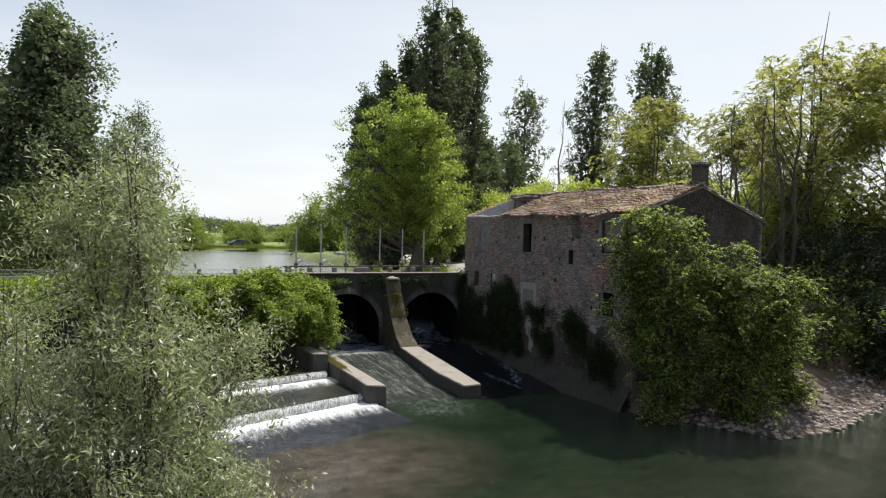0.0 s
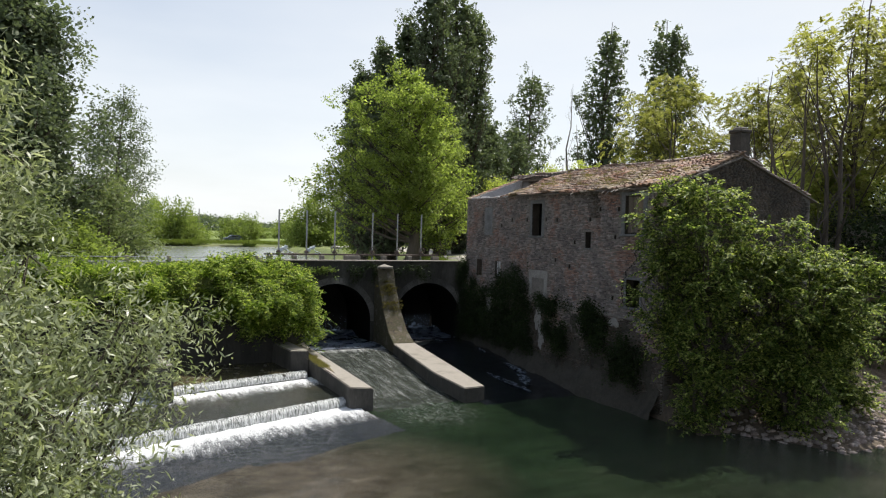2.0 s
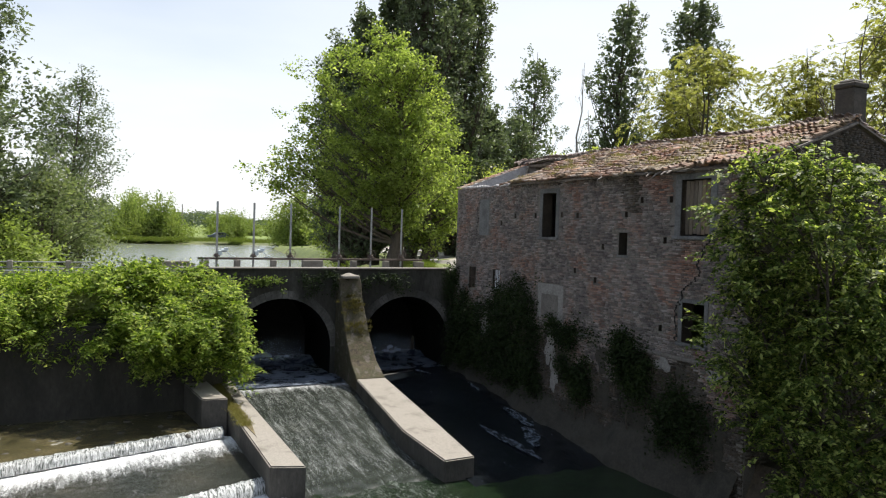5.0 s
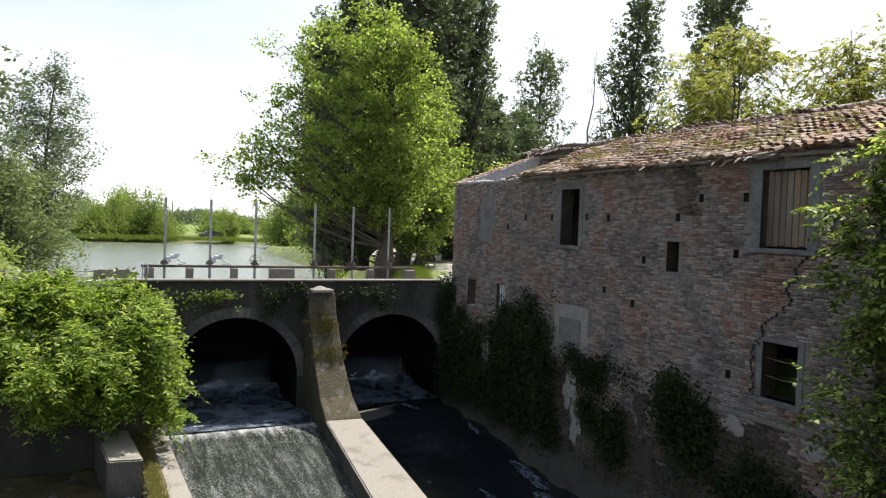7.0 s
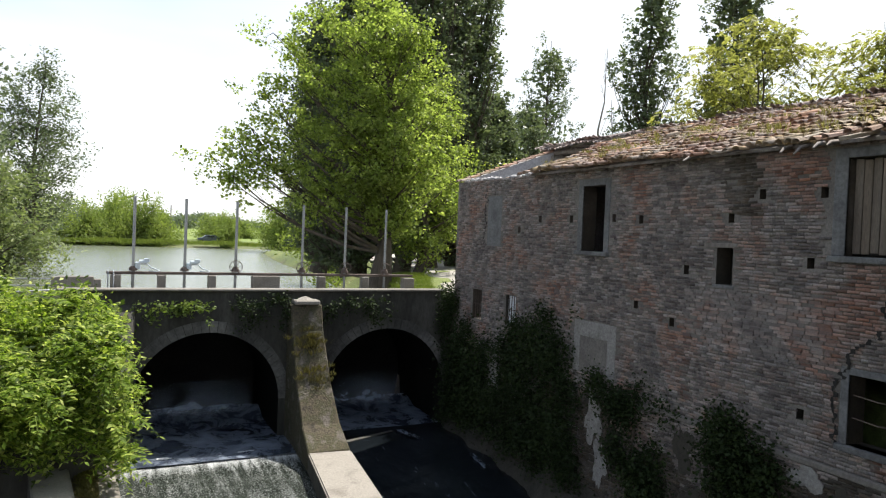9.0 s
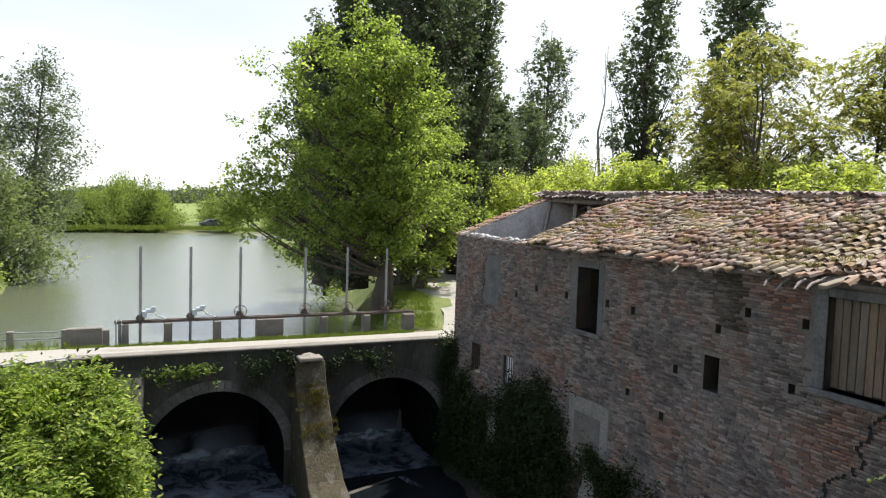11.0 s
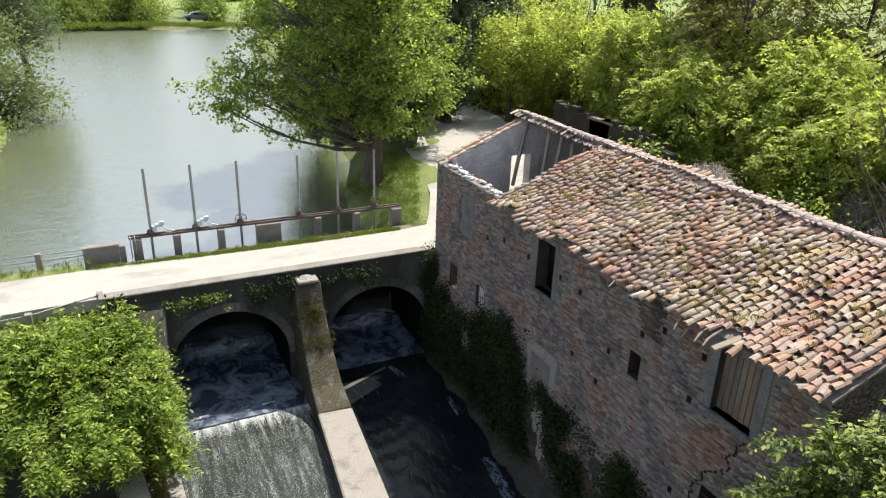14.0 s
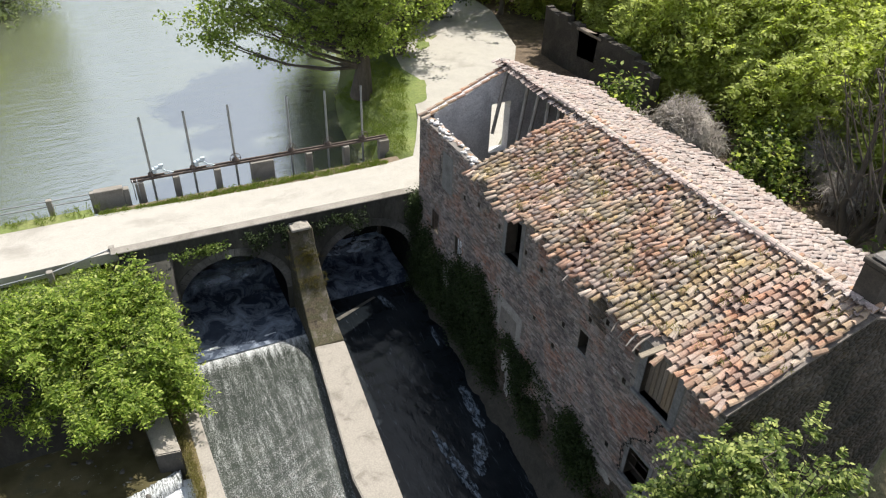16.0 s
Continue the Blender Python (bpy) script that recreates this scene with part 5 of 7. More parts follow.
def chimney():
    x, y = 22.42, 21.85
    c = part("chimney", boxes((x, x + 0.5, y, y + 0.5, 8.7, 10.0), bevel=0.02), DAMP_SHADED_BRICK, mill, "square dark brick chimney stack")
    part("cap", boxes((x - 0.035, x + 0.535, y - 0.035, y + 0.535, 10.003, 10.13), bevel=0.025), DAMP_SHADED_BRICK, c, "corbelled brick chimney head")
    part("crown", boxes((x + 0.05, x + 0.45, y + 0.05, y + 0.45, 10.133, 10.22), bevel=0.04), MORTAR, c)


chimney()

# bare rafters left hanging over the roofless end
for k, (x, y, zt, x2, y2, zb) in enumerate(((22.3, 36.0, 8.95, 21.6, 35.5, 7.0), (22.5, 34.9, 8.9, 22.0, 34.5, 6.9), (22.5, 34.2, 8.85, 21.7, 33.6, 6.6), (22.5, 33.6, 8.8, 21.9, 32.9, 6.5), (22.6, 33.1, 8.75, 22.1, 32.5, 6.7))):
    tube("rafter", [(x, y, zt), ((x + x2) / 2, (y + y2) / 2, (zt + zb) / 2 + 0.04), (x2, y2, zb)], [0.075, 0.07, 0.065], DEAD_BARK, mill, 5, "bare grey rafter hanging from the ridge", False)
tube("ridge_beam", [(RX, YR - 0.3, RIDGE - 0.16), (RX + 0.03, 34, RIDGE - 0.2), (RX, Y1 - 0.2, RIDGE - 0.16)], [0.09] * 3, WOOD, mill, 6, "bare wooden ridge beam", False)


def tile_mesh(length=0.33, r0=0.074, r1=0.058, t=0.011, seg=4, mat=None):
    """A half-round clay tile, wide end at the origin, running up the slope along +x."""
    bm = bmesh.new()
    rings = []
    for x, r in ((0, r0), (length, r1)):
        for rr in (r, r - t):
            rings.append([bm.verts.new((x, -rr * math.cos(math.pi * k / seg), rr * 0.85 * math.sin(math.pi * k / seg))) for k in range(seg + 1)])
    o0, i0, o1, i1 = rings
    for k in range(seg):
        bm.faces.new((o0[k], o0[k + 1], o1[k + 1], o1[k]))
        bm.faces.new((i0[k + 1], i0[k], i1[k], i1[k + 1]))
        bm.faces.new((i0[k], i0[k + 1], o0[k + 1], o0[k]))
    bm.faces.new((o0[0], o1[0], i1[0], i0[0]))
    bm.faces.new((o1[-1], o0[-1], i0[-1], i1[-1]))
    bmesh.ops.recalc_face_normals(bm, faces=bm.faces[:])
    me = bpy.data.meshes.new("roof_tile")
    bm.to_mesh(me)
    bm.free()
    me.materials.append(mat or TILE)
    return me


def bake(me, mats):
    """Many copies of a mesh as arrays."""
    n = len(me.vertices)
    v = np.empty(n * 3)
    me.vertices.foreach_get("co", v)
    v = np.c_[v.reshape(-1, 3), np.ones(n)]
    f = np.array([p.vertices[:] for p in me.polygons])
    return np.concatenate([(v @ np.array(m).T)[:, :3] for m in mats]), np.concatenate([f + n * k for k in range(len(mats))])


def lay_roof(parent, side, ya, yb, single, seed):
    """Rows of half-round tiles; side -1 is the slope over the river, +1 the far one."""
    rng = np.random.default_rng(seed)
    pitch, step = 0.168, 0.215
    run = math.hypot(RX - EX, RIDGE - EAVE) - 0.05
    tilt = math.degrees(math.atan(SLOPE))
    rest, channels, count = [], [], 0
    for j in range(int((yb - ya) / pitch)):
        y = ya + pitch * (j + 0.5)
        drift = 0.03 * math.sin(j * 0.37) + rng.normal() * 0.012
        for i in range(int(run / step) + 1):
            s = i * step + drift * 2 + rng.normal() * 0.012
            if i == 0:
                s += rng.uniform(-0.13, 0.10) + 0.05 * math.sin(y * 2.9)
            sag = 0.035 * math.sin(y * 0.9 + i * 0.4) + 0.02 * math.sin(y * 2.3 - i * 0.8)
            x = EX + s * math.cos(math.radians(tilt))
            z = EAVE + s * math.sin(math.radians(tilt)) + sag
            if side > 0:
                x = 2 * RX - x
            turn = 0 if side < 0 else 180
            yy = y + drift + rng.normal() * 0.012
            m = pose(x, yy, z + 0.034, rng.normal() * 6, -(tilt - 7.0 + rng.normal() * 2.6), turn + rng.normal() * 5.5)
            low = pose(x + (0.12 if side < 0 else -0.12), yy + pitch / 2, z + 0.12 * SLOPE + 0.045, 0, 0, turn) @ pose(0, 0, 0, 180 + rng.normal() * 3, (tilt - 2), 0)
            if i and not (side < 0 and i < 2 and abs(y - 23.75) < 0.3):
                channels.append(low)
            lost = rng.uniform()
            gone = side < 0 and i < 3 and abs(y - 23.75) < 0.42 - 0.14 * i
            if lost < (0.16 if i == 0 else 0.03) or gone:
                continue
            if lost < (0.4 if i == 0 else 0.13):
                m = m @ pose(rng.uniform(-0.08, 0.05), rng.uniform(-0.05, 0.05), 0.02, rng.uniform(-15, 15), rng.uniform(-5, 5), rng.uniform(-22, 22))
            if y < single and count < 300:
                ob = attach(new("roof_tile", TILE_MESH), parent)
                ob.matrix_basis = m
                count += 1
            else:
                rest.append(m)
    if rest:
        v, f = bake(TILE_MESH, rest)
        tagged(sheet("tile_field", v, f, TILE_STUFF if side < 0 else TILE_PALE, parent, "weathered terracotta roof tiles"), kind="stuff")
    v, f = bake(TILE_MESH, channels)
    tagged(sheet("channel_tiles", v, f, TILE_STUFF if side < 0 else TILE_PALE, parent, "weathered terracotta channel tiles"), kind="stuff")


TILE_MESH = tile_mesh()
RIDGE_MESH = tile_mesh(0.40, 0.115, 0.10, 0.014, 6, TILE_PALE)
for k in range(41):
    y = Y0 - 0.05 + k * 0.355
    ob = attach(new("ridge_tile", RIDGE_MESH), roof_east)
    ob.matrix_basis = pose(RX, y, RIDGE + 0.03 + 0.010 * math.sin(k * 0.5), 2 * math.sin(k * 2.1), 1.5, 90 + 1.5 * math.sin(k * 1.7))
ridge_bed = [(RX, Y0 + 0.02 + k * 1.43, RIDGE + 0.015) for k in range(11)]
tube("ridge_mortar", ridge_bed, [0.10] * 11, PALE_CONCRETE, roof_east, 8, "pale mortar bed under the ridge tiles")

part("exposed_rafter", boxes((EX + 0.02, EX + 0.62, -0.07, 0.07, -0.03, 0.03), bevel=0.01), PALE_WOOD, mill, "pale split rafter end where tiles are lost").matrix_basis = pose(0, 23.62, EAVE + 0.02, 0, 0, 0) @ pose(EX, 0, 0, 0, -math.degrees(math.atan(SLOPE)) + 6, -8) @ pose(-EX - 0.16, 0, 0)
for k, (ya, yb, dz) in enumerate(((24.0, 23.88, -0.08), (24.75, 24.6, -0.12), (24.45, 24.38, -0.16), (24.2, 24.08, -0.1), (26.6, 26.52, -0.1))):
    tube("broken_batten", [(EX + 0.30, ya, EAVE + 0.02), (EX + 0.05, (ya + yb) / 2, EAVE + 0.02 + dz * 0.4), (EX - 0.12, yb, EAVE + dz)], [0.035, 0.03, 0.018], WOOD, mill, 4, "broken grey batten hanging from the eave", False)

# coping tiles and rubble along the broken wall heads
COPING = []
for k in range(12):
    COPING.append(pose(FX + 0.25 + 0.05 * math.sin(k * 3.1), YR + 0.22 + k * 0.335, WALL_TOP - 0.02 + 0.03 * math.sin(k * 1.9), 4 * math.sin(k * 2.3), 3 * math.sin(k), 90 + 14 * math.sin(k * 1.37)) @ Matrix.Diagonal((0.9, 1.6, 0.9, 1)))
for k in range(11):
    x = FX - 0.1 + k * 0.33
    for dy in (-0.34, -0.06):
        COPING.append(pose(x, Y1 - max(0, (Y1 - YW) * (RX - x) / (RX - FX)) + dy + 0.02 * math.sin(k * 2.7), RIDGE - 0.1 - SLOPE * abs(RX - x) + 0.01, 3 * math.sin(k * 1.9), -math.degrees(math.atan(SLOPE)) + 3, 4 * math.sin(k * 1.3)))
for m in COPING:
    ob = attach(new("coping_tile", TILE_MESH), mill)
    ob.matrix_basis = m

def ruin(name, x, ya, yb, foot, top, hole, label, seed):
    """A roofless ruined wall along y, its head broken in steps, with one ragged opening under a timber lintel."""
    rng = np.random.default_rng(seed)
    t = thing(name, (x, (ya + yb) / 2, foot), label, "ruin")
    outline, y = [(ya, foot - 0.4)], ya
    while y < yb - 0.1:
        y2 = min(yb, y + rng.uniform(0.3, 0.8))
        head = top + rng.uniform(-0.3, 0.12) - 0.9 * max(0, (ya + 1.2 - y) / 1.2) * rng.uniform(0.4, 1)
        if hole and hole[0] - 0.4 < y < hole[1] - 0.1:
            y = hole[1]
            outline += [(hole[0] - 0.06, outline[-1][1]), (hole[0], hole[3]), (hole[0] + 0.08, hole[2] + 0.1), (hole[1] - 0.1, hole[2]), (hole[1], hole[3]), (hole[1] + 0.05, top)]
            continue
        outline += [(y + 0.01, head), (y2, head + rng.uniform(-0.06, 0.06))]
        y = y2
    outline.append((yb, foot - 0.4))
    bm = bmesh.new()
    face = bm.faces.new([bm.verts.new((x, *p)) for p in outline])
    ext = bmesh.ops.extrude_face_region(bm, geom=[face])
    for v in ext["geom"]:
        if isinstance(v, bmesh.types.BMVert):
            v.co.x += 0.42
    bmesh.ops.recalc_face_normals(bm, faces=bm.faces[:])
    bmesh.ops.triangulate(bm, faces=[f for f in bm.faces if len(f.verts) > 4])
    part("wall", bm, RUIN_BRICK, t)
    if hole:
        part("lintel", boxes((x - 0.03, x + 0.3, hole[0] - 0.25, hole[1] + 0.2, hole[3] + 0.004, hole[3] + 0.14), bevel=0.02), WOOD, t, "grey split timber lintel")
    return t


# the shade on the west faces is put into this brick colour
RUIN_BRICK = surface("shaded_ruin_masonry", [(0.3, (0.016, 0.014, 0.012)), (0.5, (0.036, 0.030, 0.026)), (0.75, (0.07, 0.06, 0.052))], 0.8, 10, 0.95, 0.9, 0.04)
ruin("ruined_outbuilding", 32.0, 39.2, 48.4, 3.9, 6.9, (43.6, 45.2, 5.3, 6.6), "roofless brick ruin among the young trees, coloured for its shaded side", 701)
ruin("ruined_outbuilding", 40.4, 18.5, 31.5, 3.6, 8.05, None, "long ruined brick wall behind the thicket, coloured for its shaded side", 702)

# ---- sluice gates and rail ----
GATE_Y = 40.97
sluice = thing("sluice", (14.5, 40.8, 4.2), "row of sluice gates with tall screw poles and concrete posts", "sluice gate")
# solid wall closes the arches against light from the pond side
part("back_wall", boxes((8.9, 19.4, 40.23, 40.34, -0.7, 4.12)), BARREL, sluice, "wet sluice wall, the arch's darkness put into its colour")
for xa, xb, zt in ((8.45, 9.42, 4.68), (9.86, 10.16, 4.746), (11.18, 11.42, 4.746), (12.68, 12.92, 4.746), (14.05, 14.95, 4.746), (16.25, 16.5, 4.746), (17.8, 18.05, 4.746), (19.35, 19.78, 4.72)):
    part("post", boxes((xa, xb, 40.725, 41.02, 2.0, zt), bevel=0.02), CONCRETE, sluice, "stained concrete post")
part("post", boxes((9.425, 9.62, 40.73, 41.0, 2.0, 4.60), bevel=0.02), CONCRETE, sluice, "stained concrete post")
for y in (40.86, 41.06):
    part("beam", boxes((9.75, 19.75, y - 0.03, y + 0.03, 4.75, 4.83), bevel=0.008), RUST, sluice, "long rusty steel beam")
for x in (9.8, 9.95):
    tube("bracket", [(x, 40.7, 4.1), (x, 40.7, 4.84), (x, 40.9, 4.84)], [0.02] * 3, STEEL, sluice, 6, "bent galvanised pipe bracket")
for k, x in enumerate((10.49, 11.98, 13.54, 15.72, 17.22, 18.70)):
    g = tube("screw_pole", [(x, GATE_Y, 2.0), (x, GATE_Y, 4.8), (x, GATE_Y, 7.14)], [0.045, 0.045, 0.045], STEEL, sluice, 8, "tall grey steel screw pole")
    tube("collar", [(x, GATE_Y, 4.86), (x, GATE_Y, 4.93), (x, GATE_Y, 5.0)], [0.13, 0.13, 0.07], RUST, g, 10, "round cast collar")
    part("gate", boxes((x - 0.55, x + 0.55, 41.13, 41.2, 1.6, 2.7 if k not in (2, 5) else 2.5)), WOOD, sluice, "dark wooden sluice gate")
    if k < 2:
        mb = bmesh.new()
        bmesh.ops.create_cone(mb, cap_ends=True, segments=12, radius1=0.075, radius2=0.075, depth=0.24, matrix=pose(x + 0.28, GATE_Y, 5.12, 0, 90, 0))
        add_box(mb, x + 0.05, x + 0.2, GATE_Y - 0.08, GATE_Y + 0.08, 4.92, 5.12)
        add_box(mb, x + 0.30, x + 0.46, GATE_Y - 0.06, GATE_Y + 0.06, 5.12, 5.24)
        part("gear_motor", soften(mb, 0.012), BLUE, sluice, "pale blue electric gear motor")
        pts = [(x + 0.42, GATE_Y - 0.02, 5.05), (x + 0.52, GATE_Y - 0.05, 4.95), (x + 0.68, GATE_Y - 0.05, 4.9), (x + 0.76, GATE_Y - 0.03, 4.86), (x + 0.70, GATE_Y - 0.03, 4.82), (x + 0.45, GATE_Y - 0.05, 4.86)]
        tube("cable", pts, [0.022] * 6, BLUE, sluice, 6, "looped pale conduit cable")
    else:
        ring = [(x + 0.2 * math.cos(a), GATE_Y - 0.1, 5.02 + 0.2 * math.sin(a)) for a in np.linspace(0, 2 * math.pi, 21)]
        wheel = tube("handwheel", ring, [0.014] * 21, RUST, sluice, 6, "rusty iron handwheel")
        for a in range(3):
            c, d = 0.2 * math.cos(a * math.pi / 3), 0.2 * math.sin(a * math.pi / 3)
            tube("spoke", [(x - c, GATE_Y - 0.1, 5.02 - d), (x + c, GATE_Y - 0.1, 5.02 + d)], [0.01, 0.01], RUST, wheel, 5)
        tube("shaft", [(x, GATE_Y - 0.12, 5.02), (x, GATE_Y, 5.02)], [0.025, 0.025], RUST, wheel, 6)


def jet(name, x0, x1, top, seed, label):
    """One ribbon of water tumbling from a leaking gate into the race under the arch."""
    rng = np.random.default_rng(seed)
    xs = np.linspace(x0, x1, max(6, int((x1 - x0) / 0.03)))
    edge = np.sin(np.linspace(0.25, math.pi - 0.25, len(xs)))
    v = np.array([[(x + 0.2 * (x - (x0 + x1) / 2) * t + rng.normal() * 0.006, 40.22 - 1.5 * t ** 0.9 * (0.7 + 0.3 * e) + rng.normal() * 0.01, top - (top - 0.62) * t ** 1.3 * (1.02 - 0.12 * e * t) + rng.normal() * 0.008) for t in np.linspace(0, 1, 9)] for x, e in zip(xs, edge)])
    n = 9
    a, k = np.meshgrid(np.arange(len(xs) - 1), np.arange(n - 1), indexing="ij")
    q = a * n + k
    tagged(sheet(name, v.reshape(-1, 3), np.stack([q, q + 1, q + n + 1, q + n], -1).reshape(-1, 4), JET, None, "", True), label, "water", "", "structure")


def mist(name):
    """Thin spray over dark water, densest low down, skylight's blue put into its colour."""
    m, nd, lk, bsdf = nodes_of(name)
    co = object_coords(nd, lk)
    sep = nd.new("ShaderNodeSeparateXYZ")
    lk.new(co, sep.inputs[0])
    off = [math_node(nd, lk, 'ABSOLUTE', math_node(nd, lk, 'SUBTRACT', sep.outputs[0], x)) for x, _ in ARCHES]
    side = math_node(nd, lk, 'DIVIDE', math_node(nd, lk, 'MINIMUM', *off), 1.7)
    plume = math_node(nd, lk, 'SUBTRACT', 1.0, math_node(nd, lk, 'MULTIPLY', side, side))
    tall = nd.new("ShaderNodeMapRange")
    tall.inputs[1].default_value, tall.inputs[2].default_value = 0.0, 3.2
    lk.new(sep.outputs[2], tall.inputs[0])
    rise = ramp(nd, lk, tall.outputs[0], [(0.25, (0, 0, 0)), (0.31, (1, 1, 1)), (0.38, (0.5,) * 3), (0.54, (0, 0, 0))])
    puff = ramp(nd, lk, noise_tex(nd, lk, 1.5, 5, co, 0.55, 1.0), [(0.34, (0, 0, 0)), (0.66, (0.85,) * 3)])
    fade = math_node(nd, lk, 'MULTIPLY', math_node(nd, lk, 'MULTIPLY', puff, rise), math_node(nd, lk, 'MAXIMUM', plume, 0.0))
    bsdf.inputs["Base Color"].default_value = (0.50, 0.58, 0.70, 1)
    bsdf.inputs["Roughness"].default_value = 0.8
    clear = nd.new("ShaderNodeBsdfTransparent")
    ms = nd.new("ShaderNodeMixShader")
    lk.new(fade, ms.inputs[0])
    lk.new(clear.outputs[0], ms.inputs[1])
    lk.new(bsdf.outputs[0], ms.inputs[2])
    lk.new(ms.outputs[0], nd["Material Output"].inputs[0])
    return m


JET = mist("spray_under_gates")
for k, (a, b, zt) in enumerate(((10.38, 14.06, 2.5), (15.36, 19.04, 2.55))):
    jet("gate_fall", a, b, zt, 400 + k, "pale water tumbling from a leaking gate")


# ---- roadside fences ----
def fence(name, pts, label, height, rails):
    f = thing(name, (pts[0][0], pts[0][1], pts[0][2]), label, "fence")
    for x, y, z in pts:
        part("post", boxes((x - 0.09, x + 0.09, y - 0.09, y + 0.09, z - 0.4, z + height), bevel=0.015), CONCRETE, f, "short stained concrete post")
    for dz in rails:
        tube("rail", [(x, y, z + dz) for x, y, z in pts], [0.022] * len(pts), STEEL, f, 6, "thin steel rail")
    return f


fence("roadside_fence", [(8.4, 40.85, 4.2)] + [(7.0 - 1.9 * k, 40.85 + 0.02 * k, 4.2) for k in range(14)], "low concrete post fence with pipe rails beside the pond", 0.46, (0.2, 0.4))
fence("roadside_fence", [(8.75, 36.95, 4.25), (6.95, 36.35, 4.2)] + [(5.1 - 1.9 * k, 36.2, 4.2) for k in range(10)], "low concrete post fence with pipe rails above the brambles", 0.45, (0.38,))

# ---- trees round the pond ----
PLANE_SHAPE = [(0.16, 0.6), (0.26, 1.8), (0.38, 2.9), (0.52, 3.2), (0.7, 2.8), (0.87, 2.0), (0.95, 1.2), (1.0, 0.4)]
tree("plane_tree", (21.0, 47.5, 4.1), 13.4, 0.42, PLANE_SHAPE, 60, 12, 40, 0.15, LEAF_PLANE, "tall broad-crowned tree with fresh green leaves beside the pond",
     seed=11, upsweep=0.5, bough=0.5, clump=(0.22, 0.22, 0.14), aspect=0.75, up=0.55, hang=0.35, lean=(-1.6, -0.5), outer=0.3, base=0.24, flat=0.7, core=900, core_leaf=0.24,
     extra=[(15.0, 45.6, 11.6), (14.9, 45.4, 9.4), (13.9, 45.2, 9.8), (14.6, 45.3, 10.2), (15.7, 45.8, 9.7), (16.8, 46.2, 10.4), (15.4, 45.4, 10.6), (16.4, 46, 12.4), (15.6, 46.4, 14.2), (16.8, 46.4, 15.2), (17.2, 46.4, 8.6), (16.2, 46.0, 8.2), (13.3, 45.5, 8.9), (13.8, 45.5, 8.2), (14.4, 45.5, 8.8), (15.6, 45.7, 8.6)] + [(17.6 + 1.2 * math.sin(k * 2.4), 46.6 + 0.9 * math.cos(k * 1.9), 7.8 + 0.85 * k) for k in range(10)])
tree("maple_tree", (24.6, 51.5, 4.1), 11.5, 0.3, [(0.1, 1.0), (0.3, 2.4), (0.65, 2.4), (0.88, 1.5), (1.0, 0.4)], 46, 11, 36, 0.155, LEAF_PLANE, "rounded fresh green tree crowding the bend of the road",
     seed=12, upsweep=0.5, bough=0.52, clump=(0.22, 0.22, 0.14), aspect=0.75, up=0.55, hang=0.35, outer=0.5, base=0.14, flat=0.7, core=500, core_leaf=0.35)
for k, (x, y, h) in enumerate(((37.0, 52.5, 8.4), (33.6, 56.0, 8.2), (40.5, 49.5, 8.2), (38.5, 57.0, 8.8))):
    tree("elm_tree", (x, y, 4.0), h, 0.18, [(0.36, 0.6), (0.5, 2.4), (0.75, 2.7), (0.92, 1.4), (1.0, 0.3)], 34, 11, 22, 0.2, LEAF_YOUNG, "slim tree with a high leafy crown shading the road", seed=130 + k, upsweep=0.7, bough=0.6, clump=(0.26, 0.26, 0.16), flat=0.5, up=0.8, base=0.38, group="roadside trees", twigs=False)
POPLAR_SHAPE = [(0.03, 1.0), (0.12, 1.8), (0.4, 2.2), (0.7, 2.1), (0.86, 1.6), (0.95, 0.95), (1.0, 0.45)]
for k, (x, y, top) in enumerate(((20.8, 57, 19.5), (21.9, 54.8, 21.8), (22.8, 56, 24.0), (24.6, 54, 27.0), (27.3, 55.8, 28.5), (29.3, 57, 26.5))):
    tree("poplar", (x, y, 4.1), top - 4.1, 0.4, POPLAR_SHAPE, 155, 6, 14, 0.225, LEAF_POPLAR, "tall dark columnar poplar behind the mill pond", seed=20 + k, upsweep=2.2, bough=0.24, clump=0.17, group="poplars", outer=0.55, base=0.06, flat=1.4, twigs=False, core=2000, core_leaf=0.5)
for k, (x, y, top, w) in enumerate(((53.2, 82, 28.5, 1.8), (45.5, 74, 19.5, 1.55), (46.8, 60, 28.2, 1.3), (48.3, 51.5, 26.2, 1.4), (34.5, 62, 17.5, 1.1), (37, 66, 18.5, 1.1))):
    tree("poplar", (x, y, 4.1), top - 4.1, 0.36, [(a, b * w) for a, b in POPLAR_SHAPE], 130, 6, 14, 0.25, LEAF_POPLAR, "tall dark columnar poplar standing over the mill roof", seed=40 + k, upsweep=2.2, bough=0.24, clump=0.17, group="poplars", outer=0.55, base=0.06, flat=1.4, twigs=False, core=1900, core_leaf=0.5)
for k, (x, y, top, w) in enumerate(((40.6, 43.7, 18.9, 4.2), (46.0, 41.0, 18.8, 3.7), (36.5, 27.5, 20.0, 4.4), (42, 25, 18.5, 4.2))):
    tree("locust_tree", (x, y, 4.1), top - 4.1, 0.26, [(0.25, 0.5), (0.45, 0.8 * w), (0.7, w), (0.88, 0.7 * w), (1.0, 0.25)], 60, 11, 4, 0.24, LEAF_LOCUST, "airy yellow-green locust tree in flower", seed=60 + k, upsweep=0.8, bough=0.6, clump=(0.26, 0.26, 0.2), flat=0.7, aspect=0.5, spray=(0.55, 5, 0.5), group="locust trees", base=0.3, stems=2)
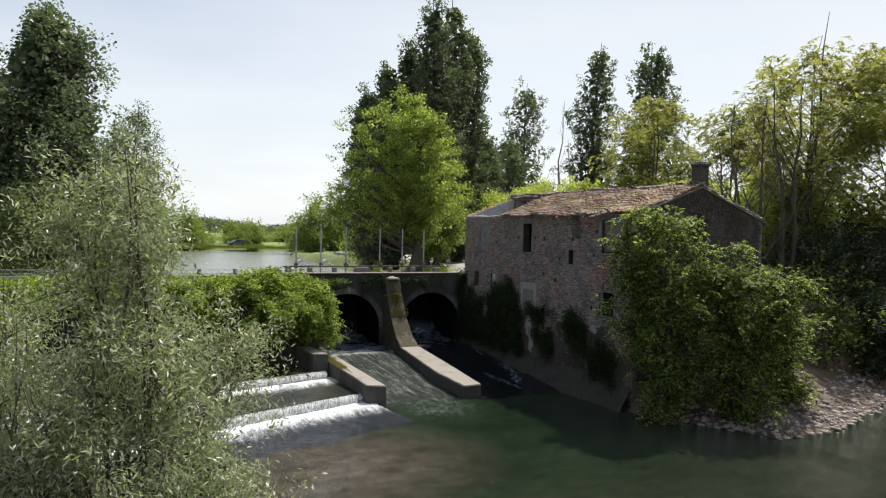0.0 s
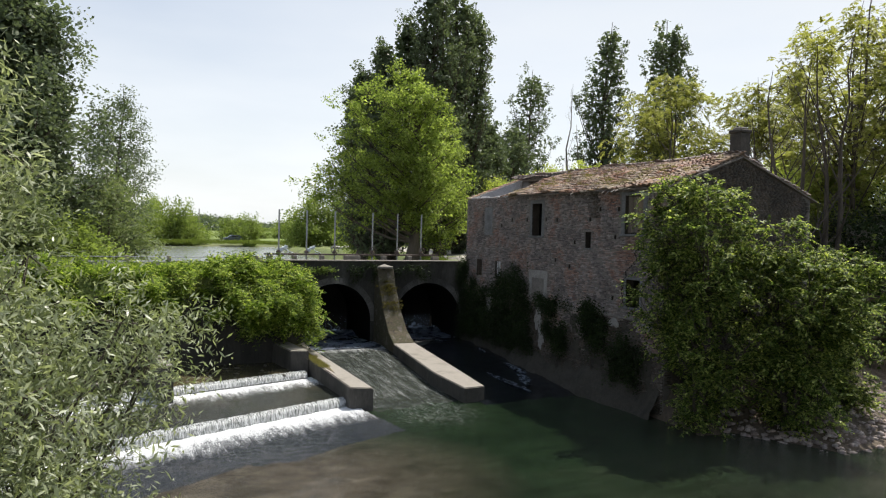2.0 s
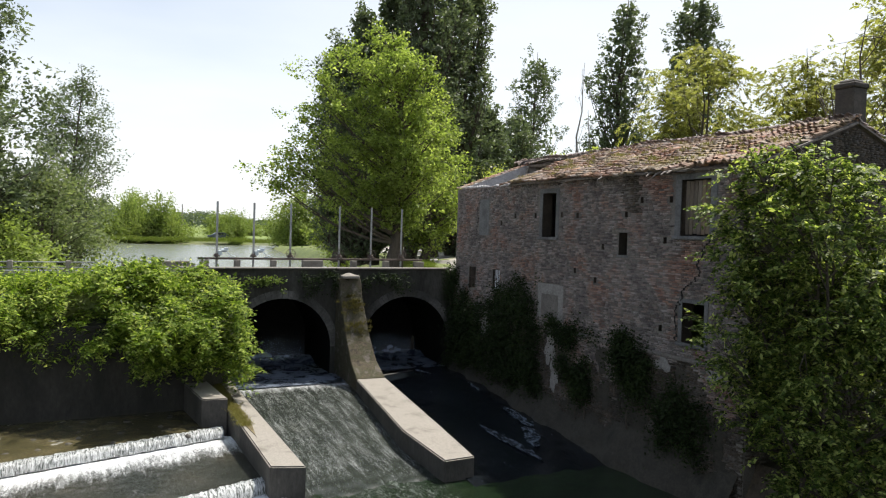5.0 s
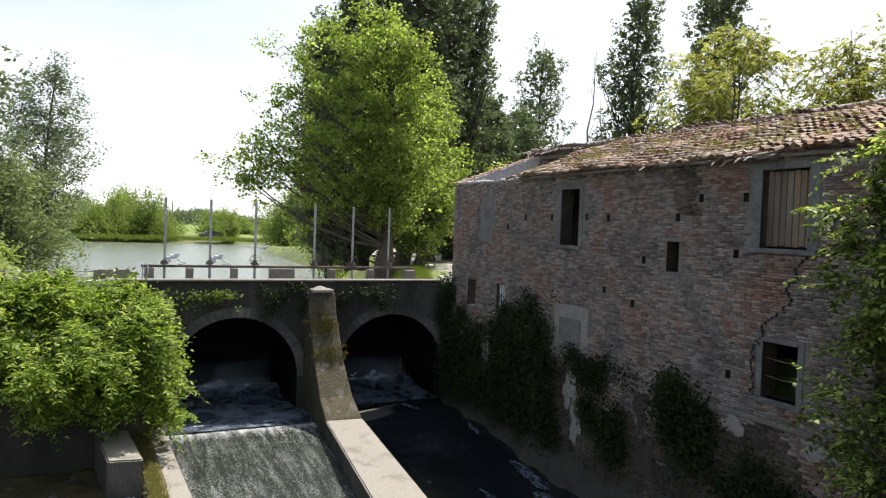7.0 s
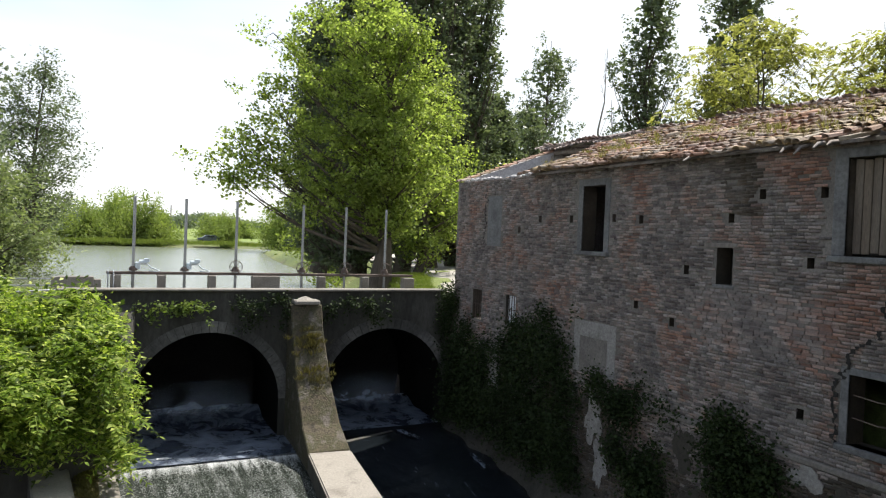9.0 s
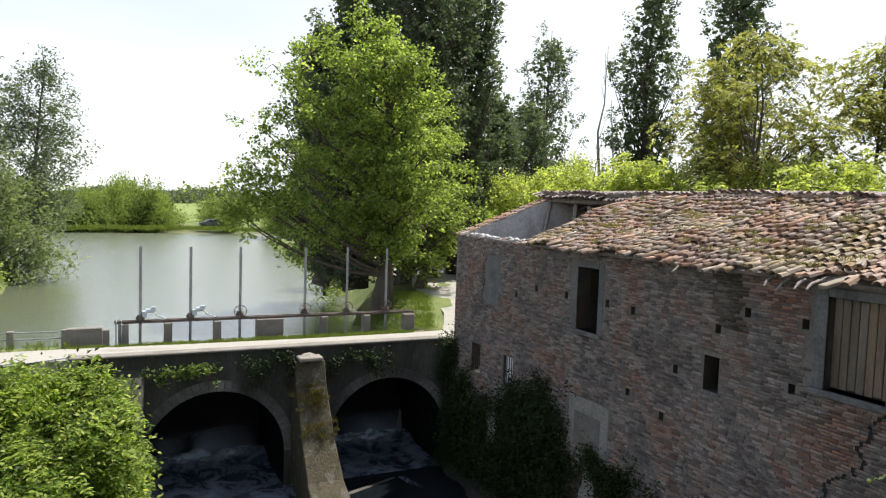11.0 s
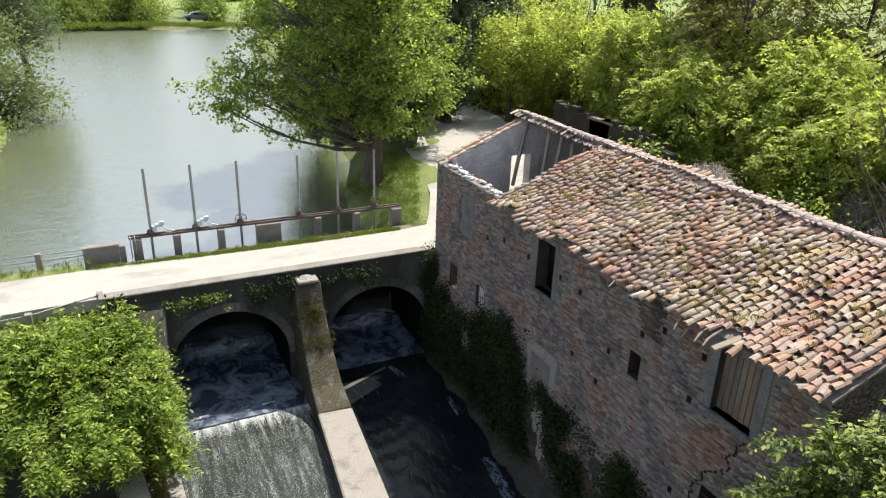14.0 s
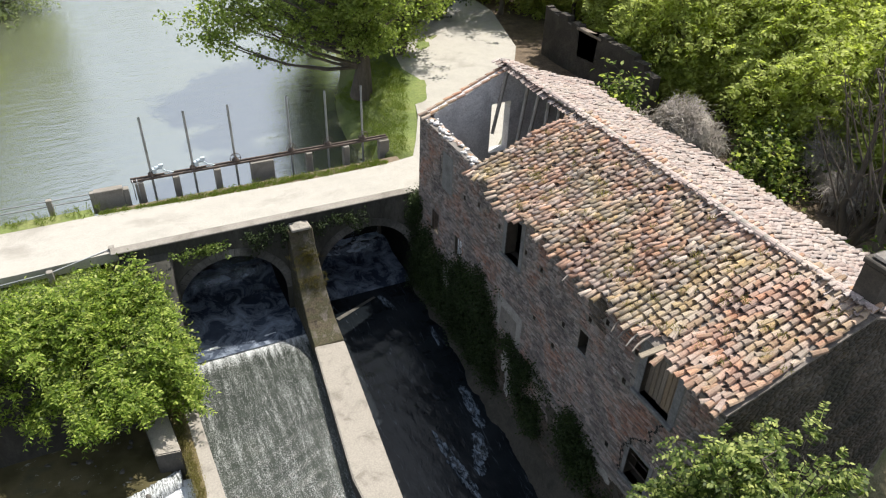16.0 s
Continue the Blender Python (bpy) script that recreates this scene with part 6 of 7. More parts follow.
hedge = tree("young_locust", (35.8, 43.5, 3.9), 6.0, 0.12, [(0.05, 0.8), (0.35, 1.9), (0.7, 1.9), (0.9, 1.2), (1.0, 0.3)], 42, 8, 5, 0.2, LEAF_YOUNG, "bushy young locust with yellow-green leaves behind the mill", "tree", seed=70, upsweep=0.9, bough=0.46, clump=(0.25, 0.25, 0.16), flat=0.55, aspect=0.5, outer=0.6, spray=(0.7, 5, 0.5), core=120, core_leaf=0.25, twigs=False, stems=3, group="young locusts")
hedge_b = tree("young_locust", (36.6, 34.2, 3.9), 5.5, 0.12, [(0.05, 1.0), (0.35, 2.1), (0.7, 2.0), (0.9, 1.2), (1.0, 0.3)], 42, 8, 5, 0.2, LEAF_YOUNG, "bushy young locust with yellow-green leaves behind the mill", "tree", seed=71, upsweep=0.9, bough=0.46, clump=(0.25, 0.25, 0.16), flat=0.55, aspect=0.5, outer=0.6, spray=(0.7, 5, 0.5), core=120, core_leaf=0.25, twigs=False, stems=3, group="young locusts")
rng = np.random.default_rng(7)
for k, (x, y) in enumerate(((34.3, 41.5), (34.6, 47.0), (35.4, 40.5), (37.5, 38), (35.8, 36.0), (38.5, 34.0), (36.6, 31.0), (35.4, 27.8), (36, 33), (40, 42), (40, 37.0), (40.5, 30), (41.5, 46), (43, 38.5), (38, 44.5), (46, 46), (40, 54), (37, 50), (36, 55.5), (33.8, 60), (34, 66), (38.5, 64), (43, 62), (42, 70), (36, 74))):
    m = pose(x + 1.2, y, 3.9, 0, 0, 67 * k) @ Matrix.Diagonal((1.1, 1.1, 1.18 + 0.16 * math.sin(k * 2.3), 1))
    copy_thing(hedge if k % 2 else hedge_b, m)
copy_thing(hedge, pose(33.7, 44.6, 3.9, 0, 0, 20) @ Matrix.Diagonal((0.5, 0.5, 0.5, 1)))
tree("broad_tree", (-4.5, 68, 3.6), 23, 0.6, [(0.03, 3.6), (0.2, 6.6), (0.5, 6.4), (0.75, 4.8), (0.92, 2.4), (1.0, 0.6)], 130, 11, 27, 0.36, LEAF_POPLAR, "large dense dark green tree on the pond bank", seed=81, bough=0.95, clump=0.45, base=0.05, outer=0.5, core=4500, core_leaf=0.9)
tree("broad_tree", (-18, 60, 3.6), 17, 0.5, [(0.03, 3.4), (0.3, 6.0), (0.6, 5.4), (0.85, 3.2), (1.0, 0.6)], 60, 10, 18, 0.46, LEAF_POPLAR, "large dense dark green tree on the pond bank", seed=82, bough=1.0, clump=0.45, base=0.05, outer=0.6)
tree("airy_tree", (4.2, 90, 2.8), 19.5, 0.3, [(0.15, 1), (0.35, 3.9), (0.6, 3.6), (0.85, 2.0), (1.0, 0.3)], 62, 8, 34, 0.25, LEAF_POPLAR, "slender airy tree with an open crown by the pond", seed=83, bough=0.7, clump=0.36, upsweep=0.8, base=0.2)
tree("willow_bush", (2.6, 73, 2.5), 8.0, 0.25, [(0.02, 3.2), (0.3, 4.4), (0.6, 4.0), (0.85, 2.4), (1.0, 0.6)], 70, 10, 21, 0.34, LEAF_SALLOW, "rounded grey-green willow bush overhanging the pond", "bush", seed=84, bough=0.8, clump=0.4, base=0.02, stems=4, aspect=0.4)
tree("willow_bush", (-4.5, 62, 2.9), 7.0, 0.25, [(0.02, 3.2), (0.3, 4.0), (0.6, 3.6), (0.85, 2.2), (1.0, 0.6)], 60, 10, 20, 0.34, LEAF_SALLOW, "rounded grey-green willow bush overhanging the pond", "bush", seed=85, bough=0.8, clump=0.4, base=0.02, stems=4, aspect=0.4)
tree("sapling", (21.6, 59, 3.2), 5.2, 0.1, [(0.1, 0.8), (0.4, 2.0), (0.7, 1.8), (1.0, 0.3)], 26, 9, 22, 0.18, LEAF_PLANE, "small light green sapling at the pond edge", seed=86, bough=0.5, clump=0.28, stems=2)
tree("sapling", (24.5, 66, 3.0), 5.5, 0.1, [(0.1, 0.8), (0.4, 2.0), (0.7, 1.8), (1.0, 0.3)], 26, 9, 22, 0.18, LEAF_PLANE, "small light green sapling at the pond edge", seed=87, bough=0.5, clump=0.28, stems=2)
for k, (x, y, top) in enumerate(((42.6, 60, 21.5), (43.6, 60.5, 17.5))):
    tree("dead_poplar", (x, y, 4.1), top - 4.1, 0.2, [(0.2, 0.35), (0.6, 0.6), (1.0, 0.15)], 16, 3, 0, 0.2, LEAF_POPLAR, "bare dead poplar stem", "dead tree", DEAD_BARK, 88 + k, 2.5, 0.25, group="dead trees", base=0.3)
for k, (x, y, top) in enumerate(((29.2, 25.3, 14.2), (31.2, 24.2, 15.6), (30.2, 27.0, 12.5))):
    tree("dead_tree", (x, y, 3.4), top - 3.4, 0.24, [(0.25, 0.8), (0.6, 1.9), (0.85, 1.6), (1.0, 0.6)], 22, 7, 0, 0.2, LEAF_POPLAR, "bare dead tree with upright forked limbs", "dead tree", BARK, 100 + k, 1.3, 0.5, group="dead trees", base=0.25, stems=2)

# ---- river bank growth ----
tree("willow", (0.35, 13.5, 0.3), 8.3, 0.17, [(0.03, 1.5), (0.2, 2.2), (0.42, 2.2), (0.54, 1.5), (0.66, 0.75), (0.85, 0.45), (1.0, 0.15)], 74, 14, 62, 0.125, LEAF_WILLOW, "silvery green young willow on the river bank", seed=91, upsweep=1.3, bough=0.34, clump=0.17, aspect=0.24, hang=0.7, stems=5, flat=1.5, base=0.05, lean=(-0.5, -0.3),
     extra=[(2.8, 15.4, 4.6), (2.8, 15.2, 4.9), (2.5, 14.9, 4.2), (2.2, 14.6, 4.8), (2.0, 14.4, 3.2), (2.1, 15.2, 3.9)])
tree("willow", (-1.9, 17.0, 0.6), 5.6, 0.17, [(0.04, 1.4), (0.3, 2.3), (0.6, 2.1), (0.85, 1.2), (1.0, 0.25)], 50, 12, 54, 0.125, LEAF_WILLOW, "silvery green young willow on the river bank", seed=92, upsweep=1.3, bough=0.36, clump=0.18, aspect=0.24, hang=0.7, stems=5, flat=1.5, base=0.05)
tree("willow_shrub", (-1.6, 14.0, 0.6), 5.0, 0.1, [(0.04, 1.4), (0.4, 1.9), (0.75, 1.5), (1.0, 0.4)], 38, 11, 54, 0.125, LEAF_WILLOW, "low silvery willow shrub on the river bank", "bush", seed=93, upsweep=1.1, bough=0.34, clump=0.18, aspect=0.24, hang=0.6, stems=4, flat=1.4, base=0.03)
ELM = dict(upsweep=0.9, bough=0.34, clump=(0.13, 0.13, 0.08), aspect=0.6, flat=0.6, outer=0.25, spray=(0.42, 6, 0.3), core_leaf=0.16)
tree("elm_bush", (18.9, 19.9, 0.2), 8.4, 0.15, [(0.02, 0.6), (0.16, 0.9), (0.4, 1.25), (0.7, 1.2), (0.88, 0.8), (0.96, 0.5), (1.0, 0.2)], 62, 9, 7, 0.105, LEAF_BUSH, "tall dense elm bush against the mill corner", "bush", seed=95, stems=4, base=0.10, core=160,
     extra=[(17.9, 21.2, 7.5), (18.1, 21.1, 7.8), (17.8, 20.8, 5.6), (17.9, 21.1, 6.6), (18.5, 20.5, 8.2), (17.7, 21.0, 5.0), (17.8, 21.3, 7.0)], **ELM)
tree("elm_bush", (21.4, 18.7, 0.3), 6.3, 0.14, [(0.02, 0.6), (0.2, 0.9), (0.5, 1.25), (0.75, 1.1), (0.9, 0.7), (1.0, 0.2)], 54, 9, 7, 0.105, LEAF_BUSH, "tall dense elm bush on the river bank", "bush", seed=96, stems=4, base=0.12, core=140,
     extra=[(22.7, 17.1, 5.6), (22.8, 17.6, 5.2), (22.5, 18.8, 5.7), (21.0, 18.4, 6.7), (23.4, 18.5, 5.2)], **ELM)
tree("elm_bush", (23.9, 19.2, 0.8), 4.3, 0.13, [(0.02, 0.7), (0.3, 1.2), (0.65, 1.1), (0.88, 0.6), (1.0, 0.3)], 38, 9, 7, 0.105, LEAF_BUSH, "dense elm bush on the river bank", "bush", seed=97, stems=3, base=0.08, core=100, **ELM)
for k, (x, y, z, h, w) in enumerate(((31.0, 22.6, 1.6, 4.6, 2.2), (34.5, 24.0, 2.0, 5, 2.4), (28.0, 25.0, 2.8, 4, 1.9), (32.4, 32.4, 3.9, 2.3, 1.0), (33.6, 33.4, 3.9, 2.0, 1.0), (28.3, 37.4, 3.9, 3.9, 0.9))):
    tree("bank_bush", (x, y, z), h, 0.1, [(0.02, 0.8 * w), (0.4, w), (0.75, 0.8 * w), (1.0, 0.3)], 32, 9, 12, 0.21, LEAF_BUSH, "tangled bush on the shaded bank", "bush", seed=110 + k, bough=0.45, clump=0.24, stems=3, base=0.02)
for k, (x, y, z, h, w) in enumerate(((32.6, 24.4, 2.6, 5.2, 2.0), (36.0, 24.6, 2.8, 5.4, 2.4), (37.6, 25.6, 3.2, 5.0, 2.0), (43.5, 28.0, 3.6, 5.0, 2.4), (34.2, 21.8, 1.2, 3.6, 1.9))):
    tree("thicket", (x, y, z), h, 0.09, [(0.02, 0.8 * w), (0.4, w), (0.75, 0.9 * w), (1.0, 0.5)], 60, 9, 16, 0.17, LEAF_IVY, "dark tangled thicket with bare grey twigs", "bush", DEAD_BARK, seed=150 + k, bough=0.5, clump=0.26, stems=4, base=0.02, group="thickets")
def bare_dome(x, y, z, width, height, n, seed):
    """A leafless shrub: hundreds of thin arching twigs from a few stems, matted into a dome."""
    rng = np.random.default_rng(seed)
    t = thing("bare_shrub", (x, y, z), "matted dome of bare grey twigs behind the mill", "bush", "bare shrubs")
    twigs = []
    for _ in range(n):
        a, r = rng.uniform(0, 6.283), rng.uniform(0.1, 1) ** 0.6
        tip = np.array([x + width * r * math.cos(a), y + width * r * math.sin(a), z + height * math.sqrt(max(0.05, 1 - 0.8 * r * r)) * rng.uniform(0.55, 1.05)])
        root = np.array([x, y, z]) + rng.normal(size=3) * [0.25, 0.25, 0.02]
        mid = root * 0.45 + tip * 0.55 + [0, 0, 0.35 * height * r] + rng.normal(size=3) * 0.12
        end = tip + rng.normal(size=3) * [0.22, 0.22, 0.1] - [0, 0, 0.12 * r]
        twigs.append(tube_arrays([root, mid, tip, end], [0.017, 0.012, 0.008, 0.004], 3))
    tagged(sheet("twig_net", *merged(twigs), PALE_TWIG, t), kind="stuff")
    for k in range(4):
        tube("stem", [(x, y, z - 0.1), (x + 0.1 * math.cos(k * 1.7), y + 0.1 * math.sin(k * 1.7), z + 0.3 * height), (x + 0.35 * width * math.cos(k * 1.7), y + 0.35 * width * math.sin(k * 1.7), z + 0.7 * height)], [0.04, 0.03, 0.015], BARK, t, 6)
    return t


PALE_TWIG = surface("pale_twigs", [(0.3, (0.30, 0.265, 0.235)), (0.6, (0.46, 0.415, 0.37)), (0.8, (0.37, 0.33, 0.29))], 2.0, 20, 0.9, 0.3, 0.01)
for k, (x, y, w, h, n) in enumerate(((31.0, 36.0, 1.4, 2.9, 2200), (29.6, 37.2, 0.9, 2.2, 420), (31.8, 35.2, 1.0, 2.0, 420), (34.8, 31.6, 1.3, 2.6, 420), (35.6, 32.6, 1.2, 2.7, 380), (33.6, 29.8, 1.2, 2.2, 380))):
    bare_dome(x, y, 3.9, w, h, n, 120 + k)


def bramble_face(rng, n):
    """Clumps over the bank top and hanging down its face, thickest at the abutment."""
    x = np.where(rng.uniform(size=n) < 0.36, rng.uniform(6.6, 10.4, n), rng.uniform(-3.5, 8, n))
    big = np.clip((x - 5.4) / 2.6, 0, 1)
    t = rng.uniform(0, 1, n)
    lump = 0.3 * np.sin(x * 2.1) + 0.25 * np.sin(x * 4.7 + 1) + 0.2 * np.sin(x * 9.1)
    top = 4.3 + 0.28 * big * (x < 9.8) + lump * 0.3
    bottom = np.interp(x, [-5, 4.5, 6.6, 7.6, 8.6, 9.3, 9.7, 10.4], [2.3, 2.7, 2.2, 1.9, 2.3, 2.2, 1.7, 1.5]) + 0.6 * lump
    z = top - (top - bottom) * t**1.2
    y = 35.9 - (2.6 + 0.75 * big) * np.sqrt(np.clip(t * 1.5, 0, 1)) + 0.35 * np.sin(x * 1.7 + z * 1.3) + 0.3 * np.sin(x * 4.1 - z * 2.7) + rng.normal(size=n) * 0.22
    lim = 10.25 - 0.35 * np.abs(z - 3.2) * (z > 3.2) - 0.12 * np.abs(z - 3) + 0.1 * np.sin(z * 5)
    swell = np.sin(2.7 * x + 0.6) * np.sin(3.3 * z + 1.6 * x) + 0.6 * np.sin(5.9 * x - 4.1 * z)
    return np.c_[np.minimum(x, lim - np.abs(rng.normal(size=n)) * 0.2), y - 0.8 * swell, z + 0.34 * swell]


def bramble():
    # inner leaves take a darker colour to paint shade between the sprays
    ob = leafy_mass("bramble", bramble_face, 2200, 12, 0.2, 0.13, LEAF_BUSH, "bright green elder and bramble tumbling over the bank wall", "bush", (8.5, 34, 1.0), 201, 0.5, stalks=60, stalk_base=lambda c: np.array([min(c[0], 9.2), 34.6, max(0.8, c[2] - 1.6)]))
    rng = np.random.default_rng(212)
    base = bramble_face(rng, 5200)
    way = np.c_[rng.normal(size=5200) * 0.7, -0.75 - 0.4 * rng.uniform(size=5200), 0.35 + 0.5 * rng.normal(size=5200)]
    way[:, 2] += np.clip(base[:, 2] - 3.6, 0, 1) * 0.6
    way /= np.linalg.norm(way, axis=1, keepdims=True)
    sheet("spray", *spray_arrays(rng, base, way, 0.6, 6, 0.14), LEAF_BRAMBLE, ob, "long arching leafy spray")


bramble()


def bank_top(rng, n):
    x, y = rng.uniform(-9, 8.6, n), rng.uniform(33.3, 36.3, n)
    lump = np.sin(x * 1.9 + y) * np.sin(y * 2.3 - x * 0.7)
    return np.c_[x, y, 4.22 + 0.3 * rng.uniform(size=n) * (0.8 + 0.6 * lump) - 0.25 * (y > 35.7)]


leafy_mass("weeds", bank_top, 2600, 18, (0.2, 0.2, 0.1), 0.115, LEAF_BRAMBLE, "low weeds along the edge of the road", "weeds", (0, 35.5, 4.2), 202, 0.45, "stuff", 0.5, -0.2)


def on_facade(outline, bulge, holes=()):
    """Clumps inside an outline of (y, z) on the river wall, ragged at its edge and swelling in its middle."""
    lo, hi = np.min(outline, 0) - 0.3, np.max(outline, 0) + 0.3

    def f(rng, n):
        y, z = rng.uniform(lo[0], hi[0], n * 5), rng.uniform(lo[1], hi[1], n * 5)
        ragged = 0.16 * np.sin(5.3 * y + 2 * z) + 0.13 * np.sin(7.1 * z - 3.7 * y) + 0.1 * np.sin(17 * y) * np.sin(13 * z)
        d = edge_distance(y, z, outline) + ragged
        keep = (d < 0) & (rng.uniform(size=n * 5) < np.clip(-d * 4, 0.15, 1))
        for hy, hz, ry, rz in holes:
            keep &= np.hypot((y - hy) / ry, (z - hz) / rz) + ragged > 1
        y, z, d = y[keep][:n], z[keep][:n], d[keep][:n]
        lump = 0.6 + 0.4 * np.sin(3.1 * y + 1.3 * z) * np.sin(2.6 * z - y)
        return np.c_[FX - 0.07 - bulge * lump * np.clip(-d, 0, 0.5) * 2 * rng.uniform(0.2, 1, len(y)), y, z]
    return f


IVY = (
    ([(36.3, 0.8), (36.3, 3.4), (35.2, 3.9), (34.2, 3.5), (33.0, 3.9), (32.2, 4.4), (31.3, 4.7), (30.3, 4.6), (30.0, 3.6), (29.5, 3.2), (29.7, 2.5), (29.4, 1.7), (28.9, 1.1), (30.3, 0.75), (32.2, 1.0), (34.0, 0.9)], 2300, 0.34, ((33.45, 2.8, 0.34, 0.55), (29.3, 2.2, 0.4, 0.9)), "dark ivy spreading over the lower mill wall"),
    ([(29.3, 3.45), (28.3, 3.5), (27.2, 3.35), (27.5, 2.8), (28.2, 2.95), (28.8, 2.75)], 300, 0.22, (), "dark ivy hanging over the brick ledge"),
    ([(28.5, 2.5), (27.6, 2.6), (26.9, 1.9), (27.2, 1.2), (28.3, 1.4)], 330, 0.2, (), "dark ivy patch on the lower mill wall"),
    ([(26.3, 3.55), (24.9, 3.5), (24.6, 2.5), (25.4, 1.7), (26.0, 2.2)], 520, 0.24, (), "dark ivy patch below the brick ledge"),
    ([(24.8, 2.2), (23.2, 2.7), (22.6, 2.2), (22.9, 0.9), (24.4, 0.8)], 420, 0.2, (), "dark ivy patch low on the mill wall"),
    ([(36.45, 5.2), (35.9, 4.9), (35.7, 4.2), (36.0, 3.6), (36.45, 3.6)], 140, 0.3, (), "dark ivy tuft where the bridge meets the mill"),
)
for k, (outline, n, bulge, holes, label) in enumerate(IVY):
    foot = min(z for _, z in outline)
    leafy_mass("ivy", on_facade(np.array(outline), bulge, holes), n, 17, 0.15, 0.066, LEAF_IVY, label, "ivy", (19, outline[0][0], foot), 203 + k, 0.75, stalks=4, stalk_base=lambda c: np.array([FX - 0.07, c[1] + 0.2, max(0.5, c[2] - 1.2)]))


def on_bridge(x0, x1, z0, z1):
    def f(rng, n):
        x = rng.uniform(x0, x1, n)
        hang = np.clip(0.55 + 0.5 * np.sin(x * 5.1 + z0) * np.sin(x * 2.3 + 1) + 0.25 * np.sin(x * 13), 0.08, 1.2)
        z = z1 - (z1 - z0) * hang * rng.uniform(size=n) ** 1.3 + 0.05 * np.sin(x * 6)
        return np.c_[x + 0.12 * rng.normal(size=n), 36.42 - np.abs(rng.normal(size=n)) * 0.07, z]
    return f


leafy_mass("creeper", on_bridge(10.6, 12.2, 3.75, 4.25), 34, 14, 0.08, 0.1, LEAF_CREEPER, "bright creeper hanging from the bridge face", "creeper", (11.4, 36.5, 3.7), 207, 0.7)
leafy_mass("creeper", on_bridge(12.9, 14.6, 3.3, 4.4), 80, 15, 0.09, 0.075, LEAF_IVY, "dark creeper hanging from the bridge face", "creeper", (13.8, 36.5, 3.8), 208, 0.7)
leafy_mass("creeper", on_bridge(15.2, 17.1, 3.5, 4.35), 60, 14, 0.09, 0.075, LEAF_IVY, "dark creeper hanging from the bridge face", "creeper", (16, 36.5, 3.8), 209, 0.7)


def tufts(name, sampler, n, blades, height, mat, label, at, seed, spread=0.05, kind="stuff"):
    """Grass tufts: narrow blades fanning up from each root."""
    rng = np.random.default_rng(seed)
    roots = np.repeat(sampler(rng, n), blades, axis=0)
    m = len(roots)
    roots = roots + rng.normal(size=(m, 3)) * [spread, spread, 0]
    h = height * rng.uniform(0.5, 1.2, (m, 1))
    tip = roots + np.c_[rng.normal(size=(m, 2)) * 0.45, np.ones(m)] * h
    side = rng.normal(size=(m, 3)) * [1, 1, 0]
    side *= 0.012 / (np.linalg.norm(side, axis=1, keepdims=True) + 1e-9) * (0.6 + height)
    mid = roots * 0.45 + tip * 0.55 + [0, 0, 0.05 * height]
    v = np.stack([roots - side, mid - side, tip, mid + side], 1).reshape(-1, 3)
    return tagged(sheet(name, v, np.arange(4 * m).reshape(-1, 4), mat), label, "grass", "", kind)


def on_roof(rng, n):
    y, s = rng.uniform(22, 31.5, n), rng.uniform(0.3, 3.6, n)
    y = y + 0.3 * np.sin(s * 3)
    x = EX + s * 0.94
    return np.c_[x, y, EAVE + (x - EX) * SLOPE + 0.08]


tufts("roof_weeds", on_roof, 85, 26, 0.10, DRY_GRASS, "yellow-green weeds growing between the roof tiles", None, 301, 0.08)
for k, (x, y, n) in enumerate(((13.48, 38.4, 16), (14.75, 38.26, 20), (12.2, 39.3, 8))):
    tufts("road_tuft", lambda r, n: np.c_[x + r.normal(size=n) * 0.12, y + r.normal(size=n) * 0.05, np.full(n, 4.215)], n, 12, 0.05, GRASS, "tiny tuft of grass growing in the road", None, 320 + k)
tufts("verge_grass", lambda r, n: np.c_[r.uniform(8.5, 19.3, n), 39.85 + r.normal(size=n) * 0.14, np.full(n, 4.2)], 800, 14, 0.11, GRASS, "grass strip between the road and the sluice posts", None, 302)
tufts("verge_grass", lambda r, n: np.c_[r.uniform(-25, 8.5, n), 40.3 + r.normal(size=n) * 0.2, np.full(n, 4.2)], 520, 14, 0.18, GRASS, "grass strip between the road and the pond fence", None, 303)
tufts("verge_grass", lambda r, n: np.c_[r.uniform(-25, 8.6, n), 36.35 + r.normal(size=n) * 0.15, np.full(n, 4.22)], 520, 14, 0.2, GRASS, "grass strip along the front of the road", None, 304)


def lawn(rng, n):
    x, y = rng.uniform(19.4, 23.5, n * 3), rng.uniform(40.3, 51, n * 3)
    keep = (x < 20.0 + 0.42 * (y - 39.5)) & (x > 19.9 + 0.11 * (y - 43) * (y > 43))
    x, y = x[keep][:n], y[keep][:n]
    return np.c_[x, y, ground_height(x, y)]


tufts("lawn_grass", lawn, 1500, 12, 0.14, GRASS, "short bright grass on the bank by the tree", None, 305, 0.12)
def far_shore(rng, n):
    x = rng.uniform(-6, 35.5, n)
    y = np.interp(x, [-8, -2, 18, 36], [126, 134.4, 137.4, 134.6]) + rng.uniform(0.1, 2.2, n)
    return np.c_[x, y, np.maximum(LAKE_Z, ground_height(x, y)) - 0.05]


tufts("shore_reeds", far_shore, 1500, 10, 0.75, GRASS, "rank grass along the far shore of the pond", None, 308, 0.25)
tufts("buttress_grass", lambda r, n: (lambda y: np.c_[14.7 + r.normal(size=n) * 0.22, y, np.interp(y, [34.6, 35.3, 36.0], [1.47, 2.32, 3.62])])(np.where(r.uniform(size=n) < 0.6, 35.85 + r.normal(size=n) * 0.1, 35.45 + r.normal(size=n) * 0.12)), 70, 20, 0.15, MOSS, "mossy dry grass in pockets of the buttress", None, 306)
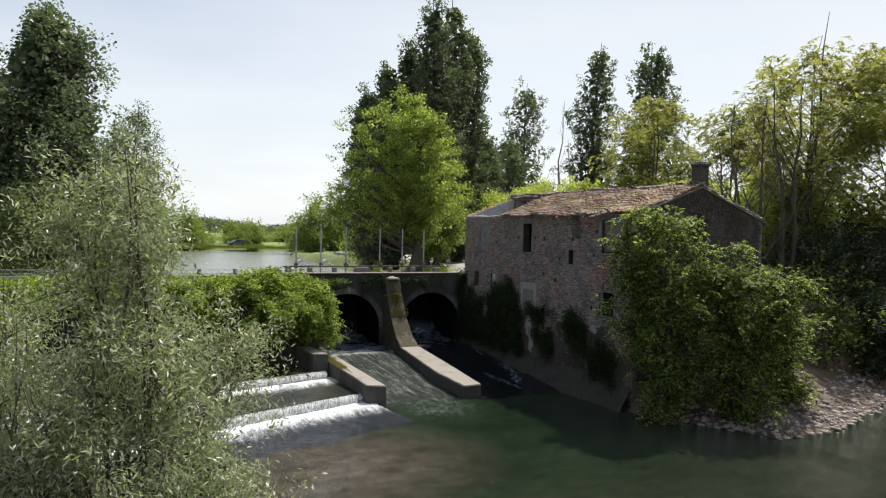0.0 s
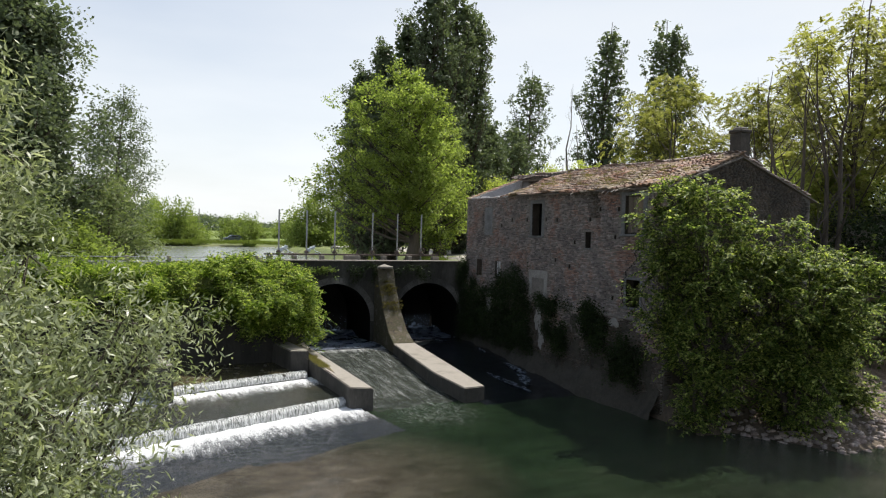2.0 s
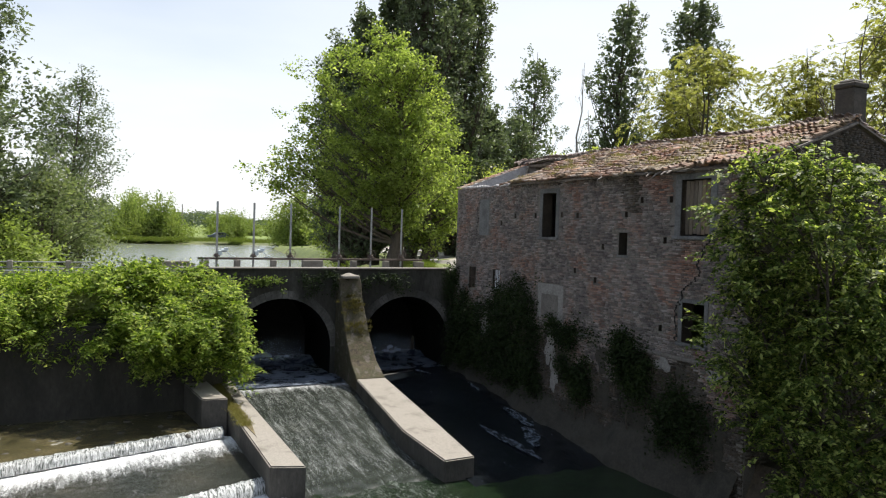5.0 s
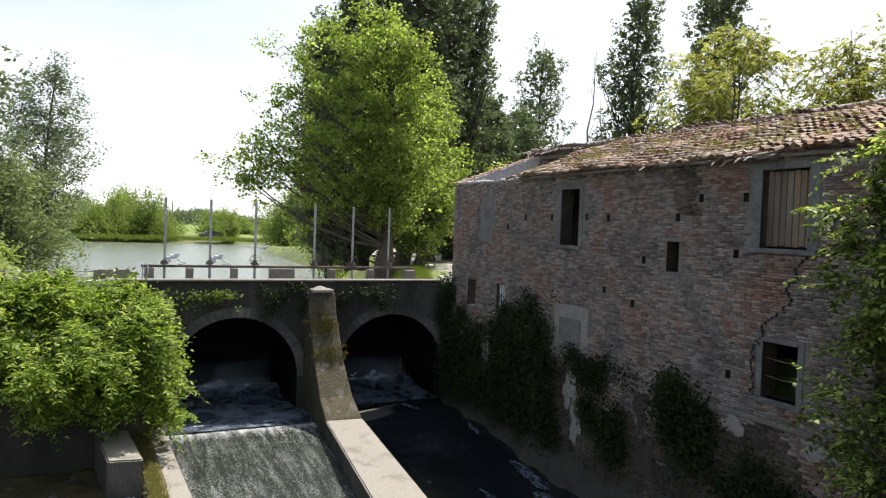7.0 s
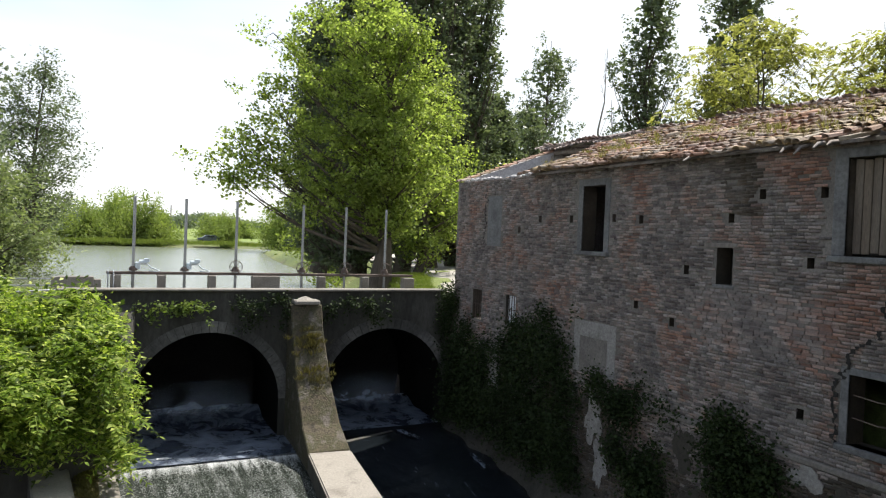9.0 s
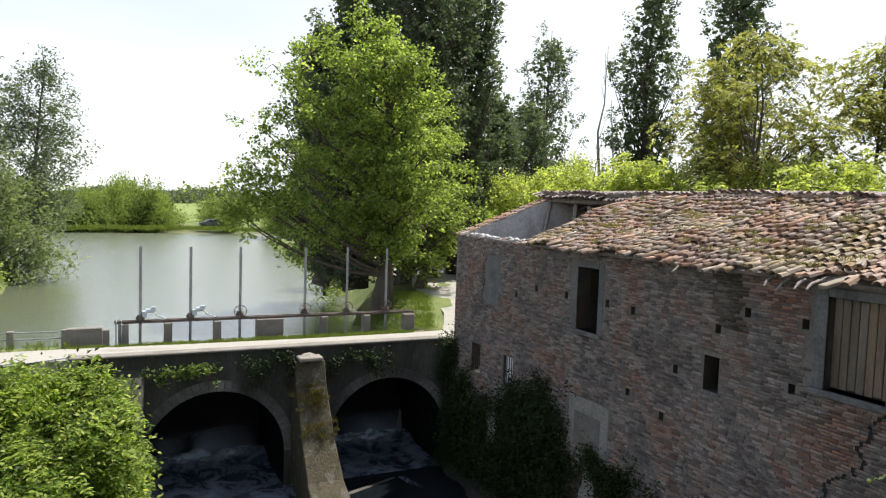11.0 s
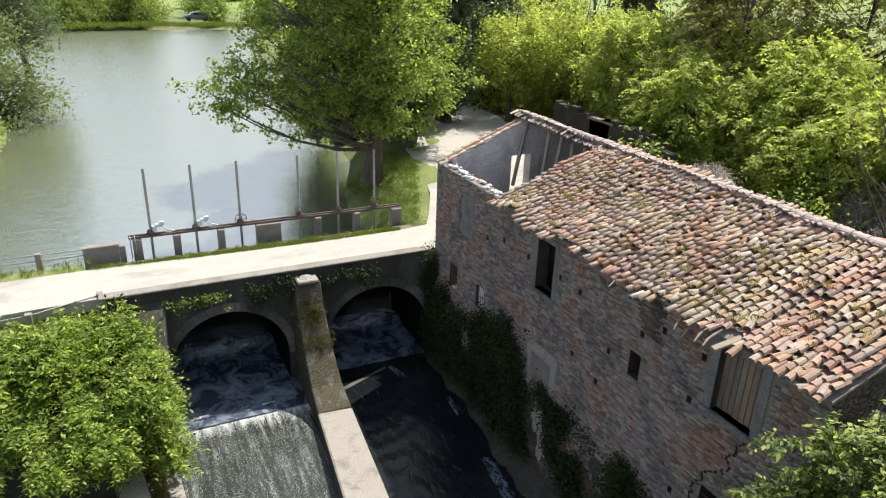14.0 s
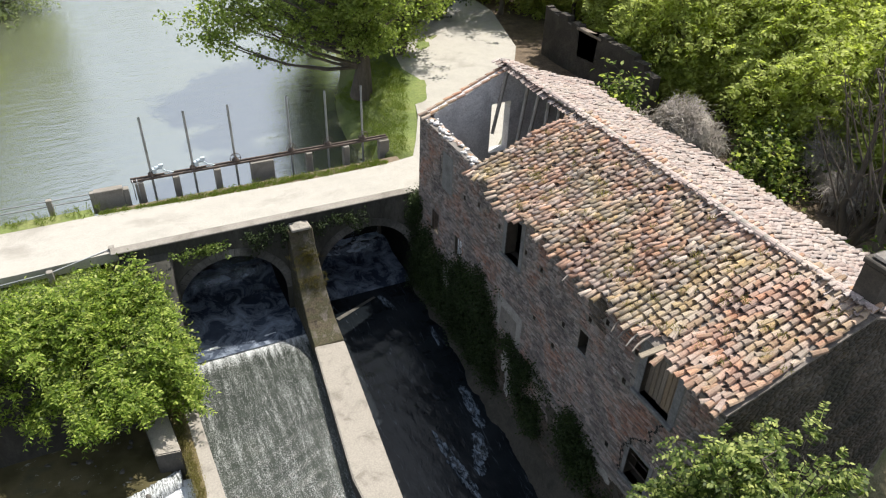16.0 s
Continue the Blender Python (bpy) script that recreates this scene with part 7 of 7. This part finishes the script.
tufts("wall_moss", lambda r, n: (lambda y: np.c_[9.45 + 0.045 * (33 - y) + r.normal(size=n) * 0.07, y, 1.0 + 0.046 * (y - 29.2)])(r.uniform(29.3, 33.6, n)), 420, 14, 0.06, DRY_GRASS, "dry moss and grass on the chute wall", None, 307)


def stones(name, sampler, n, size, mat, label, seed):
    """Loose stones half sunk in the bank."""
    rng = np.random.default_rng(seed)
    ico = bmesh.new()
    bmesh.ops.create_icosphere(ico, subdivisions=1, radius=1)
    base = np.array([v.co[:] for v in ico.verts])
    tri = np.array([[v.index for v in f.verts] for f in ico.faces])
    ico.free()
    ps = []
    for p in sampler(rng, n):
        r = size * rng.uniform(0.35, 1.3) * np.array([1, rng.uniform(0.6, 1), rng.uniform(0.4, 0.7)])
        a = rng.uniform(0, 6.28)
        v = base * r * (1 + 0.18 * rng.normal(size=(len(base), 1)))
        ps.append((np.c_[v[:, 0] * math.cos(a) - v[:, 1] * math.sin(a), v[:, 0] * math.sin(a) + v[:, 1] * math.cos(a), v[:, 2]] + p, tri))
    return tagged(sheet(name, *merged(ps), mat), label, "stones", "", "stuff")


def on_bank(rng, n):
    x, y = rng.uniform(19.6, 33, n * 6), rng.uniform(16, 22, n * 6)
    d = edge_distance(x, y, RIVER_EDGE)
    keep = (d > -0.25) & (d < 2.4) & (rng.uniform(size=n * 6) > d / 3.2)
    x, y = x[keep][:n], y[keep][:n]
    return np.c_[x, y, ground_height(x, y)]


def on_wall_head(rng, n):
    return np.c_[FX + 0.17 + rng.normal(size=n) * 0.09, rng.uniform(YR + 0.1, YW - 0.2, n), WALL_TOP + 0.02 + 0.04 * rng.uniform(size=n)]


stones("wall_rubble", on_wall_head, 46, 0.085, PLASTER, "pale broken mortar and rubble on the open wall head", 503)
STONE = surface("bank_stone", [(0.3, (0.17, 0.135, 0.12)), (0.55, (0.31, 0.26, 0.24)), (0.75, (0.40, 0.35, 0.325))], 1.5, 20, 0.9, 0.4, 0.01, 0.3, True)
stones("bank_stones", on_bank, 900, 0.13, STONE, "pale stones and rubble along the river bank", 501)
stones("weir_stones", lambda r, n: np.c_[r.uniform(1, 8.4, n), r.uniform(30.2, 32.6, n), np.full(n, 0.58)], 70, 0.10, DAMP_SHADED_CONCRETE, "dark stones breaking the surface of the upper pool", 502)

# ---- far bank ----
far_bush = tree("far_bush", (28.5, 155, 3.0), 4.6, 0.2, [(0.02, 2.6), (0.3, 3.4), (0.6, 3.0), (0.85, 1.8), (1.0, 0.5)], 24, 8, 26, 0.34, LEAF_FAR, "rounded green bush on the far bank", "bush", seed=140, bough=0.8, clump=0.45, base=0.02, stems=3, group="far bushes", twigs=False)
far_tree = tree("far_tree", (12, 165, 3.0), 8.5, 0.25, [(0.05, 1.6), (0.3, 3.8), (0.6, 3.8), (0.85, 2.2), (1.0, 0.5)], 30, 9, 34, 0.34, LEAF_FAR, "rounded green tree on the far bank", "tree", seed=141, bough=0.9, clump=0.5, base=0.05, group="far trees", twigs=False)
rng = np.random.default_rng(17)
for k in range(26):
    x = -34 + k * 2.1 + rng.uniform(-0.8, 0.8)
    tall = rng.uniform(0.95, 1.45) + (0.4 if 10 < x < 14 else 0)
    copy_thing(far_bush, pose(x, 145 + rng.uniform(-3, 6), 2.9, 0, 0, rng.uniform(0, 360)) @ Matrix.Diagonal((0.9, 0.9, tall, 1)))
copy_thing(far_bush, pose(29.3, 146, 2.9, 0, 0, 40) @ Matrix.Diagonal((0.72, 0.72, 1.0, 1)))
copy_thing(far_bush, pose(38.5, 141, 2.9, 0, 0, 130) @ Matrix.Diagonal((0.9, 0.9, 0.9, 1)))
for k in range(20):
    x, y = -60 + k * 10 + rng.uniform(-2, 2), 190 + rng.uniform(-15, 60)
    copy_thing(far_tree, pose(x, y, 3.0, 0, 0, rng.uniform(0, 360)) @ Matrix.Diagonal((1.1, 1.1, rng.uniform(0.45, 0.75), 1)))
for k in range(7):
    copy_thing(far_tree, pose(34 + k * 5 + rng.uniform(-1.5, 1.5), 120 + 4 * k + rng.uniform(-6, 6), 3.2, 0, 0, rng.uniform(0, 360)) @ Matrix.Diagonal((1.1, 1.1, rng.uniform(0.9, 1.3), 1)))


def far_wood(rng, n):
    x = rng.uniform(-520, 620, n)
    y = 420 + 60 * np.sin(x * 0.013) + rng.uniform(0, 60, n)
    top = 6 + 2.2 * np.sin(x * 0.03) + 1.5 * np.sin(x * 0.11)
    return np.c_[x, y, 3 + rng.uniform(0, 1, n) ** 0.7 * top]


leafy_mass("far_wood", far_wood, 8000, 12, (2.4, 2.4, 0.8), 1.5, LEAF_HAZY, "hazy belt of woodland on the horizon", "woodland", (0, 450, 3), 142, 0.8, "stuff")
for k in range(9):
    copy_thing(far_tree, pose(118 + 3.4 * k, 330, 3.0, 0, 0, 40 * k) @ Matrix.Diagonal((0.45, 0.45, 1.6, 1)))


def parked_car():
    c = thing("car", (26.2, 147, 3.0), "dark grey-blue car parked on the far bank", "car")
    bm = bmesh.new()
    prof = [(-2.0, 0.45), (-2.05, 0.85), (-1.2, 1.0), (-0.6, 1.45), (0.9, 1.48), (1.55, 1.05), (2.05, 0.95), (2.1, 0.45)]
    a = [bm.verts.new((26.2 + x, 146.15, 3.0 + z)) for x, z in prof]
    b = [bm.verts.new((26.2 + x, 147.85, 3.0 + z)) for x, z in prof]
    bm.faces.new(a)
    bm.faces.new(b[::-1])
    for i in range(len(prof)):
        bm.faces.new((a[i], b[i], b[(i + 1) % len(prof)], a[(i + 1) % len(prof)]))
    part("body", soften(bm, 0.08, 2), CAR_PAINT, c)
    part("window", boxes((25.75, 26.9, 146.10, 146.16, 4.08, 4.38), bevel=0.02), GLASS_DARK, c, "dark side window")
    for x in (24.85, 27.55):
        for y in (146.2, 147.8):
            wb = bmesh.new()
            bmesh.ops.create_cone(wb, cap_ends=True, segments=14, radius1=0.33, radius2=0.33, depth=0.22, matrix=pose(x, y, 3.33, 90, 0, 0))
            part("wheel", wb, RUBBER, c)


for k, (x, y, h) in enumerate(((-3.5, 83, 1.0), (-9, 88, 1.1), (-1.5, 79, 0.7), (0.5, 67, 0.75), (-1.5, 64.5, 0.7), (-15, 64, 0.9), (-24, 66, 1.2), (-12, 100, 1.2), (-4, 100, 1.0), (4, 140, 0.9), (8, 141, 0.8), (-2, 139, 1.0))):
    copy_thing(far_bush, pose(x, y, 2.7, 0, 0, 77 * k) @ Matrix.Diagonal((0.9, 0.9, h, 1)))


parked_car()
post = thing("utility_pole", (20, 150, 3), "thin grey utility pole in the far meadow", "pole")
tube("shaft", [(20, 150, 2.5), (20, 150, 9.5)], [0.14, 0.1], DEAD_BARK, post, 6)

# ---- pieces of the roofs and walls ----
lay_roof(roof_west, -1, Y0 - 0.05, YR + 0.05, 28.0, 31)
lay_roof(roof_east, 1, Y0 - 0.05, Y1 + 0.1, -1, 32)


def brick_mesh(k):
    """A worn brick lying along y, its face towards -x."""
    rng = np.random.default_rng(500 + k)
    bm = bmesh.new()
    vs = add_box(bm, -0.017, 0.03, 0.0, 0.20, 0.0, 0.042)
    for v in vs:
        if v.co.x < 0:
            v.co += Vector((rng.normal() * 0.003, rng.normal() * 0.004, rng.normal() * 0.003))
            v.co.y += 0.005 if v.co.y < 0.1 else -0.005
    bm.faces.ensure_lookup_table()
    bmesh.ops.delete(bm, geom=[f for f in bm.faces if f.calc_center_median().x > 0.02], context='FACES_ONLY')
    bmesh.ops.recalc_face_normals(bm, faces=bm.faces[:])
    me = bpy.data.meshes.new("brick")
    bm.to_mesh(me)
    bm.free()
    me.materials.append(BRICK)
    return me


BRICK_MESHES = [brick_mesh(k) for k in range(6)]
NO_BRICK = [(28.72, 30.12, 3.5, 4.62), (33.5, 34.22, 6.1, 7.42), (29.09, 30.16, 6.03, 7.66), (22.80, 24.13, 6.19, 7.80), (22.94, 23.88, 3.57, 4.74), (25.78, 26.5, 6.32, 6.40), (25.82, 26.28, 5.64, 5.70)] + OPEN_WEST


def lay_bricks():
    rng = np.random.default_rng(77)
    rest, damp, singles = [[] for _ in BRICK_MESHES], [[] for _ in BRICK_MESHES], 0
    z, course = -0.1, 0
    while z < WALL_TOP - 0.05:
        y = Y0 + 0.01 - (course % 2) * 0.13
        while y < YW - 0.02:
            l = 0.85 + 0.25 * rng.uniform() if rng.uniform() < 0.68 else 0.5 + 0.1 * rng.uniform()
            length = 0.20 * l
            ya, yb = y, y + length
            zz = z + 0.012 * math.sin(y * 0.8 + z * 2) + 0.004 * rng.normal()
            y = yb + 0.012
            if ya < Y0 or yb > YW or rng.uniform() < 0.02:
                continue
            if any(ya < h[1] and yb > h[0] and zz < h[3] and zz + 0.05 > h[2] for h in NO_BRICK):
                continue
            k = int(rng.integers(6))
            deep = (0.010 if rng.uniform() < 0.14 else 0) - 0.008 * rng.uniform() - (0.05 if zz < 3.2 and ya < 29.4 else 0)
            m = pose(FX + deep, ya, zz, rng.normal() * 0.8, 0, rng.normal() * 0.7) @ Matrix.Diagonal((1, l, 1, 1))
            if 25.35 + 0.1 * math.sin(zz * 9) < ya < 26.0 + 0.1 * math.sin(zz * 7) and zz > 6.85:
                damp[k].append(m)
            elif 23.9 < ya < 26.9 and zz > 4.6 and singles < 300:
                ob = attach(new("brick", BRICK_MESHES[k]), wall_west)
                ob.matrix_basis = m
                singles += 1
            else:
                (damp if zz < 2.7 + 0.5 * math.sin(ya * 1.1) + 0.3 * math.sin(ya * 3.3) else rest)[k].append(m)
        z += 0.0515
        course += 1
    v, f = merged([bake(me, ms) for me, ms in zip(BRICK_MESHES, rest)])
    tagged(sheet("brickwork", v, f, BRICK_STUFF, wall_west, "worn mottled bricks"), kind="stuff")
    v, f = merged([bake(me, ms) for me, ms in zip(BRICK_MESHES, damp)])
    tagged(sheet("damp_brickwork", v, f, DAMP_SHADED_BRICK, wall_west, "damp mossy bricks near the water"), kind="stuff")


lay_bricks()


def lay_gable():
    """Brick courses on the south gable, up to the verge of the roof."""
    rng = np.random.default_rng(78)
    rest = [[] for _ in BRICK_MESHES]
    z, course = 1.2, 0
    while z < RIDGE - 0.2:
        x = FX + 0.02 + (course % 2) * 0.13
        while x < BX - 0.25:
            l = 0.85 + 0.25 * rng.uniform() if rng.uniform() < 0.68 else 0.5 + 0.1 * rng.uniform()
            xb = x + 0.20 * l
            if z + 0.07 < RIDGE - 0.13 - SLOPE * max(abs(RX - x), abs(RX - xb)) and rng.uniform() > 0.02:
                rest[int(rng.integers(6))].append(pose(xb, Y0 - 0.012 - 0.008 * rng.uniform(), z + 0.004 * rng.normal(), rng.normal() * 0.8, 0, 90 + rng.normal() * 0.7) @ Matrix.Diagonal((1, l, 1, 1)))
            x = xb + 0.012
        z += 0.0515
        course += 1
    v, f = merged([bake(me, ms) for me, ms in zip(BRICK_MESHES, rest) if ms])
    tagged(sheet("brickwork", v, f, DAMP_SHADED_BRICK, wall_south, "weathered bricks with the gable's shade put into their colour"), kind="stuff")


lay_gable()
